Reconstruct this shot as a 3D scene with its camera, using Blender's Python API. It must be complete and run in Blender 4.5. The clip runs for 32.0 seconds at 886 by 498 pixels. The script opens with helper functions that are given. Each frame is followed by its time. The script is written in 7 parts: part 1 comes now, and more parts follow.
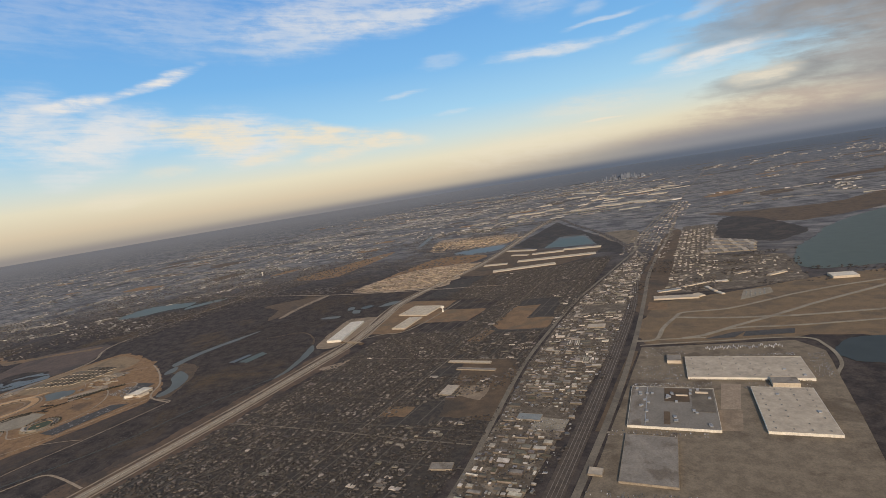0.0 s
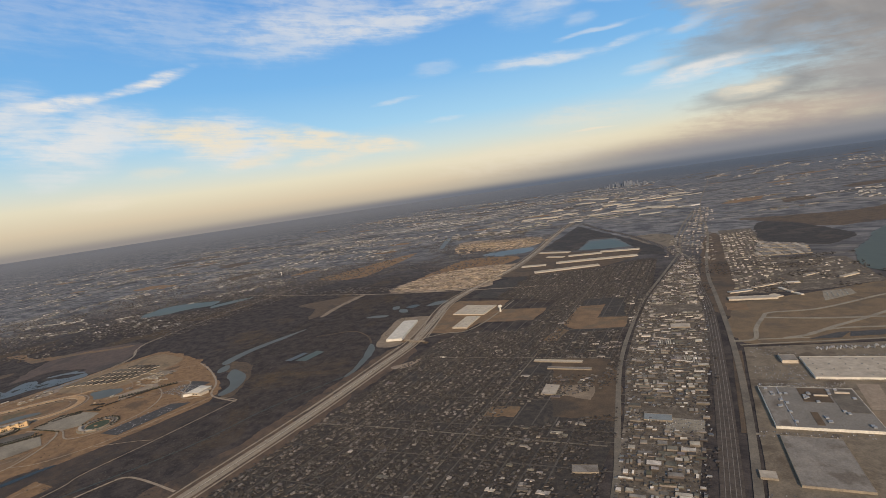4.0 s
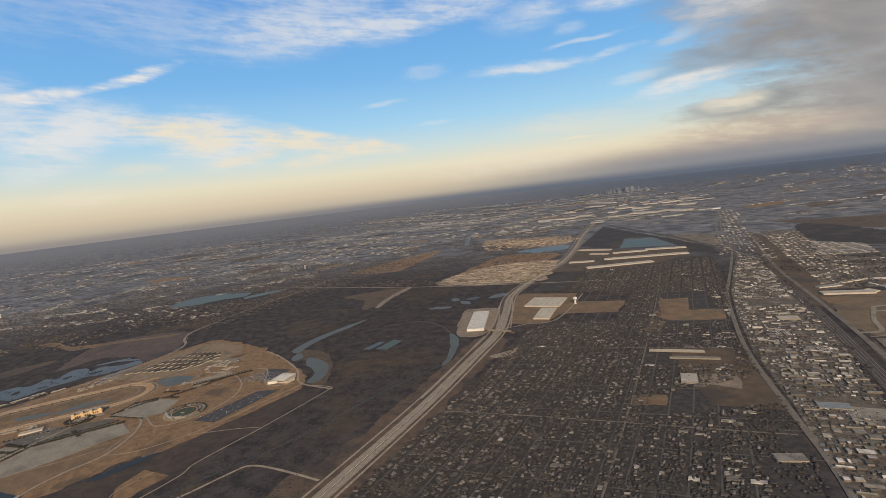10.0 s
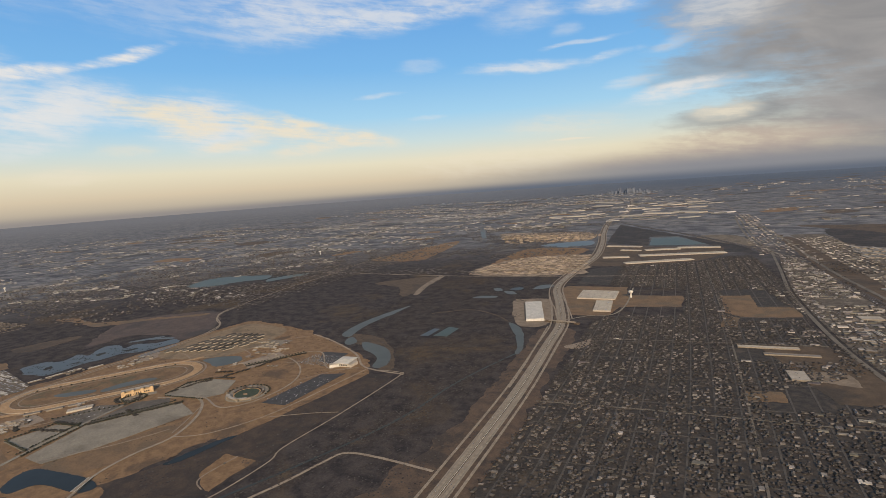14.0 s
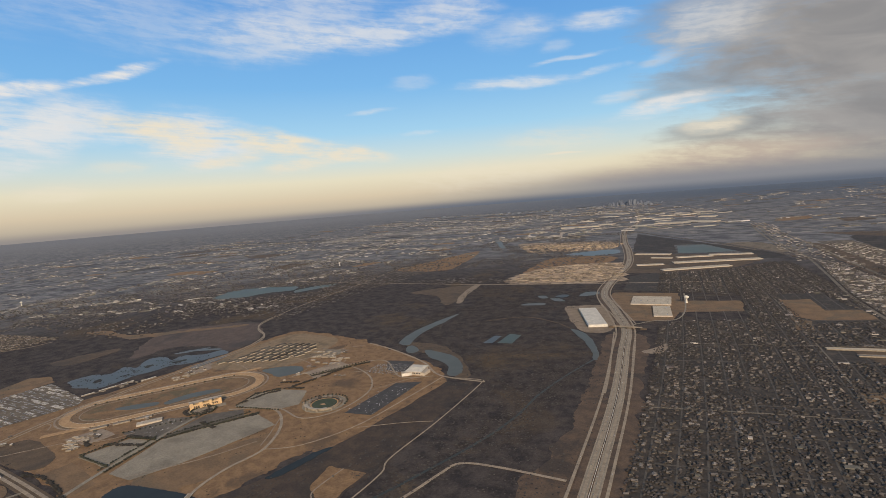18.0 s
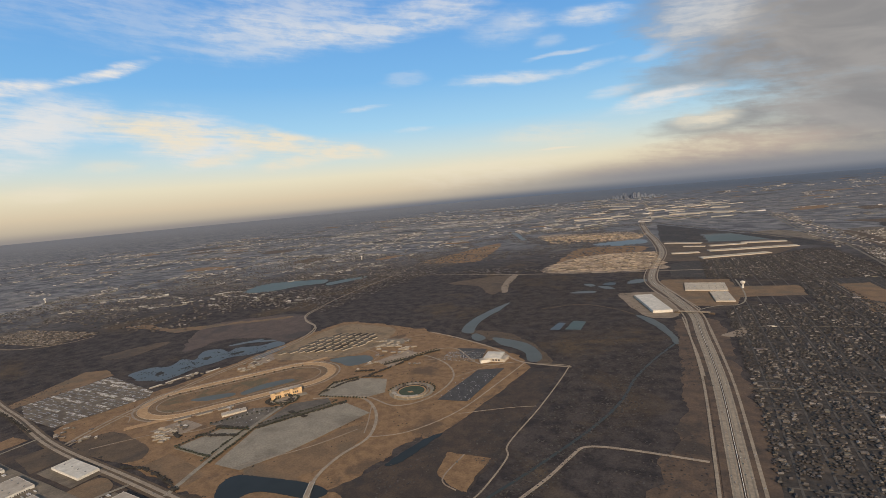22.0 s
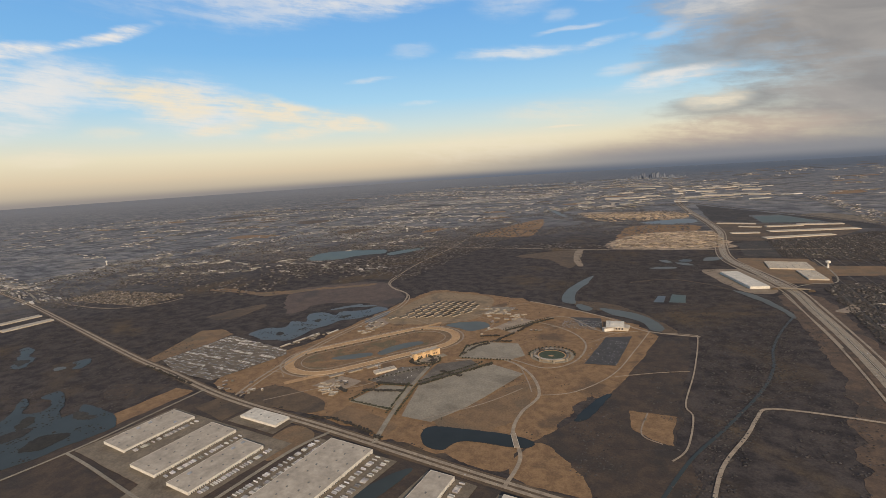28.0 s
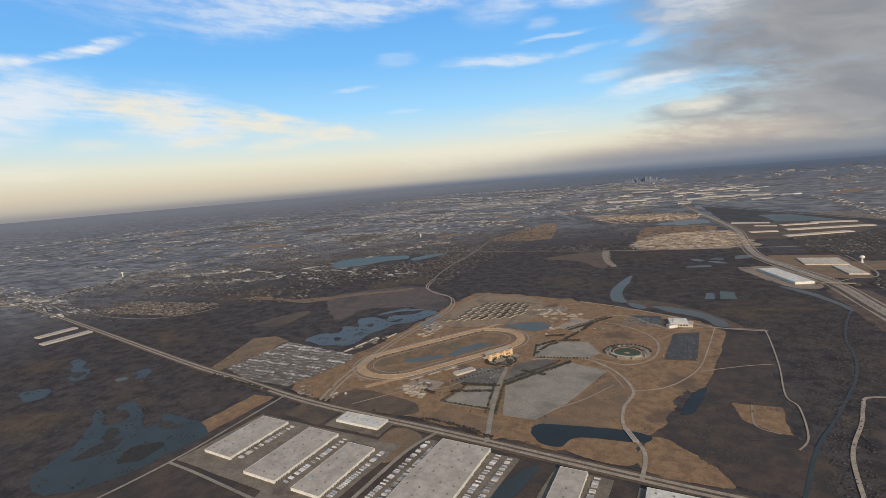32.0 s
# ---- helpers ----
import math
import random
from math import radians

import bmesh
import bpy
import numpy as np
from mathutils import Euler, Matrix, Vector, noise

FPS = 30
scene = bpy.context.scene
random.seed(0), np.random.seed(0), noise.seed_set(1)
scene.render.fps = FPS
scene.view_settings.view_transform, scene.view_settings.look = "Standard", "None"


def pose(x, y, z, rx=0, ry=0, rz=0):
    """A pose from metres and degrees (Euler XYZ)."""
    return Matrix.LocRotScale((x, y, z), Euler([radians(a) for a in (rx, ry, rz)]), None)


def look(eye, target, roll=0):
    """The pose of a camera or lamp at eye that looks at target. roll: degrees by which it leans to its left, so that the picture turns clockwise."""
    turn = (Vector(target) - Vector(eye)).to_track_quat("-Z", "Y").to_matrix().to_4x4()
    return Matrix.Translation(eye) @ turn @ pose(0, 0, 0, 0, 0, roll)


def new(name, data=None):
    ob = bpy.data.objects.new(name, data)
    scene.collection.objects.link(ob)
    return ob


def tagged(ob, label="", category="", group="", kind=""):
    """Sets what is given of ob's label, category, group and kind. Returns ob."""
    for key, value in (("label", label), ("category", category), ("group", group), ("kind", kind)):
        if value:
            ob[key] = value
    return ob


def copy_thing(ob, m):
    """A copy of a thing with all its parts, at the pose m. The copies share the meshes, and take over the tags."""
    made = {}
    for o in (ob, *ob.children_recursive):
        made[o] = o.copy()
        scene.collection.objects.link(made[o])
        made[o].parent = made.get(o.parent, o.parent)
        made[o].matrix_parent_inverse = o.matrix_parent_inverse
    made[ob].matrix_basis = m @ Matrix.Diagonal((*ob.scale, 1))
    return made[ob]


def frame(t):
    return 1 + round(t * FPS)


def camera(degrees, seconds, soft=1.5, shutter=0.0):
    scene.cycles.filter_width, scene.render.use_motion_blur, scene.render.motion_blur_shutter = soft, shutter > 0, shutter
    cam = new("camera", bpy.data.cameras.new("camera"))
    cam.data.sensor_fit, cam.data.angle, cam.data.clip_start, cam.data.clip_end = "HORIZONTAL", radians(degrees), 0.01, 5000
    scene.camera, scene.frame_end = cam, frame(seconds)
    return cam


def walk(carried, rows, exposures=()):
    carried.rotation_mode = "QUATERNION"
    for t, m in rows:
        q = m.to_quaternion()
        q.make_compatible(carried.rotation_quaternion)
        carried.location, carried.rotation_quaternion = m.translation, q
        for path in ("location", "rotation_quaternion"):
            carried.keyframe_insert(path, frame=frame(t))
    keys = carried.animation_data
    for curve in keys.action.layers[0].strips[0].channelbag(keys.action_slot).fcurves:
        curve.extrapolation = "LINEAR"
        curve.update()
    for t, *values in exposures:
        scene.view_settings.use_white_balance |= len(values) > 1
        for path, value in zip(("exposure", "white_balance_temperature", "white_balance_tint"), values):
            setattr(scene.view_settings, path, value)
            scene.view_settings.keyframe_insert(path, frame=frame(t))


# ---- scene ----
cam = camera(84.0, 32.0, soft=0.6)
PATH = [
    (0.0, 16.96, -1.94, 94.12, 82.42, 8.99, 27.82),
    (0.5, 10.62, -3.91, 94.58, 82.41, 8.91, 27.71),
    (1.0, 4.28, -5.92, 94.88, 82.45, 8.78, 27.61),
    (1.5, -2.08, -7.97, 94.96, 82.51, 8.68, 27.45),
    (2.0, -8.38, -9.92, 94.85, 82.60, 8.53, 27.30),
    (2.5, -14.58, -11.61, 94.57, 82.73, 8.33, 27.17),
    (3.0, -20.68, -13.07, 94.14, 82.83, 8.18, 27.01),
    (3.5, -26.62, -14.32, 93.66, 82.94, 8.04, 26.90),
    (5.5, -49.20, -19.12, 91.95, 83.04, 7.99, 26.30),
    (6.0, -54.66, -20.68, 91.56, 82.79, 7.61, 26.06),
    (6.5, -60.00, -22.42, 91.28, 82.75, 7.11, 26.14),
    (7.0, -65.19, -24.20, 91.11, 82.95, 7.10, 26.00),
    (7.5, -70.24, -25.77, 90.89, 83.03, 7.26, 26.07),
    (8.0, -75.16, -27.24, 90.55, 83.16, 7.01, 25.86),
    (8.5, -79.91, -28.62, 90.06, 83.17, 6.58, 25.71),
    (9.0, -84.62, -29.91, 89.50, 82.86, 6.40, 25.51),
    (9.5, -89.37, -31.25, 88.97, 83.00, 6.38, 25.51),
    (10.0, -94.38, -32.72, 88.51, 83.27, 6.57, 25.27),
    (10.5, -99.98, -34.24, 88.21, 83.40, 5.99, 24.95),
    (11.0, -105.88, -35.59, 87.79, 83.82, 5.71, 24.65),
    (11.5, -112.03, -36.30, 87.15, 83.95, 5.47, 24.36),
    (12.0, -118.40, -36.15, 86.32, 82.40, 4.91, 24.44),
    (12.5, -124.54, -36.24, 85.44, 82.25, 5.07, 24.58),
    (13.0, -130.26, -36.91, 84.67, 82.21, 4.62, 24.32),
    (13.5, -135.49, -37.99, 84.13, 82.42, 4.37, 24.31),
    (14.0, -140.39, -39.33, 83.75, 82.68, 4.03, 24.22),
    (14.5, -145.26, -40.65, 83.43, 82.86, 3.84, 24.13),
    (16.5, -164.89, -45.30, 81.91, 83.78, 4.18, 24.03),
    (17.0, -169.62, -46.42, 81.44, 84.03, 4.45, 23.91),
    (17.5, -174.26, -47.57, 80.91, 84.16, 4.57, 23.76),
    (18.0, -178.85, -48.81, 80.38, 84.27, 4.41, 23.38),
    (18.5, -183.45, -50.04, 79.98, 84.23, 4.60, 23.20),
    (19.0, -188.04, -51.12, 79.78, 84.30, 4.71, 23.05),
    (19.5, -192.60, -51.97, 79.74, 84.36, 4.89, 22.93),
    (20.0, -197.20, -53.04, 79.65, 84.55, 5.02, 22.74),
    (20.5, -201.92, -54.60, 78.96, 84.91, 4.59, 22.67),
    (21.0, -206.62, -56.19, 78.18, 85.01, 4.39, 22.69),
    (21.5, -211.32, -57.66, 77.62, 84.78, 4.56, 22.78),
    (22.0, -216.01, -59.18, 77.24, 83.81, 5.00, 22.77),
    (22.5, -220.62, -60.84, 76.97, 83.75, 4.95, 22.94),
    (23.0, -225.07, -62.63, 76.76, 84.13, 4.44, 22.89),
    (23.5, -229.31, -64.34, 76.63, 84.54, 3.90, 22.62),
    (24.0, -233.49, -65.96, 76.51, 84.32, 3.61, 22.48),
    (24.5, -237.70, -67.56, 76.45, 83.46, 3.41, 22.62),
    (25.0, -241.96, -69.50, 76.53, 82.72, 3.32, 22.63),
    (25.5, -246.27, -72.07, 76.85, 82.39, 2.65, 22.93),
    (27.5, -263.85, -84.70, 78.56, 80.38, 3.40, 23.24),
    (28.0, -268.14, -87.12, 78.83, 81.05, 3.49, 23.21),
    (28.5, -272.36, -89.25, 78.92, 81.26, 3.68, 23.14),
    (29.0, -276.54, -91.33, 78.83, 81.84, 3.70, 23.10),
    (29.5, -280.73, -93.55, 78.75, 82.72, 3.59, 23.06),
    (30.0, -284.83, -95.66, 78.91, 83.42, 3.45, 22.99),
    (30.5, -288.85, -97.36, 79.18, 83.68, 3.20, 22.88),
    (31.0, -292.94, -98.74, 79.31, 83.33, 3.30, 22.51),
    (31.5, -297.25, -100.00, 78.86, 82.53, 3.46, 22.05),
    (32.0, -301.60, -101.25, 78.33, 81.82, 4.39, 21.63),
]
walk(cam, [(t, pose(x, y, z, rx, ry, rz)) for t, x, y, z, rx, ry, rz in PATH],
     [(0.0, 0.0, 6430, 10), (20.0, 0.0, 6430, 10), (28.0, 0.03, 6560, 10), (29.2, 0.04, 6480, 10), (30.0, 0.05, 6300, 9), (31.0, 0.06, 6080, 8), (32.0, 0.10, 5920, 8)])

import itertools

from mathutils import geometry

# One unit of this model stands for ten metres of country: the land reaches 49 km to its horizon.

# ---------- world, sun ----------
SUN_AZ, SUN_EL = 150.0, 24.0          # degrees clockwise from +y, and above the horizon


class Nodes:
    """A small writer of node trees."""

    def __init__(self, tree):
        self.tree = tree
        tree.nodes.clear()

    def add(self, kind, **settings):
        node = self.tree.nodes.new(kind)
        for key, value in settings.items():
            setattr(node, key, value)
        return node

    def put(self, socket, value):
        if isinstance(value, bpy.types.NodeSocket):
            self.tree.links.new(value, socket)
        elif value is not None:
            socket.default_value = value

    def math(self, op, a, b=None, c=None, clamp=False):
        node = self.add("ShaderNodeMath", operation=op, use_clamp=clamp)
        for n, v in enumerate((a, b, c)):
            self.put(node.inputs[n], v)
        return node.outputs[0]

    def span(self, value, a, b, lo=0.0, hi=1.0, smooth=True):
        node = self.add("ShaderNodeMapRange", interpolation_type="SMOOTHSTEP" if smooth else "LINEAR")
        for n, v in enumerate((value, a, b, lo, hi)):
            self.put(node.inputs[n], v)
        return node.outputs[0]

    def mix(self, factor, a, b, blend="MIX"):
        node = self.add("ShaderNodeMix", data_type="RGBA", blend_type=blend)
        self.put(node.inputs[0], factor)
        self.put(node.inputs[6], a)
        self.put(node.inputs[7], b)
        return node.outputs[2]

    def noise(self, vector, scale, detail=3.0, rough=0.55, distortion=0.0):
        node = self.add("ShaderNodeTexNoise")
        self.put(node.inputs["Vector"], vector)
        node.inputs["Scale"].default_value = scale
        node.inputs["Detail"].default_value = detail
        node.inputs["Roughness"].default_value = rough
        node.inputs["Distortion"].default_value = distortion
        return node.outputs[0]

    def mapping(self, vector, location=(0, 0, 0), rotation=(0, 0, 0), scale=(1, 1, 1), kind="TEXTURE"):
        node = self.add("ShaderNodeMapping", vector_type=kind)
        self.put(node.inputs[0], vector)
        node.inputs[1].default_value, node.inputs[2].default_value, node.inputs[3].default_value = location, rotation, scale
        return node.outputs[0]

    def ramp(self, value, stops):
        node = self.add("ShaderNodeValToRGB")
        self.put(node.inputs[0], value)
        ramp = node.color_ramp
        while len(ramp.elements) < len(stops):
            ramp.elements.new(0.5)
        for e, (p, c) in zip(ramp.elements, stops):
            e.position, e.color = p, (*c, 1)
        return node.outputs[0]


world = bpy.data.worlds.new("sky")
scene.world = world
world.use_nodes = True
w = Nodes(world.node_tree)
way = w.add("ShaderNodeTexCoord").outputs["Generated"]
axis = w.add("ShaderNodeSeparateXYZ")
w.put(axis.inputs[0], way)
az = w.math("MULTIPLY", w.math("ARCTAN2", axis.outputs[0], axis.outputs[1]), 180 / math.pi)
el = w.math("MULTIPLY", w.math("ARCSINE", axis.outputs[2]), 180 / math.pi)
plane = w.add("ShaderNodeCombineXYZ")
w.put(plane.inputs[0], az)
w.put(plane.inputs[1], el)
nishita = w.add("ShaderNodeTexSky", sky_type="NISHITA", sun_disc=False, sun_elevation=radians(SUN_EL), sun_rotation=radians(SUN_AZ),
                altitude=700, air_density=1.2, dust_density=2.0)
clear = w.mix(1.0, nishita.outputs[0], (0.1, 0.1, 0.1, 1), "MULTIPLY")
height = w.math("DIVIDE", el, 90.0, clamp=True)
air = w.ramp(height, [(0.0, (0.56, 0.47, 0.36)), (0.012, (0.71, 0.58, 0.415)), (0.034, (0.82, 0.73, 0.535)), (0.058, (0.61, 0.72, 0.715)),
                      (0.09, (0.36, 0.64, 0.86)), (0.145, (0.19, 0.48, 0.84)), (0.23, (0.12, 0.36, 0.77)), (0.36, (0.21, 0.33, 0.54)), (0.6, (0.29, 0.32, 0.38))])
blue = w.mix(0.85, clear, air)

# cloud forms: azimuth, elevation, half length, half width, turn, thickness, colour
WHITE, CREAM, GREY, DUSK, PEACH = (0.80, 0.78, 0.75), (0.84, 0.75, 0.59), (0.275, 0.268, 0.268), (0.17, 0.20, 0.255), (0.52, 0.41, 0.34)
HIGH_VEILS = [
    (-74.0, 10.5, 10.1, 6.08, 0, 0.66, WHITE), (-68.0, 20.5, 17.9, 5.70, 0, 0.24, WHITE),
    (-41.2, 17.6, 10.6, 3.25, 4, 0.48, WHITE), (-29.8, 17.9, 10.4, 1.98, 3, 0.69, WHITE), (-52.0, 19.0, 9.7, 4.37, -1, 0.28, WHITE),
    (-37.1, 20.4, 12.1, 4.60, 3, 0.52, WHITE), (-21.7, 19.7, 8.0, 2.89, 1, 0.63, WHITE), (-61.8, 8.2, 4.6, 3.55, 8, 0.69, WHITE),
    (-65.8, 10.4, 4.4, 4.71, 14, 0.70, WHITE), (-58.9, 9.9, 6.3, 3.21, -5, 0.74, WHITE), (-48.7, 7.8, 7.8, 4.24, -11, 0.80, WHITE),
    (-64.9, 5.7, 3.6, 1.42, 3, 0.40, WHITE), (-14.2, 17.3, 5.8, 2.36, 3, 0.34, WHITE),
]
CLOUD_BANK = [
    (-51.3, 8.8, 8.4, 2.07, -6, 0.98, CREAM), (-41.3, 7.4, 7.5, 2.01, -12, 0.98, CREAM), (-33.6, 6.0, 7.3, 1.41, -7, 0.92, CREAM),
    (-46.5, 5.7, 5.6, 0.97, 7, 0.86, CREAM), (-50.0, 7.3, 3.7, 1.46, 2, 0.69, CREAM), (-38.0, 5.2, 6.3, 1.03, 3, 0.80, CREAM), (-55.4, 8.1, 2.2, 0.87, 8, 0.46, WHITE),
    (-56.2, 5.5, 3.9, 0.91, 1, 0.40, CREAM), (-61.1, 3.3, 4.4, 1.35, 3, 0.46, CREAM), (-62.8, 12.3, 5.2, 0.91, 9, 1.00, WHITE),
    (-55.3, 14.0, 6.0, 0.68, 16, 1.00, WHITE), (-63.8, 8.2, 3.7, 1.25, 2, 0.69, WHITE),
]
STREAKS = [
    (-14.5, 12.2, 8.5, 0.97, -1, 0.69, WHITE), (-8.0, 13.9, 6.0, 0.35, 3, 0.5, WHITE), (-30.7, 10.3, 3.6, 0.42, 3, 0.5, WHITE),
    (-26.0, 13.1, 4.0, 0.9, 5, 0.25, WHITE), (-25.5, 7.9, 2.9, 0.39, -0, 0.40, WHITE), (-5.6, 12.2, 4.0, 0.7, 9, 0.5, WHITE), (0.7, 12.6, 4.0, 0.9, 11, 0.40, WHITE),
    (-12.2, 17.6, 3.4, 1.1, 10, 0.34, WHITE), (-9.9, 15.3, 2.6, 1.0, -1, 0.28, WHITE), (-5.3, 17.1, 5.7, 1.33, -5, 0.63, WHITE),
    (-9.9, 4.0, 3.5, 0.23, 1, 0.80, CREAM),
]
EAST_CLOUDS = [
    (19.5, 11.5, 21.5, 9.5, -4, 1.00, GREY), (26.0, 4.4, 27.0, 5.0, 0, 1.00, GREY), (6.0, 15.5, 9.0, 5.0, -8, 0.55, GREY), (5.0, 9.8, 9.0, 2.6, 4, 0.55, GREY), (6.0, 5.0, 8.0, 1.6, 4, 0.55, GREY),
    (-10.5, 5.7, 9.3, 1.80, -1, 0.40, CREAM), (-17.0, 2.3, 16.1, 2.62, -1, 0.46, CREAM),
    (5.3, 14.8, 6.6, 3.55, 0, 0.52, WHITE), (1.5, 8.0, 7.6, 1.1, 5, 0.85, WHITE), (-3.2, 9.3, 3.4, 0.9, 3, 0.40, WHITE),
    (5.2, 5.4, 4.0, 1.22, 1, 0.80, CREAM), (8.1, 2.4, 14.0, 2.18, -1, 0.69, PEACH), (3.9, 0.8, 18.6, 1.88, -1, 0.63, PEACH),
]
warp = w.add("ShaderNodeVectorMath", operation="MULTIPLY_ADD")
drift = w.add("ShaderNodeTexNoise")
w.put(drift.inputs["Vector"], w.mapping(plane.outputs[0], rotation=(0, 0, radians(-6)), scale=(9, 2.2, 1)))
drift.inputs["Scale"].default_value, drift.inputs["Detail"].default_value = 1.0, 4.0
w.put(warp.inputs[0], drift.outputs[1])
warp.inputs[1].default_value = (5.0, 1.3, 0)
w.put(warp.inputs[2], w.mapping(plane.outputs[0], location=(2.5, 0.65, 0)))
fibres = w.noise(w.mapping(plane.outputs[0], rotation=(0, 0, radians(-5)), scale=(7, 0.7, 1)), 1.0, 5.0, 0.62, 0.6)
puffs = w.noise(w.mapping(plane.outputs[0], rotation=(0, 0, radians(-7)), scale=(2.4, 0.9, 1)), 1.0, 5.0, 0.6, 0.2)
billows = w.noise(w.mapping(plane.outputs[0], rotation=(0, 0, radians(-14)), scale=(8, 2.6, 1)), 1.0, 4.0, 0.55, 0.5)
ragged = w.math("MULTIPLY", w.math("ADD", w.span(fibres, 0.3, 0.7), w.span(puffs, 0.32, 0.72)), 0.62)
tone = blue
for ca, ce, long, wide, turn, thick, tint in itertools.chain(HIGH_VEILS, CLOUD_BANK, STREAKS, EAST_CLOUDS):
    local = w.mapping(warp.outputs[0], location=(ca, ce, 0), rotation=(0, 0, radians(turn)), scale=(long, wide, 1))
    reach = w.add("ShaderNodeVectorMath", operation="LENGTH")
    w.put(reach.inputs[0], local)
    body = w.span(reach.outputs["Value"], 1.25, 0.1)
    if tint is GREY:
        cover = w.span(w.math("MULTIPLY_ADD", ragged, 0.22, body), 0.22, 1.0)
    else:
        cover = w.span(w.math("MULTIPLY", body, w.math("MULTIPLY_ADD", ragged, 0.62, 0.46)), 0.12, 1.05)
    hue = w.mix(w.span(billows, 0.3, 0.72), (*tint, 1), (0.37, 0.352, 0.338, 1)) if tint is GREY else (*tint, 1)
    tone = w.mix(w.math("MULTIPLY", cover, thick, clamp=True), tone, hue)
dusk = w.math("MULTIPLY", w.span(az, -32.0, 4.0), w.span(el, 2.6, 0.2), clamp=True)
tone = w.mix(w.math("MULTIPLY", dusk, 0.75), tone, (*DUSK, 1))
veil = w.span(el, 0.1, -0.9)
tone = w.mix(veil, tone, w.mix(w.span(az, -60.0, -10.0), (0.30, 0.27, 0.25, 1), (0.13, 0.15, 0.19, 1)))
back = w.add("ShaderNodeBackground")
w.put(back.inputs[0], tone)
back.inputs[1].default_value = 1.0
out = w.add("ShaderNodeOutputWorld")
w.put(out.inputs[0], back.outputs[0])

sun_data = bpy.data.lights.new("sun", "SUN")
sun_data.energy, sun_data.angle, sun_data.color = 4.6, radians(0.6), (1.0, 0.80, 0.58)
sun = new("sun", sun_data)
sun_way = Vector((math.sin(radians(SUN_AZ)) * math.cos(radians(SUN_EL)), math.cos(radians(SUN_AZ)) * math.cos(radians(SUN_EL)), math.sin(radians(SUN_EL))))
sun.matrix_world = look(sun_way * 200, (0, 0, 0))
scene.view_settings.exposure = 0.0

# ---------- materials ----------


def surface(name, a, b, size=4.0, rough=0.85, spread="", c=None, c_size=40.0, c_range=(0.5, 0.65), fine=0.6, relief=0.25, metal=0.0, vary=0.35, skew=0.0):
    """Two colours in patches of the given size, a third in larger patches, fine grain; spread: 'object' or 'island' varies piece from piece."""
    m = bpy.data.materials.new(name)
    m.use_nodes = True
    n = Nodes(m.node_tree)
    geo = n.add("ShaderNodeNewGeometry")
    place = geo.outputs["Position"]
    colour = n.mix(n.span(n.noise(place, 1 / size, 4.0, 0.6), 0.36, 0.64), (*a, 1), (*b, 1))
    if c:
        colour = n.mix(n.span(n.noise(place, 1 / c_size, 5.0, 0.6, 0.4), *c_range), colour, (*c, 1))
    grain = n.noise(place, 1 / fine, 3.0, 0.7)
    colour = n.mix(1.0, colour, n.mix(grain, (0.5, 0.5, 0.5, 1), (1.5, 1.5, 1.5, 1)), "MULTIPLY")
    if spread:
        chance = geo.outputs["Random Per Island"] if spread == "island" else n.add("ShaderNodeObjectInfo").outputs["Random"]
        light = n.math("MULTIPLY_ADD", chance, 2 * vary, 1 - vary)
        if skew:
            light = n.math("MULTIPLY_ADD", n.math("POWER", chance, 6.0), skew, light)
        shade = n.add("ShaderNodeCombineColor")
        n.put(shade.inputs[0], light)
        n.put(shade.inputs[1], n.math("MULTIPLY_ADD", n.math("FRACT", n.math("MULTIPLY", chance, 7.3)), vary * 0.1, n.math("SUBTRACT", light, vary * 0.05)))
        n.put(shade.inputs[2], n.math("MULTIPLY_ADD", n.math("FRACT", n.math("MULTIPLY", chance, 13.7)), vary * 0.24, n.math("SUBTRACT", light, vary * 0.12)))
        colour = n.mix(1.0, colour, shade.outputs[0], "MULTIPLY")
    shader = n.add("ShaderNodeBsdfPrincipled")
    n.put(shader.inputs["Base Color"], colour)
    shader.inputs["Roughness"].default_value, shader.inputs["Metallic"].default_value = rough, metal
    shader.inputs["Specular IOR Level"].default_value = 0.25
    if relief:
        bump = n.add("ShaderNodeBump")
        bump.inputs["Strength"].default_value, bump.inputs["Distance"].default_value = relief, 0.3
        n.put(bump.inputs["Height"], grain)
        n.put(shader.inputs["Normal"], bump.outputs[0])
    n.put(n.add("ShaderNodeOutputMaterial").inputs[0], shader.outputs[0])
    return m


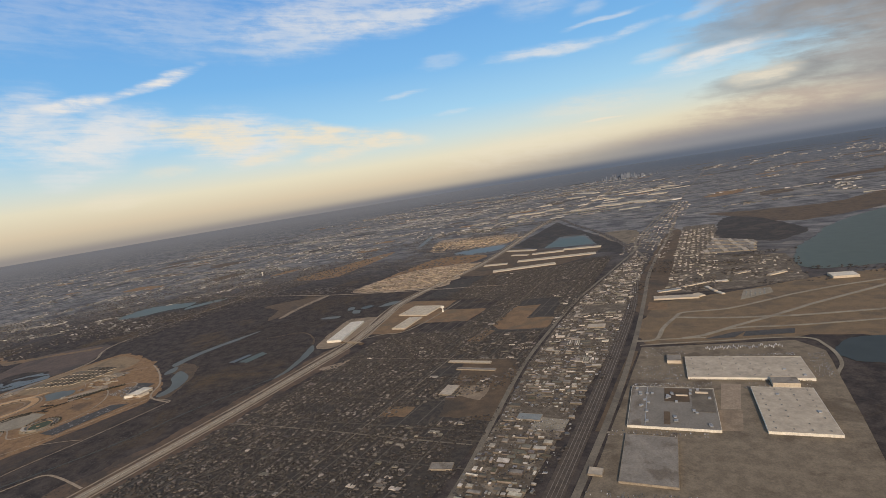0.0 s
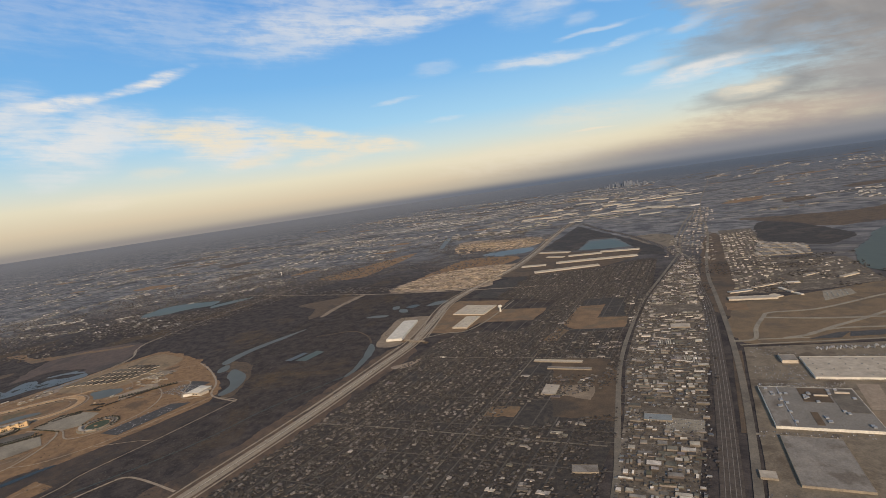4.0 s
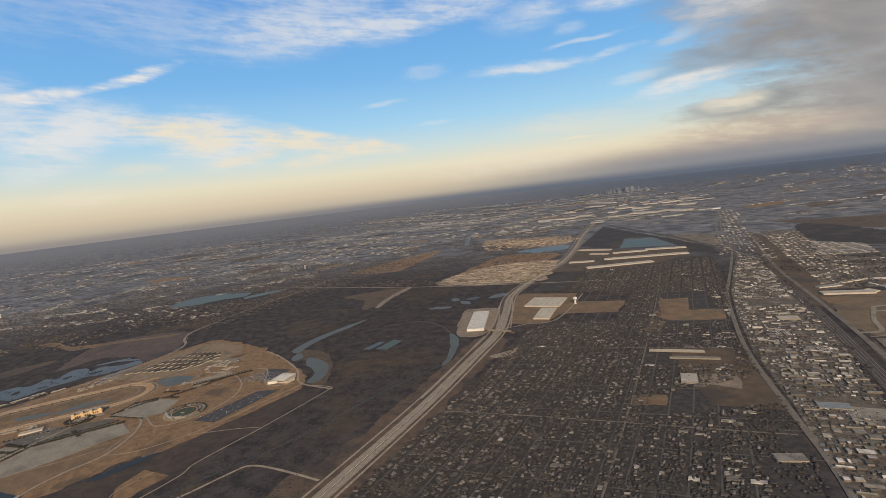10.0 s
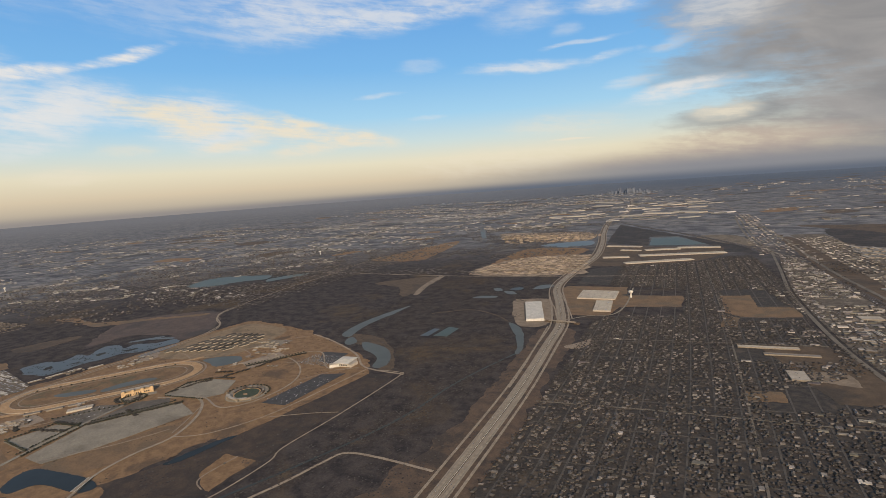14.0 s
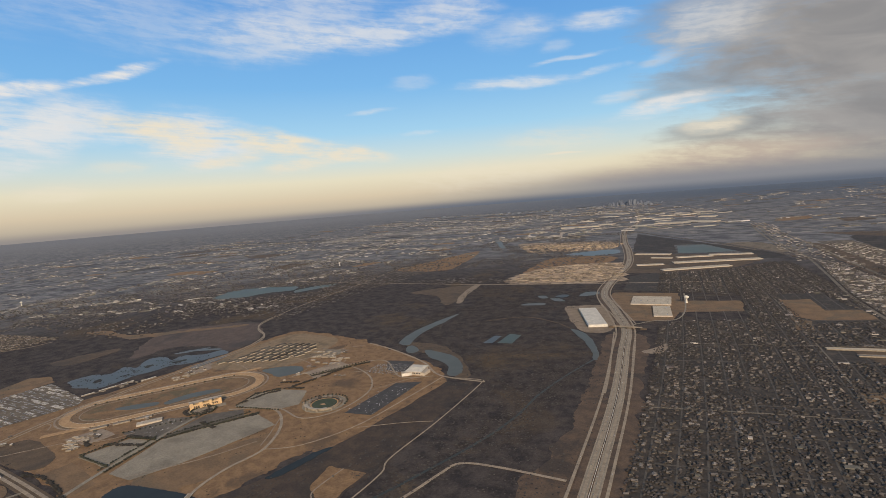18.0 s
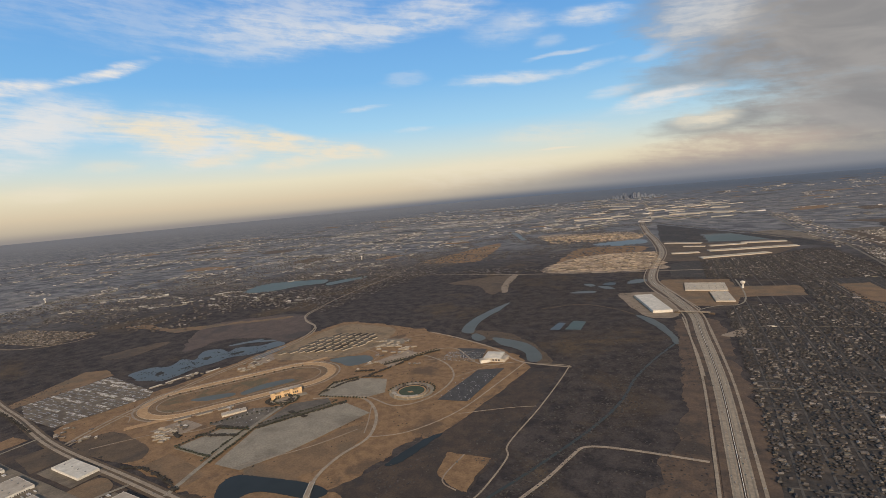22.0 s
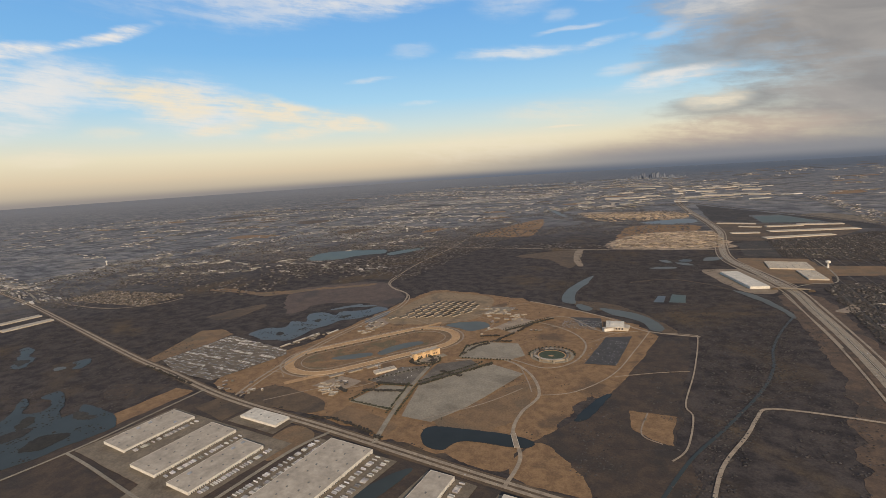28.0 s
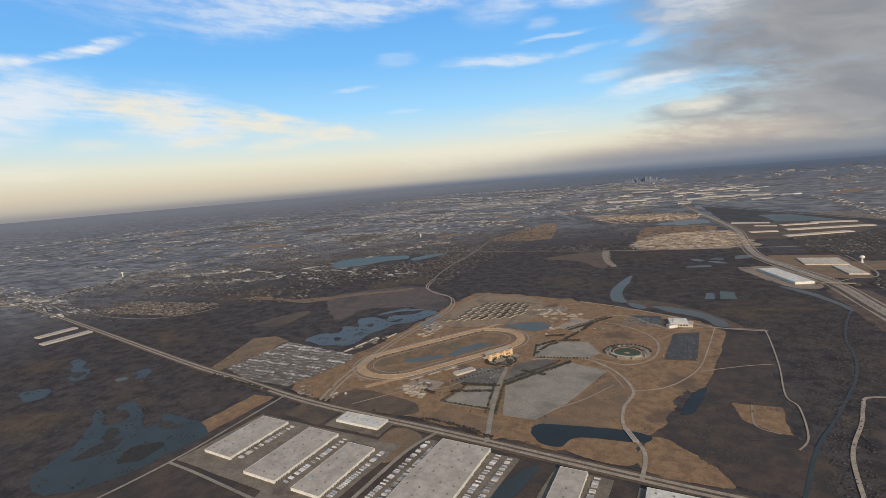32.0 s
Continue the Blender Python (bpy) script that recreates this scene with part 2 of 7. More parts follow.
def country(name):
    """The open land: scrub and bare woods, rough grass, and far off the roofs and yards of the suburbs, with distance
    haze painted into the colour.
    """
    m = bpy.data.materials.new(name)
    m.use_nodes = True
    n = Nodes(m.node_tree)
    place = n.add("ShaderNodeNewGeometry").outputs["Position"]
    scrub = n.mix(n.span(n.noise(place, 1 / 7.0, 6.0, 0.72), 0.36, 0.62), (0.034, 0.030, 0.030, 1), (0.072, 0.060, 0.054, 1))
    grass = n.mix(n.span(n.noise(place, 1 / 5.0, 4.0, 0.6), 0.3, 0.7), (0.070, 0.052, 0.037, 1), (0.105, 0.078, 0.052, 1))
    near = n.mix(n.span(n.noise(place, 1 / 55.0, 6.0, 0.66, 0.5), 0.53, 0.70), scrub, grass)
    woods = n.mix(n.span(n.noise(place, 1 / 30.0, 5.0, 0.65), 0.35, 0.65), (0.084, 0.084, 0.091, 1), (0.176, 0.173, 0.175, 1))
    cells = n.add("ShaderNodeTexVoronoi")
    n.put(cells.inputs["Vector"], n.mapping(place, rotation=(0, 0, 0.1), scale=(16, 9, 9)))
    cells.inputs["Scale"].default_value = 1.0
    roof = n.add("ShaderNodeSeparateColor")
    n.put(roof.inputs[0], cells.outputs["Color"])
    built = n.span(n.noise(place, 1 / 160.0, 4.0, 0.6), 0.42, 0.62)
    pale = n.math("MULTIPLY", n.span(roof.outputs[0], 0.60, 0.70), n.math("MULTIPLY", built, 0.7))
    bands = n.noise(n.mapping(place, rotation=(0, 0, -0.25), scale=(26, 8, 8)), 1.0, 5.0, 0.70)
    woods = n.mix(n.span(bands, 0.40, 0.60), n.mix(1.0, woods, (0.74, 0.74, 0.76, 1), "MULTIPLY"), n.mix(1.0, woods, (1.22, 1.20, 1.16, 1), "MULTIPLY"))
    far = n.mix(pale, woods, n.mix(roof.outputs[1], (0.15, 0.137, 0.12, 1), (0.33, 0.30, 0.262, 1)))
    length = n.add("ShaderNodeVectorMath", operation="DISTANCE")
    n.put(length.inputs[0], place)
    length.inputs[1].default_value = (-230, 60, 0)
    # Distance haze painted into the far ground's colour, paler westward, bluer eastward.
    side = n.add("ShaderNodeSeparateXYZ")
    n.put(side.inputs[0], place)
    haze_tone = n.mix(n.span(side.outputs[0], -2200.0, 300.0), (0.190, 0.188, 0.190, 1), (0.096, 0.114, 0.142, 1))
    hazed = n.mix(n.span(length.outputs["Value"], 1000.0, 3600.0), far, haze_tone)
    hazed = n.mix(n.span(length.outputs["Value"], 2600.0, 6000.0), hazed, n.mix(n.span(side.outputs[0], -3000.0, 300.0), (0.190, 0.190, 0.196, 1), (0.128, 0.150, 0.182, 1)))
    colour = n.mix(n.span(length.outputs["Value"], 345.0, 640.0), near, hazed)
    fine = n.noise(place, 1.4, 4.0, 0.7)
    colour = n.mix(1.0, colour, n.mix(fine, (0.45, 0.45, 0.45, 1), (1.55, 1.55, 1.55, 1)), "MULTIPLY")
    shader = n.add("ShaderNodeBsdfPrincipled")
    n.put(shader.inputs["Base Color"], colour)
    shader.inputs["Roughness"].default_value = 0.95
    shader.inputs["Specular IOR Level"].default_value = 0.1
    bump = n.add("ShaderNodeBump")
    bump.inputs["Strength"].default_value, bump.inputs["Distance"].default_value = 0.35, 0.6
    n.put(bump.inputs["Height"], fine)
    n.put(shader.inputs["Normal"], bump.outputs[0])
    n.put(n.add("ShaderNodeOutputMaterial").inputs[0], shader.outputs[0])
    return m


def pool(name, deep, ripple=0.06, rough=0.12, gloss=0.2):
    m = bpy.data.materials.new(name)
    m.use_nodes = True
    n = Nodes(m.node_tree)
    place = n.add("ShaderNodeNewGeometry").outputs["Position"]
    shader = n.add("ShaderNodeBsdfPrincipled")
    n.put(shader.inputs["Base Color"], n.mix(n.noise(place, 0.12, 3.0), (*deep, 1), tuple(0.6 * v for v in deep) + (1,)))
    shader.inputs["Roughness"].default_value = rough
    shader.inputs["IOR"].default_value = 1.33
    shader.inputs["Specular IOR Level"].default_value = gloss
    bump = n.add("ShaderNodeBump")
    bump.inputs["Strength"].default_value, bump.inputs["Distance"].default_value = ripple, 0.1
    n.put(bump.inputs["Height"], n.noise(place, 2.5, 3.0))
    n.put(shader.inputs["Normal"], bump.outputs[0])
    n.put(n.add("ShaderNodeOutputMaterial").inputs[0], shader.outputs[0])
    return m


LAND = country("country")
TAN = surface("dry_grass", (0.226, 0.138, 0.070), (0.160, 0.097, 0.051), 3.0, c=(0.105, 0.070, 0.043), c_size=18.0, c_range=(0.55, 0.70), relief=0.4)
RUST = surface("rust_grass", (0.190, 0.120, 0.066), (0.140, 0.093, 0.054), 7.0, c=(0.13, 0.095, 0.06), c_size=18.0)
BROWN = surface("brown_grass", (0.112, 0.078, 0.049), (0.080, 0.057, 0.038), 5.0, c=(0.062, 0.048, 0.036), c_size=20.0)
DARK = surface("dark_scrub", (0.034, 0.029, 0.026), (0.052, 0.043, 0.036), 6.0, c=(0.070, 0.056, 0.044), c_size=22.0)
SAND = surface("quarry_sand", (0.36, 0.27, 0.18), (0.22, 0.165, 0.115), 5.0, c=(0.12, 0.095, 0.072), c_size=14.0)
DIRT = surface("bare_dirt", (0.24, 0.185, 0.13), (0.17, 0.13, 0.092), 5.0)
TRACK = surface("track_sand", (0.385, 0.245, 0.128), (0.32, 0.203, 0.106), 6.0, fine=1.0)
TURF = surface("infield_turf", (0.190, 0.118, 0.062), (0.140, 0.088, 0.048), 5.0, c=(0.11, 0.088, 0.05), c_size=11.0)
PITCH = surface("ball_field_grass", (0.055, 0.066, 0.040), (0.045, 0.055, 0.035), 2.0)
ASPHALT = surface("asphalt", (0.088, 0.075, 0.060), (0.118, 0.100, 0.080), 4.0, c=(0.15, 0.127, 0.10), c_size=12.0)
FRESH = surface("new_asphalt", (0.052, 0.049, 0.048), (0.066, 0.062, 0.059), 3.0)
LOT = surface("worn_lot", (0.245, 0.212, 0.160), (0.205, 0.176, 0.134), 7.0, c=(0.165, 0.14, 0.106), c_size=18.0)
CONCRETE = surface("concrete_road", (0.285, 0.23, 0.165), (0.235, 0.188, 0.138), 4.0, fine=1.2)
APRON = surface("concrete_apron", (0.180, 0.145, 0.104), (0.136, 0.109, 0.078), 4.0, c=(0.100, 0.078, 0.055), c_size=15.0)
BALLAST = surface("rail_ballast", (0.060, 0.048, 0.039), (0.088, 0.070, 0.056), 2.0)
RAIL = surface("rail_line", (0.19, 0.162, 0.132), (0.13, 0.11, 0.092), 5.0, rough=0.6)
GRAVEL = surface("gravel_road", (0.30, 0.24, 0.175), (0.24, 0.19, 0.14), 3.0)
ROOF_WHITE = surface("white_roof", (0.54, 0.49, 0.405), (0.47, 0.425, 0.35), 5.0, rough=0.6, fine=1.5, relief=0.05)
ROOF_GREY = surface("grey_roof", (0.37, 0.316, 0.247), (0.335, 0.286, 0.223), 5.0, rough=0.7, c=(0.305, 0.260, 0.203), c_size=11.0, fine=2.2, relief=0.03)
ROOF_DARK = surface("dark_roof", (0.22, 0.195, 0.165), (0.175, 0.155, 0.132), 5.0, rough=0.8, c=(0.13, 0.108, 0.086), c_size=9.0)
ROOF_BLUE = surface("blue_roof", (0.195, 0.205, 0.20), (0.17, 0.18, 0.175), 4.0, rough=0.6)
PANEL = surface("wall_panel", (0.60, 0.55, 0.46), (0.52, 0.475, 0.40), 3.0, rough=0.7, relief=0.05)
BEIGE = surface("beige_wall", (0.46, 0.39, 0.30), (0.40, 0.33, 0.25), 3.0, relief=0.05)
OCHRE = surface("ochre_wall", (0.56, 0.38, 0.20), (0.48, 0.32, 0.17), 2.0, relief=0.05)
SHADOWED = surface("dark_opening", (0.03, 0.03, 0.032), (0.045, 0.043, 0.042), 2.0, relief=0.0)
METAL = surface("grey_metal", (0.34, 0.34, 0.34), (0.26, 0.26, 0.26), 1.0, rough=0.5, metal=0.3, relief=0.0)
VENT = surface("roof_vent", (0.13, 0.125, 0.12), (0.17, 0.165, 0.155), 1.0, relief=0.0)
HOUSE_WALL = surface("house_wall", (0.15, 0.123, 0.097), (0.105, 0.087, 0.07), 3.0, spread="object", vary=0.55, relief=0.0)
HOUSE_ROOF = surface("house_roof", (0.080, 0.070, 0.061), (0.060, 0.053, 0.047), 2.0, spread="object", skew=1.5, vary=0.52, relief=0.0)
MANY_ROOFS = surface("many_roofs", (0.080, 0.070, 0.061), (0.060, 0.053, 0.047), 2.0, spread="island", skew=1.5, vary=0.52, relief=0.0)
SHED_ROOF = surface("shed_roofs", (0.27, 0.24, 0.20), (0.17, 0.15, 0.123), 3.0, spread="object", vary=0.72, skew=1.5, relief=0.0)
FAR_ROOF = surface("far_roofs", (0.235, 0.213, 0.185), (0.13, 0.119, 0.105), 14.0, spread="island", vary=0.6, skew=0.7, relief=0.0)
# Blue-grey air haze is put into the colour of the skyline.
HAZED_TOWER = surface("hazed_towers", (0.14, 0.155, 0.175), (0.11, 0.122, 0.14), 20.0, spread="island", vary=0.35, relief=0.0)
TWIGS = surface("bare_twigs", (0.042, 0.037, 0.034), (0.066, 0.057, 0.051), 3.0, spread="island", vary=0.4, relief=0.0)
EVERGREEN = surface("evergreen", (0.030, 0.032, 0.022), (0.044, 0.043, 0.028), 3.0, spread="object", vary=0.3, relief=0.0)
BARK = surface("bark", (0.06, 0.048, 0.038), (0.08, 0.065, 0.05), 1.0, relief=0.0)
CAR_PAINT = surface("car_paint", (0.15, 0.143, 0.136), (0.13, 0.125, 0.12), 1.0, rough=0.35, spread="island", vary=0.7, skew=1.8, relief=0.0)
VAN_PAINT = surface("trailer_paint", (0.42, 0.40, 0.37), (0.38, 0.36, 0.34), 2.0, rough=0.5, spread="object", vary=0.6, relief=0.0)
TYRE = surface("tyre_rubber", (0.025, 0.025, 0.025), (0.03, 0.03, 0.03), 1.0, relief=0.0)
WATER = pool("pond_water", (0.036, 0.042, 0.042), 0.05, 0.25, 0.1)
TEAL = pool("teal_water", (0.112, 0.118, 0.106), 0.04, 0.4, 0.11)
MURK = pool("marsh_water", (0.054, 0.064, 0.064), 0.05, 0.35, 0.08)
LAKE = pool("lake_water", (0.085, 0.105, 0.088), 0.05, 0.4, 0.15)
WORKS_ROOF = surface("works_roof", (0.185, 0.166, 0.142), (0.155, 0.14, 0.12), 6.0, rough=0.8)
PALE_DIRT = surface("pale_dirt", (0.26, 0.205, 0.15), (0.22, 0.17, 0.125), 4.0)
MIXED_ROOF = surface("mixed_roofs", (0.205, 0.178, 0.146), (0.13, 0.114, 0.096), 3.0, spread="island", vary=0.72, skew=1.5, relief=0.0)
WOODLAND = surface("far_woodland", (0.060, 0.055, 0.053), (0.088, 0.080, 0.074), 12.0, c=(0.045, 0.041, 0.040), c_size=60.0)
CREAM_ROOF = surface("cream_roof", (0.44, 0.375, 0.28), (0.38, 0.32, 0.24), 6.0, rough=0.7, fine=1.2, relief=0.05)
HEDGE = surface("dark_hedge", (0.030, 0.027, 0.022), (0.042, 0.036, 0.029), 2.0, spread="island", vary=0.3, relief=0.0)
YARD_GROUND = surface("yard_ground", (0.078, 0.062, 0.046), (0.130, 0.105, 0.078), 2.0, c=(0.20, 0.165, 0.125), c_size=7.0, c_range=(0.54, 0.64))
GREY_TWIGS = surface("grey_twigs", (0.082, 0.073, 0.067), (0.112, 0.099, 0.088), 6.0, spread="island", vary=0.4, relief=0.0)
AIR_GRASS = surface("airfield_grass", (0.165, 0.115, 0.068), (0.130, 0.094, 0.058), 7.0, c=(0.105, 0.080, 0.054), c_size=16.0)
TOWN_GROUND = surface("town_ground", (0.036, 0.031, 0.027), (0.062, 0.051, 0.041), 2.2, c=(0.090, 0.071, 0.053), c_size=9.0, c_range=(0.56, 0.68))
DULL_WALL = surface("dull_wall", (0.27, 0.22, 0.16), (0.21, 0.172, 0.128), 2.0, relief=0.05)
AVENUE = surface("worn_avenue", (0.165, 0.140, 0.108), (0.135, 0.115, 0.09), 5.0, c=(0.11, 0.094, 0.074), c_size=14.0)
FLOOD = pool("flood_water", (0.088, 0.100, 0.104), 0.04, 0.3, 0.10)
SCRUB_GRASS = surface("scrub_grass", (0.072, 0.051, 0.036), (0.048, 0.036, 0.029), 5.0, c=(0.040, 0.033, 0.028), c_size=16.0, c_range=(0.48, 0.66), relief=0.35)
TOWN_STREET = surface("town_street", (0.074, 0.064, 0.053), (0.100, 0.086, 0.071), 3.0)
VERGE = surface("verge_grass", (0.118, 0.079, 0.052), (0.078, 0.055, 0.040), 4.0, c=(0.056, 0.043, 0.034), c_size=12.0)
MEADOW = surface("meadow", (0.108, 0.077, 0.060), (0.078, 0.058, 0.048), 7.0, c=(0.060, 0.049, 0.043), c_size=24.0)
CAR_LOT_GROUND = surface("car_lot_ground", (0.150, 0.120, 0.088), (0.118, 0.095, 0.070), 4.0, c=(0.092, 0.073, 0.054), c_size=9.0)
BARN_GROUND = surface("barn_ground", (0.235, 0.168, 0.100), (0.185, 0.132, 0.080), 3.0, c=(0.145, 0.108, 0.068), c_size=10.0)
GREEN_ROOF = surface("barn_roof", (0.078, 0.068, 0.054), (0.052, 0.046, 0.038), 2.0, spread="object", vary=0.5, relief=0.0)

# ---------- makers ----------


def shape(name, verts, faces):
    me = bpy.data.meshes.new(name)
    me.from_pydata(verts, [], faces)
    me.update()
    return me


def part(name, me, material, parent=None, label=""):
    if not me.materials:
        me.materials.append(material)
    ob = new(name, me)
    if parent:
        ob.parent = parent
    return tagged(ob, label)


class Soup:
    """Many small solids in one mesh."""

    def __init__(self):
        self.verts, self.faces = [], []

    def solid(self, points, faces):
        k = len(self.verts)
        self.verts.extend(points)
        self.faces.extend(tuple(k + i for i in f) for f in faces)

    def box(self, x, y, z, sx, sy, sz, turn=0.0, top=1.0):
        c, s = math.cos(turn), math.sin(turn)
        pts = []
        for h, k in ((0, 1.0), (sz, top)):
            for a, b in ((-1, -1), (1, -1), (1, 1), (-1, 1)):
                u, v = a * sx / 2 * k, b * sy / 2 * k
                pts.append((x + u * c - v * s, y + u * s + v * c, z + h))
        self.solid(pts, [(0, 3, 2, 1), (4, 5, 6, 7), (0, 1, 5, 4), (1, 2, 6, 5), (2, 3, 7, 6), (3, 0, 4, 7)])

    def gable(self, x, y, z, sx, sy, rise, turn=0.0, over=0.0):
        c, s = math.cos(turn), math.sin(turn)
        a, b = sx / 2 + over, sy / 2 + over
        pts = [(x + u * c - v * s, y + u * s + v * c, z + h) for u, v, h in ((-a, -b, 0), (a, -b, 0), (a, b, 0), (-a, b, 0), (-a * 0.86, 0, rise), (a * 0.86, 0, rise))]
        self.solid(pts, [(0, 1, 5, 4), (2, 3, 4, 5), (1, 2, 5), (3, 0, 4), (0, 3, 2, 1)])

    def crown(self, x, y, z, r, h, rng):
        """An uneven low clump: two rings and a tip, all jittered."""
        pts = []
        a0 = rng.random() * 6.3
        for k, (rr, hh) in enumerate(((0.75, 0.25), (1.0, 0.62))):
            for i in range(5):
                a = a0 + i * 1.2566 + k * 0.6
                q = r * rr * (0.65 + 0.6 * rng.random())
                pts.append((x + q * math.cos(a), y + q * math.sin(a), z + h * (hh + 0.22 * (rng.random() - 0.5))))
        pts.append((x + 0.3 * r * (rng.random() - 0.5), y + 0.3 * r * (rng.random() - 0.5), z + h))
        pts.append((x, y, z))
        f = []
        for i in range(5):
            j = (i + 1) % 5
            f += [(11, j, i), (i, j, 5 + i), (j, 5 + j, 5 + i), (5 + i, 5 + j, 10)]
        self.solid(pts, f)

    def mesh(self, name):
        return shape(name, self.verts, self.faces)


def spline(points, closed=False, step=6):
    """A smooth line through a few control points."""
    p = [Vector((*q[:2], 0)) for q in points]
    n, line = len(p), []
    for i in range(n if closed else n - 1):
        if closed:
            a, b, c, d = p[i - 1], p[i], p[(i + 1) % n], p[(i + 2) % n]
        else:
            a, b, c, d = p[max(i - 1, 0)], p[i], p[i + 1], p[min(i + 2, n - 1)]
        for k in range(step):
            t = k / step
            line.append(0.5 * ((2 * b) + (c - a) * t + (2 * a - 5 * b + 4 * c - d) * t * t + (3 * b - a - 3 * c + d) * t ** 3))
    if not closed:
        line.append(p[-1])
    return line


def ribbon_mesh(name, points, width, z, offset=0.0, step=6, thick=0.05):
    line = spline(points, step=step)
    verts, faces = [], []
    for i, q in enumerate(line):
        d = (line[min(i + 1, len(line) - 1)] - line[max(i - 1, 0)]).normalized()
        side = Vector((d.y, -d.x, 0))
        for o, h in ((-width / 2, z - thick), (-width / 2, z), (width / 2, z), (width / 2, z - thick)):
            r = q + side * (offset + o)
            verts.append((r.x, r.y, h))
        if i:
            a, b = 4 * (i - 1), 4 * i
            faces += [(a + k, b + k, b + k + 1, a + k + 1) for k in range(3)]
    return shape(name, verts, faces)


LEVELS = itertools.count()


def road(name, label, points, width, z, material, offset=0.0, kind="structure", category="road", parent=None):
    ob = part(name, ribbon_mesh(name, points, width, z + 0.0004 * (next(LEVELS) % 45), offset), material, parent)
    return ob if parent else tagged(ob, label, category, kind=kind)


PATCHES = itertools.count()


def patch(name, label, points, z, material, smooth=True, ragged=0.0, category="field", kind="structure", thick=0.04):
    """A flat piece of ground inside a rounded or straight outline, cut into triangles."""
    z += 0.0004 * next(PATCHES)
    line = spline(points, True, 24) if smooth else [Vector((*q, 0)) for q in points]
    if not smooth and ragged:
        line = [a.lerp(b, k / 10) for a, b in zip(line, line[1:] + line[:1]) for k in range(10)]
    ring = []
    for q in line:
        k = noise.noise_vector(Vector((q.x * 0.11, q.y * 0.11, 3.0))) * ragged + noise.noise_vector(Vector((q.x * 0.4, q.y * 0.4, 7.0))) * min(ragged, 3.0) * 0.45 + noise.noise_vector(Vector((q.x * 1.3, q.y * 1.3, 5.0))) * min(ragged, 2.0) * 0.3
        ring.append(Vector((q.x + k.x, q.y + k.y)))
    n = len(ring)
    if sum(ring[i].cross(ring[(i + 1) % n]) for i in range(n)) < 0:
        ring.reverse()
    flat, _, tris, *_ = geometry.delaunay_2d_cdt(ring, [], [list(range(n))], 1, 1e-4)
    verts = [(p.x, p.y, z) for p in flat]
    faces = [tuple(f) if (flat[f[1]] - flat[f[0]]).cross(flat[f[2]] - flat[f[0]]) > 0 else tuple(reversed(f)) for f in tris]
    low = len(verts)
    for i, p in enumerate(ring):
        verts += [(p.x, p.y, z), (p.x, p.y, z - thick)]
        j = (i + 1) % n
        faces.append((low + 2 * i, low + 2 * i + 1, low + 2 * j + 1, low + 2 * j))
    return tagged(part(name, shape(name, verts, faces), material), label, category, kind=kind)


def root(name, x, y, z=0.0, turn=0.0):
    ob = new(name)
    ob.empty_display_size = 0.3
    ob.matrix_basis = Matrix.Translation((x, y, z)) @ Matrix.Rotation(turn, 4, "Z")
    return ob


def one_box(name, sx, sy, sz, x=0.0, y=0.0, z=0.0, turn=0.0, top=1.0):
    s = Soup()
    s.box(x, y, z, sx, sy, sz, turn, top)
    return s.mesh(name)


def inside(x, y, ring):
    hit = False
    for i in range(len(ring)):
        (ax, ay), (bx, by) = ring[i - 1], ring[i]
        if (ay > y) != (by > y) and x < (bx - ax) * (y - ay) / (by - ay) + ax:
            hit = not hit
    return hit

# ---------- the land ----------
CENTRE = (-150.0, 0.0)
rings = [0, 40, 90, 150, 220, 300, 400, 520, 680, 880, 1150, 1500, 2000, 2700, 3600, 4700]
verts, faces = [(CENTRE[0], CENTRE[1], 0.0)], []
SPOKES = 72
for k, r in enumerate(rings[1:]):
    for i in range(SPOKES):
        a = 2 * math.pi * i / SPOKES
        verts.append((CENTRE[0] + r * math.cos(a), CENTRE[1] + r * math.sin(a), 0.0))
for i in range(SPOKES):
    j = (i + 1) % SPOKES
    faces.append((0, 1 + i, 1 + j))
    for k in range(len(rings) - 2):
        a, b = 1 + k * SPOKES, 1 + (k + 1) * SPOKES
        faces.append((a + i, b + i, b + j, a + j))
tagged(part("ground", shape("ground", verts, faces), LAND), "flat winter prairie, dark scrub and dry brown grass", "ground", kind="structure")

# fields, from the lowest layer up
PARK = [(-424, 46), (-420, 110), (-418, 160), (-414, 214), (-372, 212), (-330, 197), (-285, 172), (-266, 150), (-268, 110), (-281, 84), (-284, 64), (-284, 49), (-276, 39), (-269, 30), (-290, 29), (-330, 32), (-380, 40)]
patch("field", "dry tan grass round the racecourse", PARK, 0.05, TAN, ragged=3.0)
patch("field", "reddish dry grass slope beside the great car park", [(-318, 56), (-304, 88), (-298, 78), (-299, 52), (-312, 48)], 0.10, RUST, ragged=2.0)
patch("field", "reddish dry grass along the boulevard", [(-322, 52), (-306, 50), (-299, 46), (-318, 45)], 0.09, RUST, ragged=1.0)
patch("field", "dry grass slope below the pond", [(-312, 35), (-296, 40), (-290, 36), (-291, 28), (-305, 29)], 0.09, TAN, ragged=1.0)
patch("field", "brown dry grass bank beside the lane", [(-288, 44), (-280, 42), (-268, 26), (-288, 27)], 0.09, TAN, ragged=1.2)
patch("field", "tan field beside the car lot", [(-480, 50), (-499, 94), (-489, 100), (-474, 96), (-472.6, 80), (-472, 48)], 0.06, RUST, smooth=False, ragged=0.8)
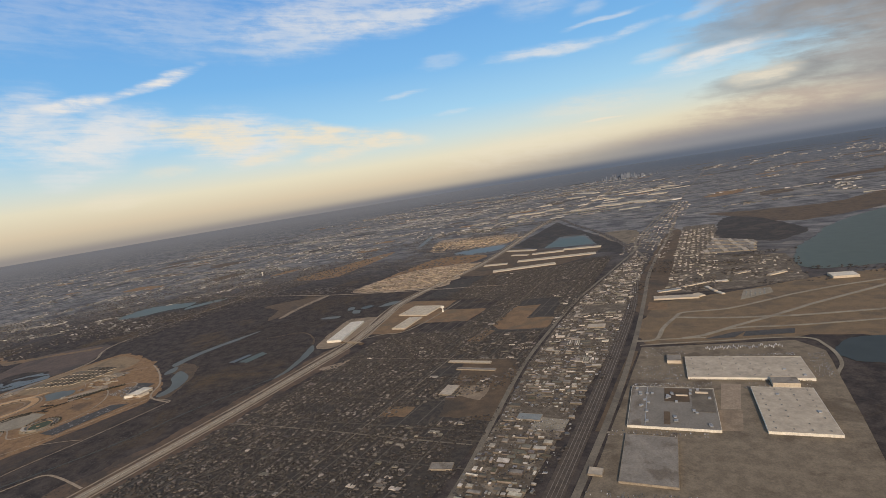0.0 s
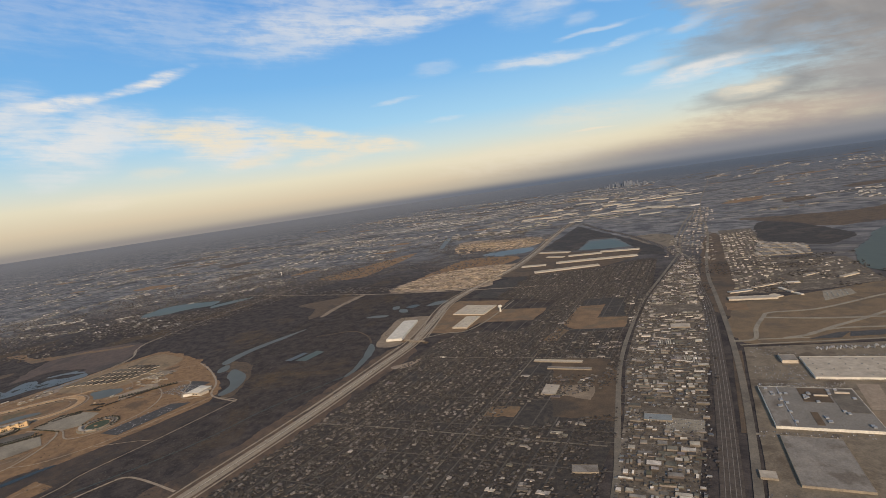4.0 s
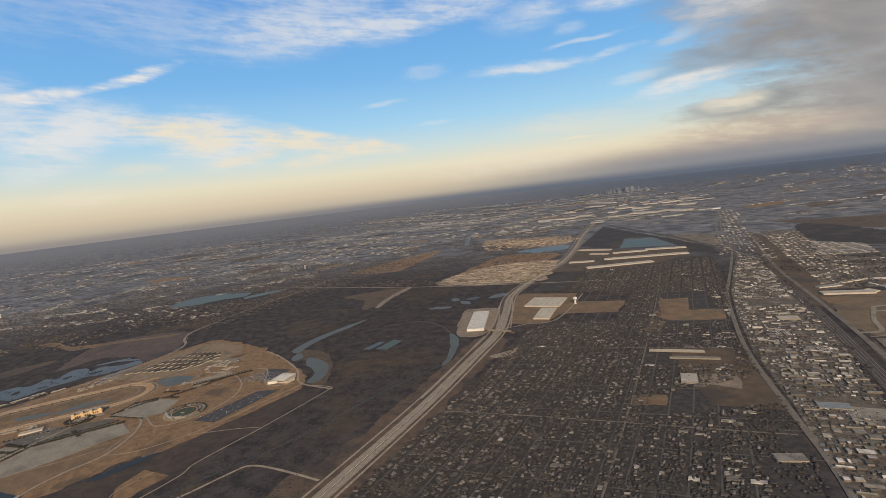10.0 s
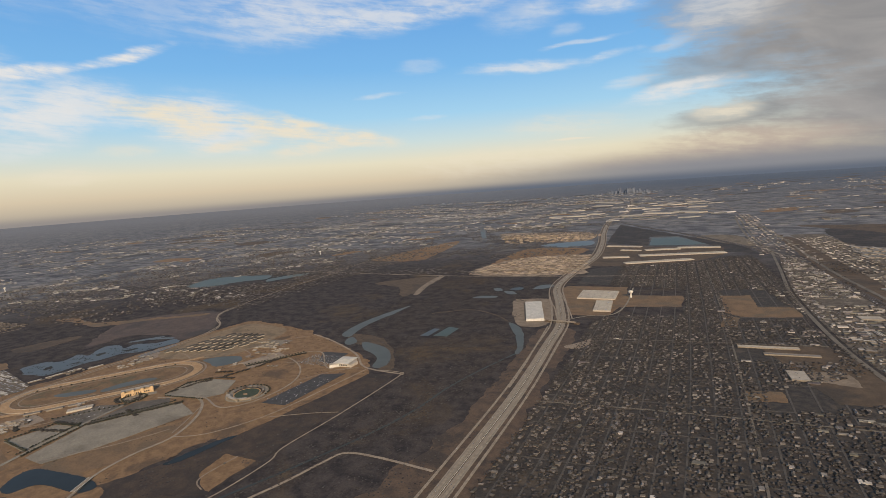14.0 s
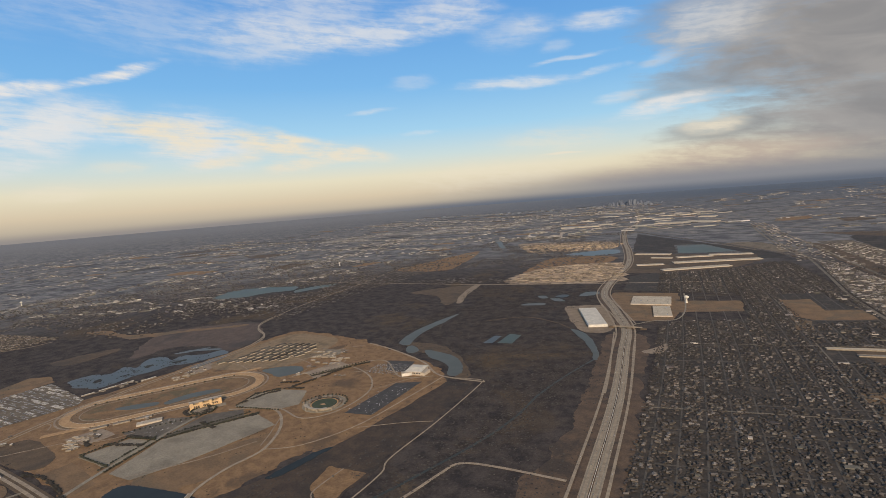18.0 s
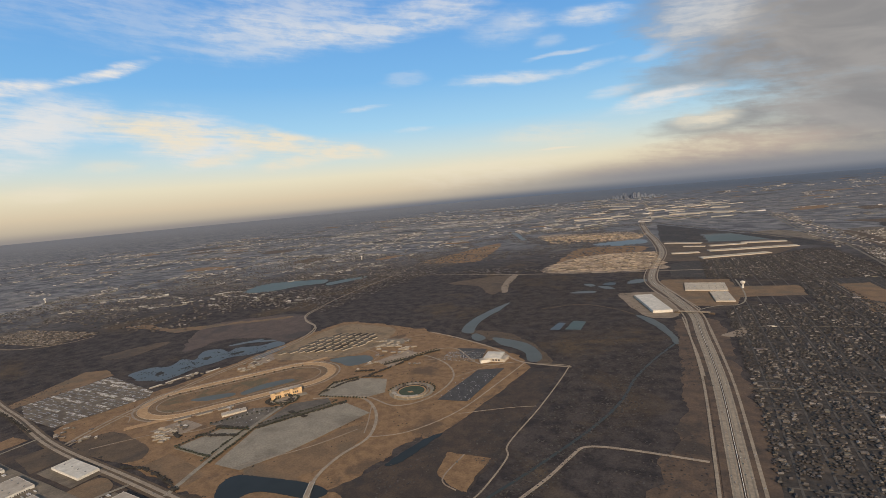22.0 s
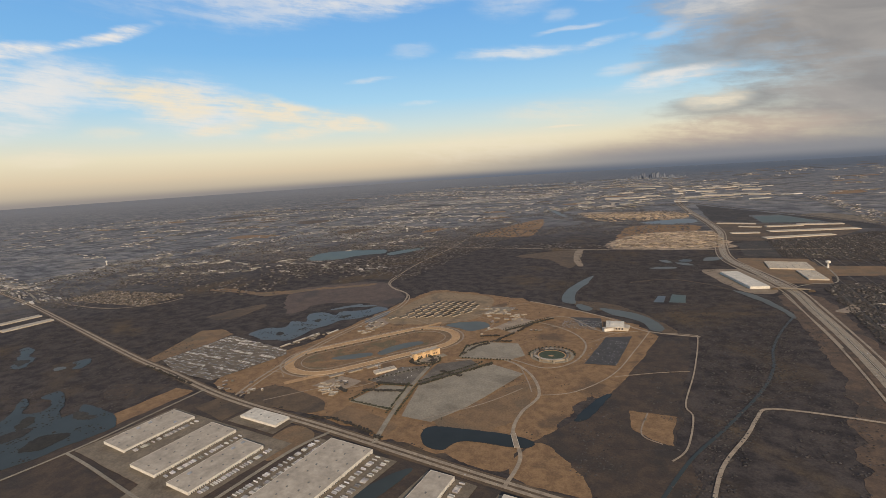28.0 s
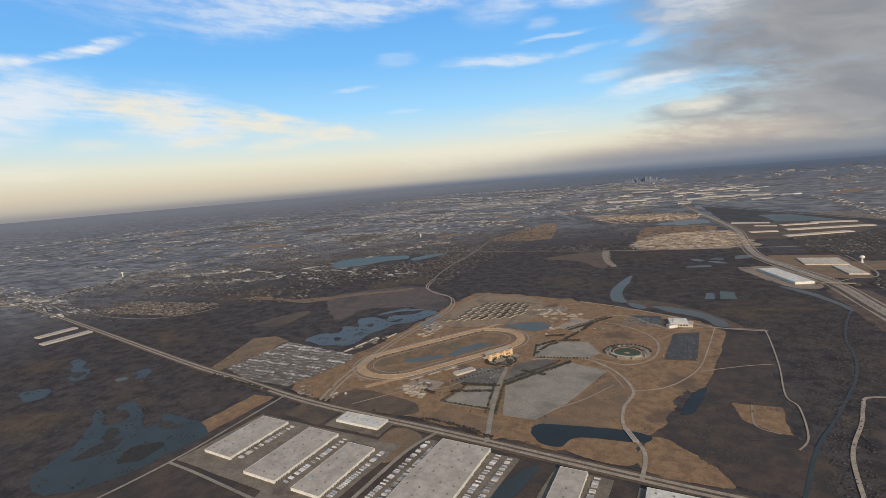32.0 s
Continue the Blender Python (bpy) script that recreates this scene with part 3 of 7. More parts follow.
patch("field", "tan turned earth in the town beside the highway", [(-191, 204), (-185, 212), (-181.5, 217.5), (-180, 212), (-184, 202.5)], 0.13, PALE_DIRT, ragged=0.8)
patch("field", "strip of tan grass by the warehouses", [(-431, -2), (-432, 33), (-422, 34), (-421, -1)], 0.06, TAN, smooth=False, ragged=0.6)
patch("field", "brown verge of the highway", [(-212, 62), (-206, 110), (-207, 150), (-209, 200), (-210, 232), (-192, 232), (-186, 150), (-183.5, 60), (-181, -40), (-206, -40), (-214, 20)], 0.05, VERGE, ragged=3.0)
patch("field", "brown building plot beside the highway", [(-205, 262), (-212, 290), (-222, 330), (-220, 348), (-176, 342), (-174, 316), (-140, 314), (-140, 286), (-176, 284), (-178, 264)], 0.128, RUST, smooth=False, ragged=1.5)
patch("field", "bare dirt yard round the white warehouse", [(-246, 296), (-238, 304), (-222, 302), (-210, 266), (-209, 242), (-218, 236), (-228, 244)], 0.08, DIRT, ragged=1.2)
patch("field", "sand and gravel quarry with spoil heaps", [(-320, 398), (-324, 450), (-298, 500), (-248, 512), (-224, 500), (-218, 420), (-224, 396)], 0.06, SAND, ragged=5.0)
patch("field", "reddish vacant ground in the town", [(-119.1, 272.5), (-119.1, 313.2), (-102.7, 313.5), (-101.9, 284.5), (-84.6, 284.7), (-84.6, 263.0), (-112.9, 264.7)], 0.14, RUST, smooth=False, ragged=1.2)
patch("field", "reddish vacant plot in the town", [(-122.5, 244.6), (-120.5, 267.1), (-113.1, 261.1), (-115.6, 244.2)], 0.141, RUST, smooth=False, ragged=1.0)
patch("field", "brown school field", [(-119.3, 163), (-107.7, 164.5), (-107.2, 155.4), (-119.2, 154.2)], 0.14, RUST, smooth=False, ragged=1.2)
patch("field", "trodden brown ground round the school", [(-109.9, 216.9), (-84.1, 215.8), (-74.5, 181.9), (-71.8, 155.5), (-93.6, 156.9), (-100.7, 181.2)], 0.125, BROWN, smooth=False, ragged=1.6)
patch("field", "worn brown yard beside the gymnasium", [(-97.4, 185), (-85.1, 186.6), (-83.2, 178), (-83.6, 171.7), (-97.4, 176.6)], 0.14, DIRT, smooth=False, ragged=0.8)
patch("field", "brown peninsula in the lake", [(-6, 682), (51, 656), (130, 640), (250, 760), (240, 620), (110, 545), (62, 548), (34, 608)], 0.06, BROWN, ragged=5.0)
patch("field", "dark marsh by the lake", [(10.8, 625.8), (33.0, 614.7), (54.7, 554.5), (69.4, 487.0), (54.6, 462.6), (40.5, 451.4), (17.1, 481.0), (1.8, 513.2)], 0.07, DARK, ragged=2.5)
patch("field", "pale rail yard by the junction", [(-123.6, 627.2), (-83.4, 624.9), (-68.7, 551.5), (-82.2, 530.5)], 0.06, APRON, ragged=2.0)
patch("field", "dark burnt-over field inside the junction", [(-224.3, 601.2), (-240.6, 845.5), (-167.6, 703.0), (-80.6, 535.3), (-75.5, 484.7), (-99.8, 492.9), (-112.3, 554.7), (-144.3, 642.8), (-177.7, 648.9), (-174.7, 561.8)], 0.058, DARK, smooth=False, ragged=2.0)

patch("field", "brown field between boulevard and car parks", [(-356, 36), (-355, 46), (-338, 43), (-330, 40), (-330, 33)], 0.10, RUST, smooth=False, ragged=0.5)
patch("field", "dark brown field beside the warehouse", [(-408, 24), (-406, 33), (-388, 31), (-388, 20)], 0.07, BROWN, smooth=False, ragged=0.5)
patch("field", "reddish nook beside the junction", [(-362, 15), (-362, 27), (-354, 27), (-350, 22), (-353, 8)], 0.16, RUST, ragged=0.5)
patch("field", "tan strip between two warehouses", [(-397.5, -5), (-397, 16), (-389.5, 15), (-389.5, -9)], 0.16, PALE_DIRT, smooth=False, ragged=0.3)
patch("field", "brown rough ground between railway and airfield", [(-45, 300), (-47, 420), (-43, 560), (-29, 560), (-28.5, 300)], 0.03, BROWN, ragged=1.5)
patch("field", "brown ground along the railway", [(-36.5, 150), (-36.5, 222), (-33, 222), (-33, 150)], 0.08, BROWN, smooth=False, ragged=0.4)
patch("field", "dark burnt field by the workshops", [(-71, 288), (-70, 304), (-48, 300), (-47, 286)], 0.10, DARK, smooth=False, ragged=0.5)
patch("field", "tan turf in front of the arena", [(-296, 84), (-291, 108), (-279, 106), (-284, 86)], 0.09, TAN, ragged=1.0)


patch("field", "brown rough field inside the levee path", [(-281, 62), (-276, 100), (-268, 150), (-253, 152), (-252.5, 112), (-254, 84), (-252, 75), (-253, 55), (-266, 50), (-276, 46)], 0.065, SCRUB_GRASS, smooth=False, ragged=1.0)
patch("field", "mown tan field with a well pad", [(-267, 74), (-254, 74), (-253.5, 56), (-259, 58), (-265, 62)], 0.09, TAN, smooth=False, ragged=0.8)
patch("field", "long tan field among woods", [(-508, 504), (-500, 560), (-490, 620), (-471, 694), (-450, 640), (-436, 560), (-428, 500), (-460, 488)], 0.06, TAN, ragged=3.0)
patch("field", "small tan clearing among woods", [(-606, 546), (-612, 586), (-588, 592), (-590, 560)], 0.06, TAN, ragged=3.0)
patch("field", "brown clearing on the levee", [(-401, 356), (-374, 382), (-350, 386), (-338, 310), (-352, 318), (-366, 340)], 0.06, BROWN, ragged=2.0)
patch("field", "pale sandy track on the levee", [(-352, 388), (-345, 388), (-340, 346), (-332, 316), (-336, 314), (-346, 346)], 0.066, DIRT, ragged=1.2)
patch("field", "levelled tan landfill mound", [(-321, 444), (-324, 520), (-317, 571), (-274, 574), (-241, 556), (-240, 530), (-258, 500), (-290, 500), (-295, 455)], 0.05, TAN, ragged=3.0)
patch("field", "tan building land beyond the long pond", [(-427.6, 781.6), (-347.8, 769.5), (-271.3, 741.8), (-254.7, 643.0), (-293.1, 634.6), (-361.1, 636.5)], 0.06, SAND, ragged=3.0)
patch("field", "brown grass bank along the suburb's edge", [(-600, 176), (-586, 186), (-548, 182), (-514, 202), (-478, 226), (-474, 220), (-508, 196), (-530, 174), (-560, 176)], 0.05, RUST, ragged=2.5)
patch("field", "pale bare pad in the scrub", [(-524.5, 117.2), (-515.6, 150.7), (-506.3, 147.2), (-504.4, 118.1)], 0.055, BROWN, ragged=1.8)
patch("field", "reddish brown meadow beside the lane", [(-523.3, 191.1), (-503.3, 218.0), (-470.8, 235.8), (-428.0, 198.1), (-420.0, 168.5), (-446.9, 173.1), (-471.6, 164.3), (-474.4, 136.4)], 0.045, MEADOW, ragged=4.0)
patch("field", "tan field beside the boulevard junction", [(-462, 24), (-446, 30), (-438, 34), (-437, 24), (-448, 14)], 0.055, SCRUB_GRASS, ragged=1.2)
patch("field", "dry grass airfield with runways", [(-31, 233), (-31, 296), (-20, 302), (20, 316), (70, 330), (240, 345), (420, 320), (330, 160), (90, 206), (40, 231)], 0.05, AIR_GRASS, ragged=1.6)
patch("apron", "dark asphalt apron beside the runway", [(-8, 233.4), (4, 241), (8, 241), (3.4, 233.6)], 0.20, FRESH, smooth=False, category="apron")
patch("apron", "dark asphalt apron beside the runway", [(6.6, 234.6), (8, 241), (26, 241.6), (25, 235.4)], 0.20, FRESH, smooth=False, category="apron")
patch("field", "reddish gravel yard by the hangar", [(-36, 286), (-36, 301), (-25.7, 296), (-26, 284)], 0.10, RUST, smooth=False, ragged=0.6)
patch("apron", "grey aircraft parking apron", [(8.5, 292), (11, 312), (24, 313), (24.5, 302)], 0.15, LOT, smooth=False, ragged=0.4, category="apron")
patch("yard", "mixed paved ground of the industrial district", [(-29, 318), (-29, 600), (2, 590), (4, 500), (0, 420), (42, 400), (44, 326), (10, 316)], 0.05, YARD_GROUND, smooth=False, ragged=1.5, category="yard")
patch("yard", "paved ground of the aircraft plant", [(-9.7, 428.7), (25.6, 422.1), (29.5, 462.5), (-0.2, 500.7)], 0.10, LOT, smooth=False, ragged=0.6, category="yard")

patch("pad", "bare tan pad behind the racecourse", [(-342, 147), (-337, 161), (-326, 160), (-331, 144)], 0.11, PALE_DIRT, smooth=False, ragged=0.5, category="pad")
patch("pad", "worn gravel yard beside the barns", [(-366, 168), (-360, 184), (-344, 186), (-346, 170)], 0.10, LOT, smooth=False, ragged=0.8, category="pad")
patch("pad", "gravel service yard by the racecourse", [(-380, 56), (-376, 68), (-364, 66), (-366, 56)], 0.10, PALE_DIRT, smooth=False, ragged=0.8, category="pad")
patch("pad", "gravel yard beside the lane", [(-411, 130), (-411, 146), (-402, 146), (-401, 132)], 0.10, PALE_DIRT, smooth=False, ragged=0.8, category="pad")
patch("field", "brown rough plot beside the boulevard", [(-398, 38), (-396, 50), (-384, 50), (-366, 46), (-362, 38), (-380, 35)], 0.09, BROWN, ragged=1.2)

patch("field", "brown rough grass below the levee path", [(-294, 28), (-250, 26), (-246, 40), (-251, 54), (-268, 49), (-281, 62), (-287, 50)], 0.055, SCRUB_GRASS, smooth=False, ragged=1.0)
patch("field", "tan strip of grass along the arena", [(-281, 84), (-276, 110), (-270, 148), (-266, 148), (-271, 108), (-276, 82)], 0.095, TAN, ragged=0.8)

patch("field", "brown ground round the warehouses", [(-433, -70), (-421, 30), (-350, 27), (-262, 18), (-258, -70)], 0.02, SCRUB_GRASS, smooth=False, ragged=1.0)

patch("field", "brown bank along the oxbow", [(-318, 205), (-295, 203), (-275, 185), (-260, 163), (-261, 155), (-270, 164), (-283, 182), (-306, 192)], 0.08, BROWN, ragged=1.2)
road("ditch", "dry brown ditch across the floodplain", [(-290, 258), (-283, 263), (-266, 270.6), (-245, 258.5), (-232, 244)], 1.2, 0.085, BROWN, category="ditch")

# water
WATERS, WET = [], []


def water(name, text, ring, m, rag):
    """A sheet of water with an uneven or a straight shore."""
    straight = "triangular" in text or "square" in text or name == "canal"
    patch(name, text, ring, 0.13, m, smooth=not straight, ragged=rag, category="water")
    WATERS.append((name, text, ring))
    WET.append(ring)


water("pond", "dark pond crossed by a small bridge", [(-321, 39), (-319, 44), (-308, 46), (-296, 47), (-288, 45), (-290, 41), (-300, 40), (-308, 38), (-311, 32), (-317, 33)], WATER, 0.6)
water("pond", "shallow flooded pond beside the racecourse", [(-465.1, 99.1), (-463.9, 110.4), (-455, 114.5), (-459.7, 125.6), (-451, 127.2), (-461, 141.2), (-453.8, 147.5), (-442.6, 144.2), (-444.6, 152.4), (-433, 157.9), (-428.7, 168), (-418.4, 164.9), (-420.5, 155.7), (-423.5, 142.5), (-431.1, 136.6), (-433, 125.3), (-435.2, 115.2), (-434.2, 105.2), (-434.6, 97.3), (-442.6, 94.7), (-452.7, 94.1)], FLOOD, 1.2)
water("pond", "thin flooded furrow in the scrub", [(-454.9, 156.3), (-444.5, 170.1), (-442.3, 167.8), (-451.9, 154.2)], FLOOD, 0.5)
water("pond", "thin flooded furrow in the scrub", [(-451.1, 162.8), (-434.7, 170.5), (-431.8, 168.4), (-448.8, 160.6)], FLOOD, 0.5)
water("pond", "narrow flooded ditch beside the lane", [(-417.2, 140.3), (-415.8, 159.3), (-411.8, 155.1), (-412.1, 137.0)], FLOOD, 0.6)
water("pond", "infield pond of the racecourse", [(-394, 83), (-390, 89), (-382, 95), (-379, 92), (-386, 84)], TEAL, 0.5)
water("pond", "narrow infield pond of the racecourse", [(-378, 96), (-377, 105), (-372, 113), (-366, 116), (-365, 112), (-370, 104), (-374, 95)], TEAL, 0.5)
water("pond", "blue pond beside the barns", [(-368, 144), (-362, 151), (-352, 154), (-345, 148), (-350, 138), (-358, 140)], TEAL, 0.6)
water("river", "winding grey river through dark woods", [(-317.2, 276.7), (-322.3, 259.1), (-325.8, 235.4), (-324.9, 217.0), (-321.2, 202.8), (-313.3, 200.3), (-317.5, 217.1), (-318.5, 235.2), (-316.7, 254.3)], TEAL, 0.5)
water("pond", "small grey backwater below the levee", [(-311.1, 199.7), (-307.0, 197.1), (-301.9, 191.1), (-303.3, 186.4), (-308.0, 188.1), (-312.0, 195.7)], TEAL, 0.4)
water("river", "oxbow arm beside the arena", [(-298.5, 192.6), (-289.6, 191.1), (-278.8, 185.4), (-269.7, 175.8), (-264.2, 164.0), (-265.1, 158.2), (-269.4, 159.6), (-274.3, 170.1), (-282.4, 177.1), (-290.9, 181.9)], TEAL, 0.5)
water("pond", "dark square sewage pond", [(-271.0, 224.8), (-266.8, 224.4), (-267.3, 210.1), (-272.4, 209.8)], FLOOD, 0.2)
water("pond", "pale square sewage pond", [(-263.6, 229.4), (-256.2, 227.7), (-256.3, 210.8), (-264.7, 211.0)], LAKE, 0.3)
water("pond", "grey woodland pond", [(-280, 305), (-276, 311), (-264, 312), (-264, 306)], TEAL, 0.9)
water("pond", "grey woodland pond", [(-262, 335), (-258, 343), (-252, 340), (-254, 332)], MURK, 1.2)
water("pond", "small grey woodland pool", [(-276, 338), (-271, 339), (-266, 330), (-271, 329)], TEAL, 0.8)
water("pond", "small grey woodland pool", [(-264, 328), (-257, 328), (-251, 319), (-257, 319)], TEAL, 0.8)
water("pond", "marshy pond by the highway", [(-244, 336), (-242, 350), (-232, 352), (-232, 342)], TEAL, 1.4)
water("pond", "curved oxbow lake in the woods", [(-231, 243), (-224, 236), (-219, 228), (-213, 212), (-208.5, 193), (-210.5, 190), (-215, 207), (-222, 223), (-229, 236)], TEAL, 0.6)
water("lake", "blue lake among suburban houses", [(-629, 326), (-638, 358), (-620, 377), (-590, 386), (-567, 387), (-557, 366), (-576, 351), (-585, 329), (-601, 312), (-613, 311)], LAKE, 2.0)
water("pond", "narrow arm of the lake among trees", [(-552, 366), (-545, 387), (-531, 406), (-523, 395), (-533, 367), (-541, 353)], LAKE, 1.5)
water("marsh", "flooded dark marsh with wooded islets", [(-458, -21), (-470, -10), (-482, -1), (-474, -2), (-466, -8), (-460, -4), (-468, 3), (-477, 3), (-476, 10), (-462, 5), (-448, -3), (-446, 2), (-452, 7), (-440, 8), (-428, 6), (-420, 1), (-420, -14), (-422, -30), (-432, -42), (-446, -40)], MURK, 1.0)
water("pond", "marsh pool", [(-566, 30), (-568, 36), (-558, 34), (-550, 28), (-540, 26), (-530, 18), (-536, 14), (-546, 22)], MURK, 1.6)
water("pond", "small round marsh pool", [(-513, 24), (-511, 27), (-507, 26), (-508, 22)], TEAL, 0.4)
water("pond", "marsh pool", [(-513, 32), (-512, 39), (-505, 37), (-500, 30), (-503, 27), (-507, 31)], MURK, 1.0)
water("pond", "marsh pool", [(-540, -4), (-532, 4), (-522, 0), (-524, -8)], MURK, 1.2)
water("pond", "long pond beside the highway", [(-308.6, 601.4), (-284.3, 625.1), (-250.2, 631.9), (-241.1, 594.8), (-270.6, 576.4)], FLOOD, 1.0)
water("pond", "blue triangular pond behind freight sheds", [(-173.1, 565.1), (-174.5, 632.8), (-143.5, 631.7), (-113.7, 555.7), (-145.4, 556.0)], LAKE, 0.8)
water("canal", "straight drainage canal", [(-512, 880), (-442, 724), (-434, 724), (-502, 884)], TEAL, 0.5)
water("lake", "wide grey-green lake", [(45, 354), (50, 412), (70, 455), (84, 490), (128, 538), (220, 580), (420, 540), (380, 400), (230, 352), (84, 342)], LAKE, 2.0)
water("lake", "grey-green lake beyond the peninsula", [(150, 560), (200, 620), (300, 700), (420, 620), (300, 560)], LAKE, 3.0)
water("pond", "murky pond at the end of the runway", [(38, 204), (37, 221), (51, 227), (70, 220), (60, 200)], MURK, 1.5)
water("pond", "dark narrow pool in the scrub", [(-281, 62), (-279, 76), (-276, 84), (-274.5, 83), (-277, 66)], WATER, 0.8)
water("pond", "ditch pool beside the warehouses", [(-321, 2), (-317, 16), (-313, 20), (-315, 4)], MURK, 0.6)
road("creek", "narrow grey creek winding through scrub", [(-255, 24), (-249, 50), (-241, 71), (-230, 102), (-225, 124), (-223, 145), (-217, 170), (-210, 191)], 0.95, 0.135, MURK, category="water")

# ---------- roads ----------
I30 = [(-186, -240), (-190, -60), (-191, 40), (-193, 100), (-195, 150), (-199, 205), (-202, 245), (-213, 290), (-227, 345), (-227, 410), (-222, 500), (-232, 614), (-250, 740), (-272, 950), (-270, 1200), (-330, 1700)]
highway = tagged(root("highway", 0, 0), "wide concrete highway with frontage roads", "highway", kind="structure")
for text, off, wide in (("carriageway", -1.5, 2.3), ("carriageway", 1.5, 2.3), ("frontage_road", -5.3, 0.85), ("frontage_road", 4.3, 0.85)):
    road(text, "", I30, wide, 0.20, CONCRETE, off, parent=highway)
road("verge", "", I30, 8.8, 0.15, VERGE, 0.0, parent=highway)
road("barrier", "", I30, 0.14, 0.30, PANEL, 0.0, parent=highway)
for off in (-0.85, 0.85, -2.1, 2.1):
    road("worn_lane", "", I30, 0.35, 0.215, LOT, off, parent=highway)
BELT = [(-1400, 226), (-1000, 156), (-780, 110), (-696, 92.5), (-603, 72.5), (-493, 50), (-453, 43.5), (-404, 34.5), (-350, 30), (-314, 26), (-270, 21), (-235, 18), (-190, 14), (-120, 8), (100, -10)]
boulevard = tagged(root("boulevard", 0, 0), "divided concrete boulevard past the racecourse", "road", kind="structure")
for off in (-1.0, 1.0):
    road("carriageway", "", BELT, 1.1, 0.20, CONCRETE, off, parent=boulevard)
road("median", "", BELT, 1.2, 0.17, BROWN, 0.0, parent=boulevard)
road("verge", "", BELT, 5.0, 0.12, BROWN, 0.0, parent=boulevard)


def lay(name, text, points, wide, m):
    road(name, text, points, wide, 0.19 if name != "cross_road" else 0.17, m)


lay("slip_road", "concrete slip road of the highway", [(-199.5, 150), (-201.5, 176), (-204.5, 205), (-207.5, 238)], 0.7, CONCRETE)
lay("slip_road", "concrete slip road of the highway", [(-190.5, 150), (-192.5, 180), (-194.5, 210), (-196.8, 240)], 0.7, CONCRETE)
lay("slip_road", "concrete slip road of the highway", [(-207, 256), (-214, 280), (-222, 300), (-228, 322)], 0.7, CONCRETE)
lay("slip_road", "concrete slip road of the highway", [(-198, 256), (-204, 276), (-212, 300), (-222, 330)], 0.7, CONCRETE)
lay("street", "concrete street past the water tower", [(-206, 246), (-190, 262), (-177, 266), (-172, 290), (-172, 340)], 0.9, LOT)
lay("street", "pale street through the town", [(-118, 60), (-119, 150), (-120, 260), (-122, 400)], 0.7, AVENUE)
lay("street", "pale cross street of the town", [(-186, 218), (-150, 219), (-84, 217)], 0.7, AVENUE)
lay("street", "pale cross street of the town", [(-186, 140), (-140, 141), (-72, 138)], 0.7, AVENUE)
lay("lane", "pale concrete lane curving round the racecourse", [(-402, 37), (-409, 60), (-415, 100), (-416, 140), (-416, 172), (-428, 202), (-450, 218), (-464, 234), (-472, 262), (-484, 322), (-493, 410), (-520, 560)], 1.0, CONCRETE)
lay("lane", "pale concrete lane curving round the racecourse", [(-399.5, 37), (-406.5, 60), (-412.5, 100), (-413.5, 140), (-413.5, 172), (-425, 199.5), (-448, 215.5), (-461.5, 232.5), (-469.5, 261)], 0.8, CONCRETE)
lay("levee_road", "straight pale levee road across the woods", [(-600, 424), (-493, 410), (-437, 404), (-329, 392), (-235, 388), (-150, 384)], 1.6, GRAVEL)
lay("levee_path", "pale gravel levee path round the arena", [(-340, 200), (-317, 190), (-290, 174), (-276, 160), (-266, 155.5), (-249, 153.5)], 1.1, GRAVEL)
lay("path", "pale gravel path along the scrub", [(-266, 155.5), (-252, 155.5), (-250, 150), (-250.5, 112), (-252, 84), (-249.5, 75), (-250, 56), (-253, 48)], 0.5, GRAVEL)
lay("path", "dirt path round the arena car park", [(-270, 156), (-273, 130), (-277, 102), (-286, 83), (-297, 76)], 0.5, GRAVEL)
lay("drive", "concrete drive over the pond bridge", [(-288, 22), (-289, 36), (-296, 49), (-298, 62), (-297, 77), (-307, 95), (-322, 105), (-340, 99)], 1.1, CONCRETE)
lay("drive", "tree-lined entrance drive", [(-331, 28), (-337, 46), (-343, 68), (-347, 88)], 1.6, LOT)
lay("drive", "ring drive round the ballpark", [(-330, 104), (-318, 106), (-302, 101), (-293, 112), (-294, 134), (-308, 152), (-330, 160), (-344, 140)], 0.8, CONCRETE)
lay("drive", "drive past the arena", [(-344, 140), (-325, 164), (-311, 172), (-290, 152), (-275, 156)], 0.8, CONCRETE)
lay("access_road", "curving concrete access road", [(-244, 22), (-242, 48), (-236, 68), (-233, 80), (-230, 87), (-219, 88), (-199, 86)], 1.0, GRAVEL)
lay("warehouse_road", "concrete road beside the warehouses", [(-421, -80), (-416, -40), (-415, -12), (-417, 12), (-419, 37)], 0.9, LOT)
lay("warehouse_road", "concrete road between the warehouses", [(-352, -80), (-351, -20), (-351, 14), (-348, 28)], 1.2, LOT)
lay("warehouse_road", "concrete road along the warehouse fronts", [(-415, -16), (-400, -17), (-372, -20), (-351, -22)], 1.0, LOT)
lay("street", "long asphalt avenue through the town", [(-60, -60), (-63, 60), (-66, 115), (-72, 157), (-79, 211), (-81, 268), (-80, 325), (-72, 405), (-64, 500), (-66, 570), (-58, 849)], 1.9, AVENUE)
lay("main_road", "wide main road beside the railway", [(-32, -60), (-34, 60), (-34, 168), (-36, 240), (-40, 317), (-43, 373), (-43, 438), (-39.6, 566), (-41.6, 681), (-49.7, 795), (-57, 1104), (-54, 1600), (-60, 2200)], 2.2, AVENUE)
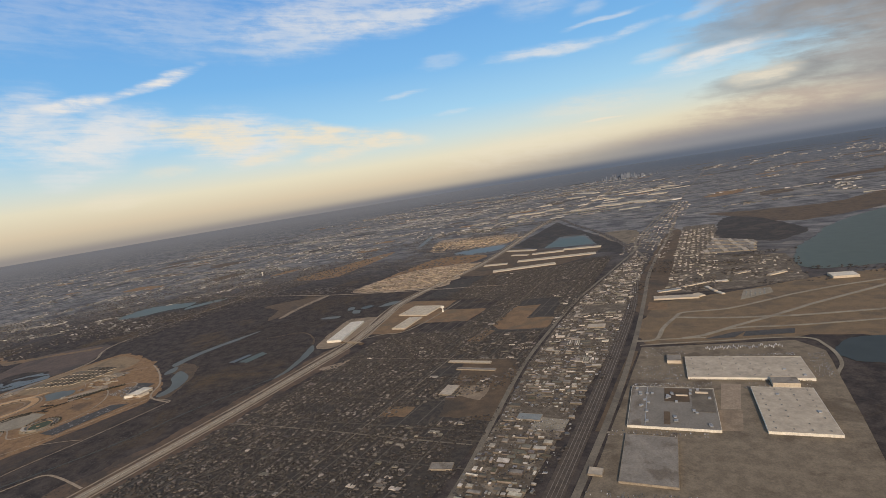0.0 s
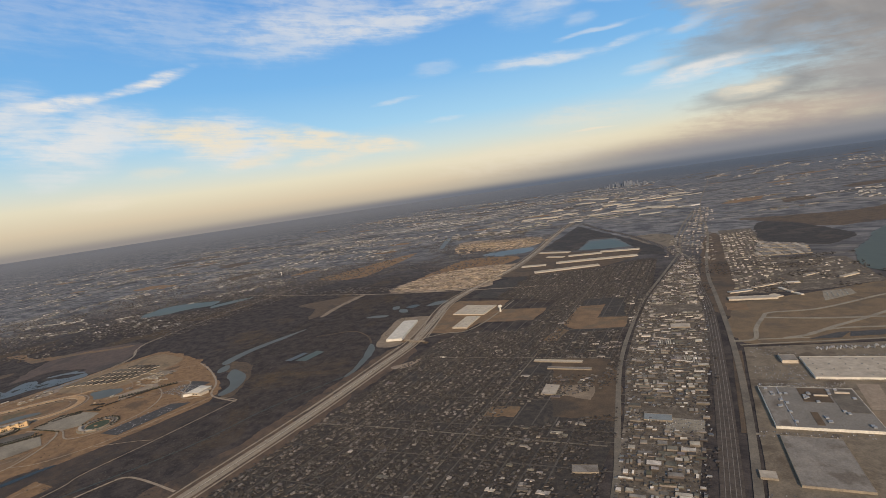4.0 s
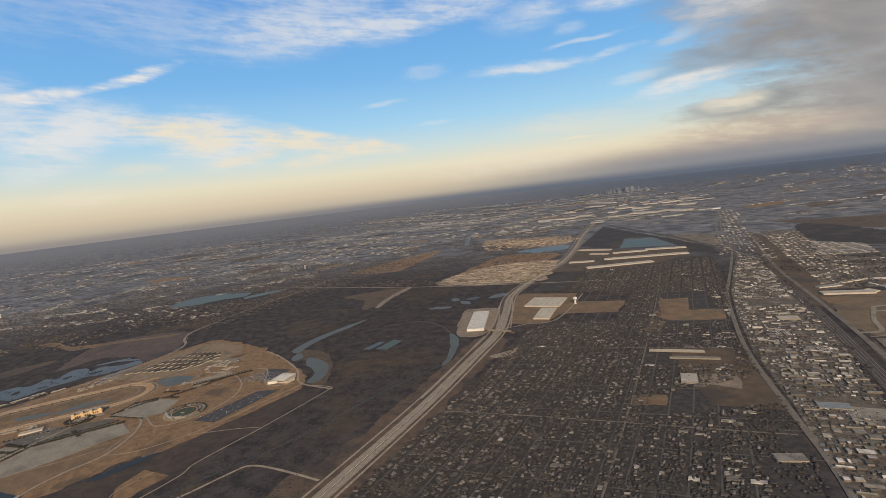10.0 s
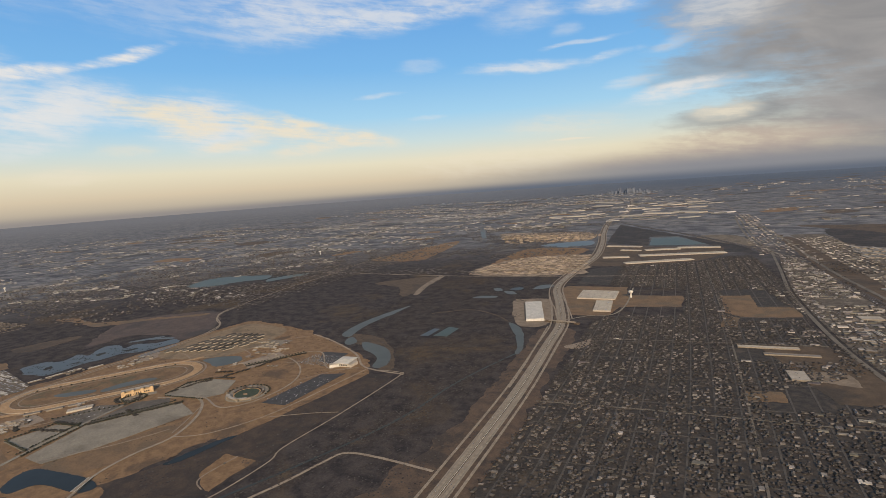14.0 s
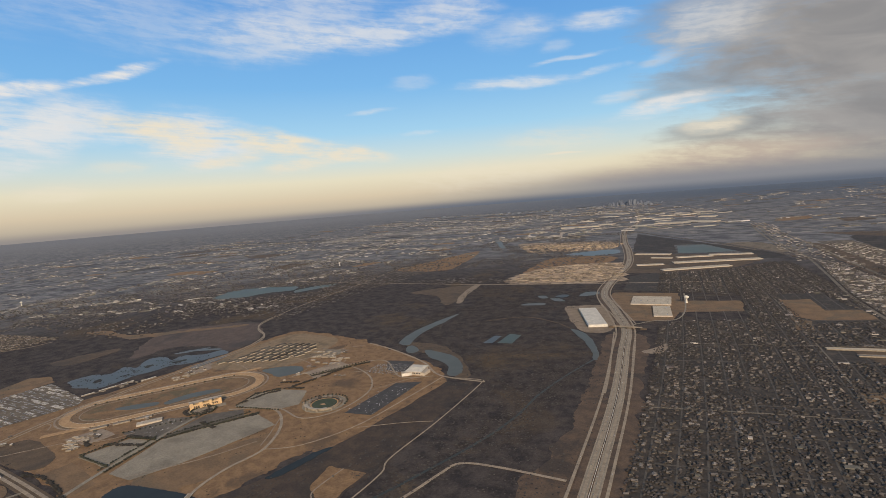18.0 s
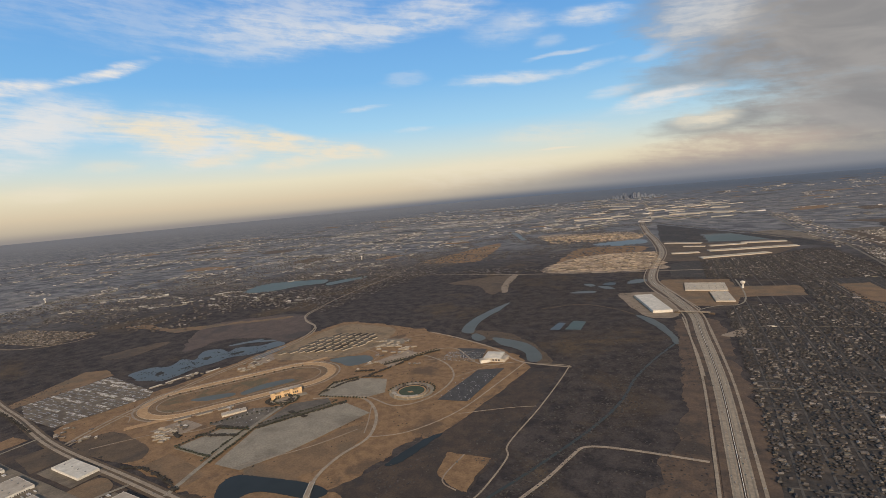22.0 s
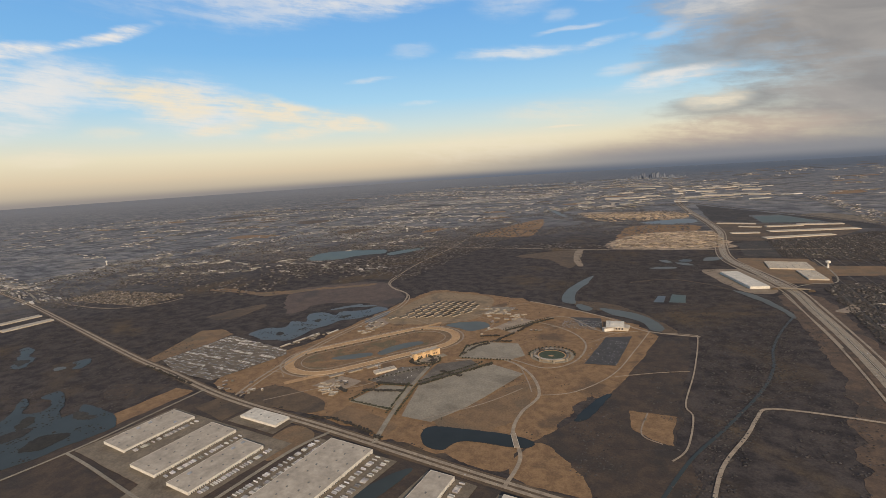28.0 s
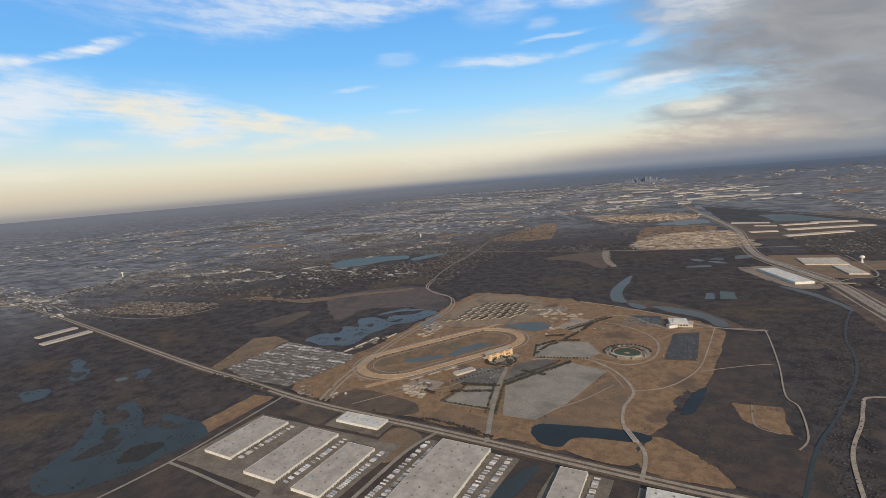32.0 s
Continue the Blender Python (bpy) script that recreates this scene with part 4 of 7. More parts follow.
lay("main_road", "curving road from the railway junction", [(-49.4, 428.1), (-56.8, 458.0), (-65.5, 492.8), (-69.8, 544.6), (-69.1, 651.2), (-66.2, 775.8), (-62.4, 875.8)], 2.4, AVENUE)
lay("cross_road", "pale cross road beyond the junction", [(-106.8, 834.1), (-66.6, 815.5), (-33.6, 782.5), (4.7, 775.9), (38.9, 776.3), (82.7, 745.3), (120.1, 710.9)], 3.0, LOT)

lay("cross_road", "far cross road", [(-860, 70), (-850, 180), (-826, 250), (-786, 334), (-730, 420), (-600, 640)], 2.6, LOT)
lay("perimeter_road", "pale airfield road curving round dry grass", [(-35, 234.6), (-27, 236.5), (-25.2, 252.8), (-20.9, 268.9), (-17, 276.4), (2.5, 278), (23.4, 290), (33.5, 296), (60, 306), (120, 318)], 2.0, LOT)
lay("runway", "pale concrete runway", [(-16.3, 236), (-6.9, 239.4), (4.1, 249.2), (16.6, 258.5), (31.1, 270.4), (42, 279), (100, 318)], 2.4, LOT)
lay("taxiway", "narrow taxiway across dry grass", [(-20.9, 268.5), (1.4, 262.6), (19.2, 260.6), (36.8, 259.4), (120, 262)], 2.2, LOT)
lay("taxiway", "narrow taxiway across dry grass", [(-7, 240.6), (6.2, 246.6), (34, 245.6), (110, 250)], 1.8, LOT)
lay("taxiway", "narrow taxiway along the works fence", [(-26, 235.8), (-7, 235.6)], 1.2, LOT)
lay("perimeter_road", "asphalt road round the works", [(-33, 229), (-6, 230.5), (26, 230), (33, 219), (34.5, 202), (30, 182), (28, 120)], 1.2, LOT)
lay("plant_road", "road between the works", [(-34, 149.5), (0, 149.5), (32, 149)], 1.1, LOT)
for pts in ([(-408, 150), (-390, 148), (-376, 142)], [(-344, 140), (-346, 156), (-360, 164), (-372, 166)], [(-360, 164), (-350, 186), (-340, 196)], [(-312, 100), (-304, 86), (-300, 78)], [(-293, 134), (-284, 150), (-280, 152)], [(-370, 56), (-362, 62), (-358, 70)], [(-388, 38), (-378, 52), (-372, 58)],
            [(-330, 160), (-336, 172), (-350, 178)], [(-318, 152), (-306, 160), (-300, 170)], [(-326, 46), (-312, 64), (-304, 80)], [(-412, 60), (-404, 62), (-398, 58)], [(-262, 74), (-262, 60), (-256, 56)], [(-276, 100), (-262, 108), (-252, 112)]):
    lay("path", "thin dirt path through dry grass", pts, 0.4, PALE_DIRT)

RAILWAY = [(-40, -100), (-39, 60), (-39.5, 117), (-42, 218), (-45, 299), (-52, 371), (-57.7, 420), (-64, 465), (-74.7, 507), (-93, 561), (-129, 649), (-190, 770), (-249, 896)]
railway = tagged(root("railway", 0, 0), "dark ballasted railway with several tracks", "railway", kind="structure")
road("ballast", "", RAILWAY, 5.4, 0.14, BALLAST, 0.0, parent=railway)
for off in (-1.5, -0.4, 0.8, 1.9):
    road("track", "", RAILWAY, 0.16, 0.19, RAIL, off, parent=railway)

patch("field", "dark yards and bare lawns of the town", [(-184, -70), (-185, 250), (-176, 262), (-140, 268), (-138, 332), (-165, 345), (-214, 356), (-214, 420), (-190, 436), (-128, 442), (-100, 470), (-82, 470), (-78, 330), (-85, 250), (-79, 200), (-71, 140), (-67, -70)], 0.03, TOWN_GROUND, smooth=False, ragged=1.2)
# town streets on a grid
BLOCK_X = [-181 + 7.4 * k for k in range(14)]
BLOCK_Y = [-60 + 23 * k for k in range(22)]
for x in BLOCK_X:
    top = 455 if x > -190 else 260
    road("street", "narrow asphalt street of the town", [(x, -80), (x + 0.6, 120), (x, 260), (x - 1, top)], 0.55, 0.11, TOWN_STREET)
for y in BLOCK_Y:
    road("street", "narrow asphalt cross street of the town", [(-183, y), (-120, y + 1), (-68, y)], 0.5, 0.105, TOWN_STREET)

# ---------- paved yards ----------
YARDS = []


def yard(name, text, ring, m):
    patch(name, text, ring, 0.155 if m is not BROWN else 0.08, m, smooth=False, ragged=0.3, category="car park")
    YARDS.append((name, text, ring))


yard("car_park", "great worn concrete car park of the racecourse", [(-333, 46), (-341, 70), (-324, 99), (-308, 93), (-316, 60), (-322, 46)], LOT)
yard("car_park", "worn concrete car park with tree rows", [(-357, 49), (-339, 48), (-343, 68), (-354, 66)], LOT)
yard("car_park", "asphalt car park before the grandstand", [(-362, 67), (-344, 70), (-346, 90), (-358, 84)], ASPHALT)
yard("car_park", "asphalt car park with tree rows", [(-343, 72), (-340, 73), (-328, 96), (-334, 101), (-345, 92)], ASPHALT)
yard("car_park", "concrete car park by the ballpark", [(-340, 102), (-343, 116), (-336, 124), (-322, 126), (-314, 112), (-318, 106)], LOT)
yard("car_park", "new dark asphalt car park of the arena", [(-287.1, 143.6), (-276.4, 148.3), (-277.5, 110.7), (-289.2, 109.8)], FRESH)
yard("car_park", "dark asphalt car park behind the arena", [(-309.9, 172.4), (-294.3, 173.6), (-291.0, 157.6), (-301.5, 158.8)], FRESH)
yard("car_lot", "worn asphalt lot full of parked vehicles", [(-471, 52), (-472, 93), (-424, 85.5), (-418.5, 80), (-425, 43.8), (-452, 45)], CAR_LOT_GROUND)
yard("yard", "concrete yard of the warehouses", [(-414, -14), (-414, 20), (-354, 18), (-355, -30), (-372, -32), (-376, -16)], APRON)
yard("yard", "concrete yard of the small warehouse", [(-386, 21), (-386, 32), (-364, 31), (-364, 20)], APRON)
yard("yard", "concrete truck yard of the great warehouse", [(-349, -60), (-348, 24), (-319, 22), (-321, -60)], APRON)
yard("yard", "concrete yard of the roadside warehouse", [(-310, -20), (-309, 21), (-294, 20), (-294, -20)], APRON)
yard("yard", "concrete yard of the roadside warehouse", [(-288, -20), (-288, 18.5), (-262, 17), (-262, -20)], APRON)
yard("yard", "concrete yard of the motor works", [(-32, 112), (-32, 226), (24, 227), (32, 214), (32, 112)], APRON)
yard("yard", "yard of the freight sheds", [(-228, 440), (-228, 600), (-186, 560), (-100, 525), (-104, 480), (-128, 448), (-190, 432)], BROWN)

# ---------- large buildings ----------
VENT_MESH = one_box("rooftop_vent", 0.34, 0.5, 0.16)
UNIT_MESH = one_box("rooftop_unit", 0.8, 1.1, 0.35)
DOOR_MESH = one_box("dock_door", 0.32, 0.06, 0.36)
DOOR_SIDE = one_box("dock_door", 0.06, 0.32, 0.36)


def hall(name, label, x0, x1, y0, y1, high, roof=ROOF_WHITE, wall=PANEL, turn=0.0, vents=True, docks="", seed=1, category="warehouse", step=3.6):
    """A flat-roofed hall: walls, roof inside a parapet, roof vents in rows, dock doors along the named sides."""
    cx, cy, sx, sy = (x0 + x1) / 2, (y0 + y1) / 2, abs(x1 - x0), abs(y1 - y0)
    base = tagged(root(name, cx, cy, 0.1, turn), label, category)
    walls = Soup()
    t = 0.09
    walls.box(0, -sy / 2 + t / 2, 0, sx, t, high + 0.04)
    walls.box(0, sy / 2 - t / 2, 0, sx, t, high + 0.04)
    walls.box(-sx / 2 + t / 2, 0, 0, t, sy - 2 * t, high + 0.04)
    walls.box(sx / 2 - t / 2, 0, 0, t, sy - 2 * t, high + 0.04)
    wall_ob = part("wall", walls.mesh("wall"), wall, base)
    roof_ob = part("roof", one_box("roof", sx - 2 * t - 0.02, sy - 2 * t - 0.02, 0.2, 0, 0, high - 0.2), roof, base)
    rng = random.Random(seed)
    if vents:
        nx, ny = max(1, int(sx / step)), max(1, int(sy / step))
        for i in range(nx):
            for j in range(ny):
                if rng.random() < 0.85:
                    big = rng.random() < 0.08
                    v = part("rooftop_unit" if big else "roof_vent", UNIT_MESH if big else VENT_MESH, METAL if big else VENT, roof_ob)
                    v.location = ((i + 0.5) / nx * sx - sx / 2 + rng.uniform(-0.2, 0.2), (j + 0.5) / ny * sy - sy / 2 + rng.uniform(-0.2, 0.2), high)
    for side in docks:
        run = sx if side in "WE" else sy
        for k in range(int(run / 0.62) - 2):
            if (k % 9) == 8:
                continue
            d = part("dock_door", DOOR_MESH if side in "WE" else DOOR_SIDE, SHADOWED, wall_ob)
            o = -run / 2 + 0.9 + 0.62 * k
            d.location = {"W": (o, -sy / 2 - 0.02, 0.06), "E": (o, sy / 2 + 0.02, 0.06), "N": (-sx / 2 - 0.02, o, 0.06), "S": (sx / 2 + 0.02, o, 0.06)}[side]
    return base


hall("warehouse", "long flat white-roofed warehouse with pale walls", -410.4, -398.2, -7.5, 17.6, 1.0, ROOF_GREY, docks="S", seed=1)
hall("warehouse", "long flat white-roofed warehouse with truck docks", -388.1, -375.7, -12.0, 16.5, 1.0, ROOF_GREY, docks="S", seed=2)
hall("warehouse", "flat white-roofed warehouse with truck docks", -369.0, -359.2, -13.2, 12.6, 1.0, ROOF_GREY, docks="S", seed=3)
hall("warehouse", "small white warehouse beside the boulevard", -384.0, -366.8, 24.0, 30.6, 0.9, ROOF_WHITE, seed=4)
hall("warehouse", "great flat pale-roofed warehouse with truck docks", -342.3, -326.8, -40.0, 23.6, 1.15, ROOF_GREY, docks="SN", seed=5)
hall("warehouse", "roadside warehouse with a pale flat roof", -306.6, -299.6, -16.0, 20.0, 1.2, ROOF_GREY, docks="S", seed=6)
hall("warehouse", "broad white-roofed warehouse beside the boulevard", -285.6, -270.2, -12.0, 17.2, 1.2, ROOF_WHITE, seed=7)
hall("warehouse", "pale warehouse behind the others", -367.0, -357.0, -50.0, -22.0, 1.2, ROOF_GREY, seed=8)
hall("warehouse", "bright white warehouse beside the highway", -229.2, -218.8, 247.0, 291.0, 1.5, ROOF_WHITE, PANEL, turn=radians(14.5), vents=False, seed=9)
hall("warehouse", "grey-roofed warehouse by the water tower", -205.0, -180.0, 304.0, 328.0, 0.8, CREAM_ROOF, BEIGE, turn=radians(-4), seed=10)
hall("warehouse", "white-roofed warehouse by the water tower", -190.0, -179.8, 272.0, 298.0, 0.8, CREAM_ROOF, BEIGE, seed=11)
hall("factory", "very large white-roofed factory hall", -13.0, 24.0, 188.5, 208.5, 1.0, ROOF_GREY, docks="W", seed=12, category="factory", step=4.4)
works = hall("factory", "great dark-roofed motor works with white fascia", -28.6, -3.2, 152.0, 181.2, 0.9, WORKS_ROOF, PANEL, seed=13, category="factory", vents=False)
for name, x, y, sx, sy, m in (("low_roof", -10.6, 0, 3.6, 28.4, ROOF_DARK), ("tarred_roof", 1.5, 8.5, 7.5, 10.5, BROWN), ("dark_roof", 9.0, 5.0, 6.4, 17.0, ASPHALT), ("skylight_strip", -1.5, -8.5, 1.8, 8.5, BROWN), ("roof_seam", -7.6, 0, 0.2, 28.0, METAL)):
    part(name, one_box(name, sx, sy, 0.06, x, y, 0.92), m, works)
wr = random.Random(77)
for k in range(30):
    part("rooftop_unit", UNIT_MESH, ROOF_GREY, works).location = (wr.uniform(-11.5, 11.5), wr.uniform(-13.5, 13.5), 0.98)
for x, y, sx, sy in ((3.0, 7.8, 3.6, 0.5), (9.0, 10.4, 3.8, 0.7)):
    part("penthouse", one_box("penthouse", sx, sy, 0.4, x, y, 0.98), BEIGE, works)
patch("pad", "tan concrete pad between the works", [(-2.2, 166), (-2, 186), (3.8, 185), (3.2, 166)], 0.165, PALE_DIRT, smooth=False, category="pad")
patch("pad", "brown dirt yard between the works", [(-2.8, 152), (-2.6, 165.4), (3.6, 165.4), (3.4, 152)], 0.165, DIRT, smooth=False, category="pad")
hall("factory", "large white-roofed works hall", 8.0, 24.5, 150.0, 180.0, 0.9, ROOF_GREY, seed=14, category="factory")
hall("office", "small boxy plant building on the yard", -20.6, -15.6, 206.0, 212.5, 1.3, ROOF_DARK, BEIGE, seed=15, category="office", vents=False)
hall("gatehouse", "pale corner building beside the works", -33.4, -29.6, 125.0, 128.6, 0.6, ROOF_GREY, DULL_WALL, seed=16, category="building", vents=False)
hall("factory", "dark flat-roofed works by the railway", -26.0, -12.0, 122.0, 147.0, 0.7, ROOF_DARK, DULL_WALL, seed=17, category="factory", vents=False)
hall("annex", "dark annex of the factory", 12.6, 20.0, 182.0, 187.4, 1.5, ROOF_DARK, BEIGE, seed=19, category="shed", vents=False)
hall("school", "long flat tan school building", -117.7, -95.3, 211.4, 214.0, 0.5, CREAM_ROOF, DULL_WALL, seed=30, category="school", vents=False)
hall("school", "second wing of the school", -108.8, -89.6, 202.4, 204.6, 0.5, ROOF_DARK, DULL_WALL, seed=31, category="school", vents=False)
hall("school", "gymnasium with a pale grey roof", -103.8, -97.9, 175.2, 184.7, 0.5, ROOF_GREY, DULL_WALL, seed=32, category="school")
hall("store", "low white-roofed store on the avenue", -79.0, -72.0, 122.0, 126.0, 0.45, ROOF_DARK, DULL_WALL, turn=0.2, seed=33, category="store", vents=False)
hall("store", "low store with a pale blue roof", -64.0, -55.5, 156.0, 160.5, 0.45, ROOF_BLUE, DULL_WALL, seed=34, category="store", vents=False)
hall("store", "low white-roofed roadside workshop", -62.0, -53.0, 258.0, 264.0, 0.5, ROOF_GREY, DULL_WALL, seed=35, category="workshop", vents=False)
hall("hangar", "long beige airfield hangar", -34.0, -11.0, 303.0, 309.0, 0.9, ROOF_GREY, BEIGE, seed=36, category="hangar", vents=False)
hall("hangar", "pale hangar by the lake", 53.0, 64.0, 318.0, 327.0, 1.3, ROOF_WHITE, BEIGE, seed=37, category="hangar", vents=False)
PLANT = [Vector(p) for p in [(-9.7, 428.7), (25.6, 422.1), (29.5, 462.5), (-0.2, 500.7)]]
for k in range(8):
    for j in range(4):
        p = PLANT[0].lerp(PLANT[1], (k + 0.5) / 8).lerp(PLANT[3].lerp(PLANT[2], (k + 0.5) / 8), (j + 0.5) / 4)
        hall("plant_hall", "long sawtooth roof of the aircraft plant", p.x - 1.7, p.x + 1.7, p.y - 6.4, p.y + 6.4, 0.6, ROOF_DARK if (k + j) % 3 else ROOF_GREY, DULL_WALL, seed=40 + k, category="factory", vents=False)
for k in range(2):
    hall("warehouse", "long pale shed beyond the boulevard", -654 + 23 * k, -648 + 23.5 * k, 52 - 8 * k, 77 - 3 * k, 0.8, ROOF_GREY, BEIGE, seed=50 + k, vents=False)

# ---------- racecourse ----------


def ring_mesh(name, cx, cy, straight, r_in, r_out, z, turn, thick=0.05, seg=28):
    """A stadium-shaped band."""
    verts, faces = [], []
    c, s = math.cos(turn), math.sin(turn)
    n = 2 * seg
    for i in range(n):
        half = i < seg
        a = math.pi * (i % seg) / (seg - 1) + (-math.pi / 2 if half else math.pi / 2)
        ox = straight / 2 if half else -straight / 2
        for r, h in ((r_in, z), (r_out, z), (r_out, z - thick), (r_in, z - thick)):
            u, v = ox + r * math.cos(a), r * math.sin(a)
            verts.append((cx + u * c - v * s, cy + u * s + v * c, h))
    for i in range(n):
        a, b = 4 * i, 4 * ((i + 1) % n)
        faces += [(a, a + 1, b + 1, b), (a + 1, a + 2, b + 2, b + 1), (a + 3, a, b, b + 3)]
    return shape(name, verts, faces)


OVAL_X, OVAL_Y, OVAL_TURN = -382.0, 101.0, radians(57.0)
STRAIGHT, R_OUT = 47.0, 18.5
course = tagged(root("racecourse", 0, 0), "oval sand racecourse with a turf infield", "racecourse", kind="structure")
part("infield", ring_mesh("infield", OVAL_X, OVAL_Y, STRAIGHT, 0.01, R_OUT - 0.3, 0.09, OVAL_TURN), TURF, course)
part("dirt_track", ring_mesh("dirt_track", OVAL_X, OVAL_Y, STRAIGHT, R_OUT - 3.9, R_OUT, 0.17, OVAL_TURN), TRACK, course)
part("turf_track", ring_mesh("turf_track", OVAL_X, OVAL_Y, STRAIGHT, R_OUT - 6.6, R_OUT - 4.2, 0.12, OVAL_TURN), RUST, course)
part("service_road", ring_mesh("service_road", OVAL_X, OVAL_Y, STRAIGHT, R_OUT + 1.3, R_OUT + 2.1, 0.13, OVAL_TURN), PALE_DIRT, course)
part("outer_bank", ring_mesh("outer_bank", OVAL_X, OVAL_Y, STRAIGHT, R_OUT + 0.2, R_OUT + 1.2, 0.12, OVAL_TURN), RUST, course)
part("inner_path", ring_mesh("inner_path", OVAL_X, OVAL_Y, STRAIGHT, R_OUT - 7.4, R_OUT - 6.9, 0.125, OVAL_TURN), PALE_DIRT, course)
part("inner_rail", ring_mesh("inner_rail", OVAL_X, OVAL_Y, STRAIGHT, R_OUT - 4.05, R_OUT - 4.0, 0.26, OVAL_TURN, 0.1), BEIGE, course)
part("outer_rail", ring_mesh("outer_rail", OVAL_X, OVAL_Y, STRAIGHT, R_OUT + 0.1, R_OUT + 0.15, 0.26, OVAL_TURN, 0.1), BEIGE, course)
AX = Vector((math.cos(OVAL_TURN), math.sin(OVAL_TURN), 0))
OUT = Vector((AX.y, -AX.x, 0))


def by_track(u, v):
    """A place u along the course and v outwards on the grandstand's side."""
    q = Vector((OVAL_X, OVAL_Y, 0)) + AX * u + OUT * v
    return q.x, q.y


chute = [by_track(-46, R_OUT - 1.6), by_track(-30, R_OUT - 1.7), by_track(-22, R_OUT - 1.8)]
part("chute", ribbon_mesh("chute", chute, 3.0, 0.165), TRACK, course)
chute = [by_track(44, -R_OUT + 1.2), by_track(30, -R_OUT + 1.6), by_track(20, -R_OUT + 1.7)]
part("chute", ribbon_mesh("chute", chute, 2.6, 0.164), TRACK, course)


def grandstand():
    gx, gy = by_track(13.5, R_OUT + 5.0)
    base = tagged(root("grandstand", gx, gy, 0.05, OVAL_TURN), "ochre racecourse grandstand with towers and tiers", "grandstand")
    part("main_block", one_box("main_block", 15.0, 3.2, 2.3, 0, -0.6), OCHRE, base)
    s = Soup()
    for k in range(5):
        s.box(0, 1.2 + 0.62 * k, 0, 14.6, 0.62, 1.7 - 0.32 * k)
    part("seating_tiers", s.mesh("seating_tiers"), BEIGE, base)
    part("canopy", one_box("canopy", 15.4, 3.6, 0.16, 0, 0.9, 2.75), ROOF_GREY, base)
    for x in (-6.6, -2.2, 2.2, 6.6):
        part("tower", one_box("tower", 1.5, 1.7, 3.3, x, -1.6), OCHRE, base)
        g = Soup()
        g.gable(x, -1.6, 3.3, 1.6, 1.8, 0.5, 0, 0.1)
        part("tower_roof", g.mesh("tower_roof"), ROOF_DARK, base)
    for k in range(14):
        part("window_bay", one_box("window_bay", 0.6, 0.05, 0.9, -6.2 + 0.95 * k, -2.24, 0.7), SHADOWED, base)
    part("forecourt", one_box("forecourt", 18, 4.0, 0.14, 0, -5.0), LOT, base)
    base.scale = (0.85, 0.85, 0.85)
    return base


grandstand()
garden = tagged(root("garden", -350.5, 95.0, 0.1), "round paved garden before the grandstand", "garden", kind="structure")
part("circle", ring_mesh("circle", 0, 0, 0.1, 1.6, 2.2, 0.1, 0), CONCRETE, garden)
part("circle", ring_mesh("circle", 0, 0, 0.1, 3.6, 4.2, 0.1, 0), CONCRETE, garden)
part("planting", ring_mesh("planting", 0, 0, 0.1, 0.02, 4.8, 0.06, 0), DARK, garden)
band = [(-398, 76), (-384, 87), (-371, 94.5)]
part("turf_chute", ribbon_mesh("turf_chute", band, 2.0, 0.135), TAN, course)
for u, text in ((-10, "low pavilion"), (-18, "low pavilion"), (-26, "low stable")):
    px, py = by_track(u, R_OUT + 3.0)
    hall("pavilion", text + " beside the racecourse with a pale roof", px - 3, px + 3, py - 0.9, py + 0.9, 0.5, ROOF_DARK, DULL_WALL, turn=OVAL_TURN, vents=False, category="pavilion")

# barns
barn = tagged(root("barn", -401.5, 153.5, 0.05, radians(7)), "long horse barn with a dark ridged roof", "barn", "barns of the racecourse")
part("wall", one_box("wall", 4.2, 2.7, 0.6), BEIGE, barn)
g = Soup()
g.gable(0, 0, 0.55, 4.2, 2.7, 0.6, 0, 0.24)
part("roof", g.mesh("roof"), GREEN_ROOF, barn)
part("ridge_vent", one_box("ridge_vent", 3.2, 0.14, 0.08, 0, 0, 1.12), VENT, barn)
part("end_door", one_box("end_door", 0.05, 0.6, 0.34, -2.11, 0, 0.0), SHADOWED, barn)
barn_rng = random.Random(3)
BARN_QUARTER = [Vector(p) for p in [(-401.4, 146.8), (-364.2, 161.9), (-367.3, 191.8), (-403.0, 188.7)]]
for j in range(5):
    for i in range(8):
        u, v = (i + 0.5) / 8, (j + 0.5) / 5
        p = BARN_QUARTER[0].lerp(BARN_QUARTER[1], u).lerp(BARN_QUARTER[3].lerp(BARN_QUARTER[2], u), v)
        if (i, j) == (7, 0) or (j == 4 and i in (0, 7)):
            continue
        copy_thing(barn, pose(p.x + barn_rng.uniform(-0.2, 0.2), p.y, 0.05, 0, 0, 72) @ Matrix.Diagonal((barn_rng.uniform(1.35, 1.6), barn_rng.uniform(0.85, 0.95), 1, 1)))
barn.matrix_basis = pose(BARN_QUARTER[0].x - 3, BARN_QUARTER[0].y + 1, 0.05, 0, 0, 72)
patch("barn_yard", "tan trodden ground between the barns", [(-405.1, 141.2), (-359.6, 155.0), (-362.5, 196.9), (-378.0, 208.9), (-410.5, 206.0)], 0.085, BARN_GROUND, ragged=1.0)


def long_shed(name, label, a, b, wide, high, roof, wall=DULL_WALL, category="shed", vents=False):
    """A long low building from one end to the other."""
    run, turn = math.hypot(b[0] - a[0], b[1] - a[1]), math.atan2(b[1] - a[1], b[0] - a[0])
    mx, my = (a[0] + b[0]) / 2, (a[1] + b[1]) / 2
    return hall(name, label, mx - run / 2, mx + run / 2, my - wide / 2, my + wide / 2, high, roof, wall, turn, vents, category=category)


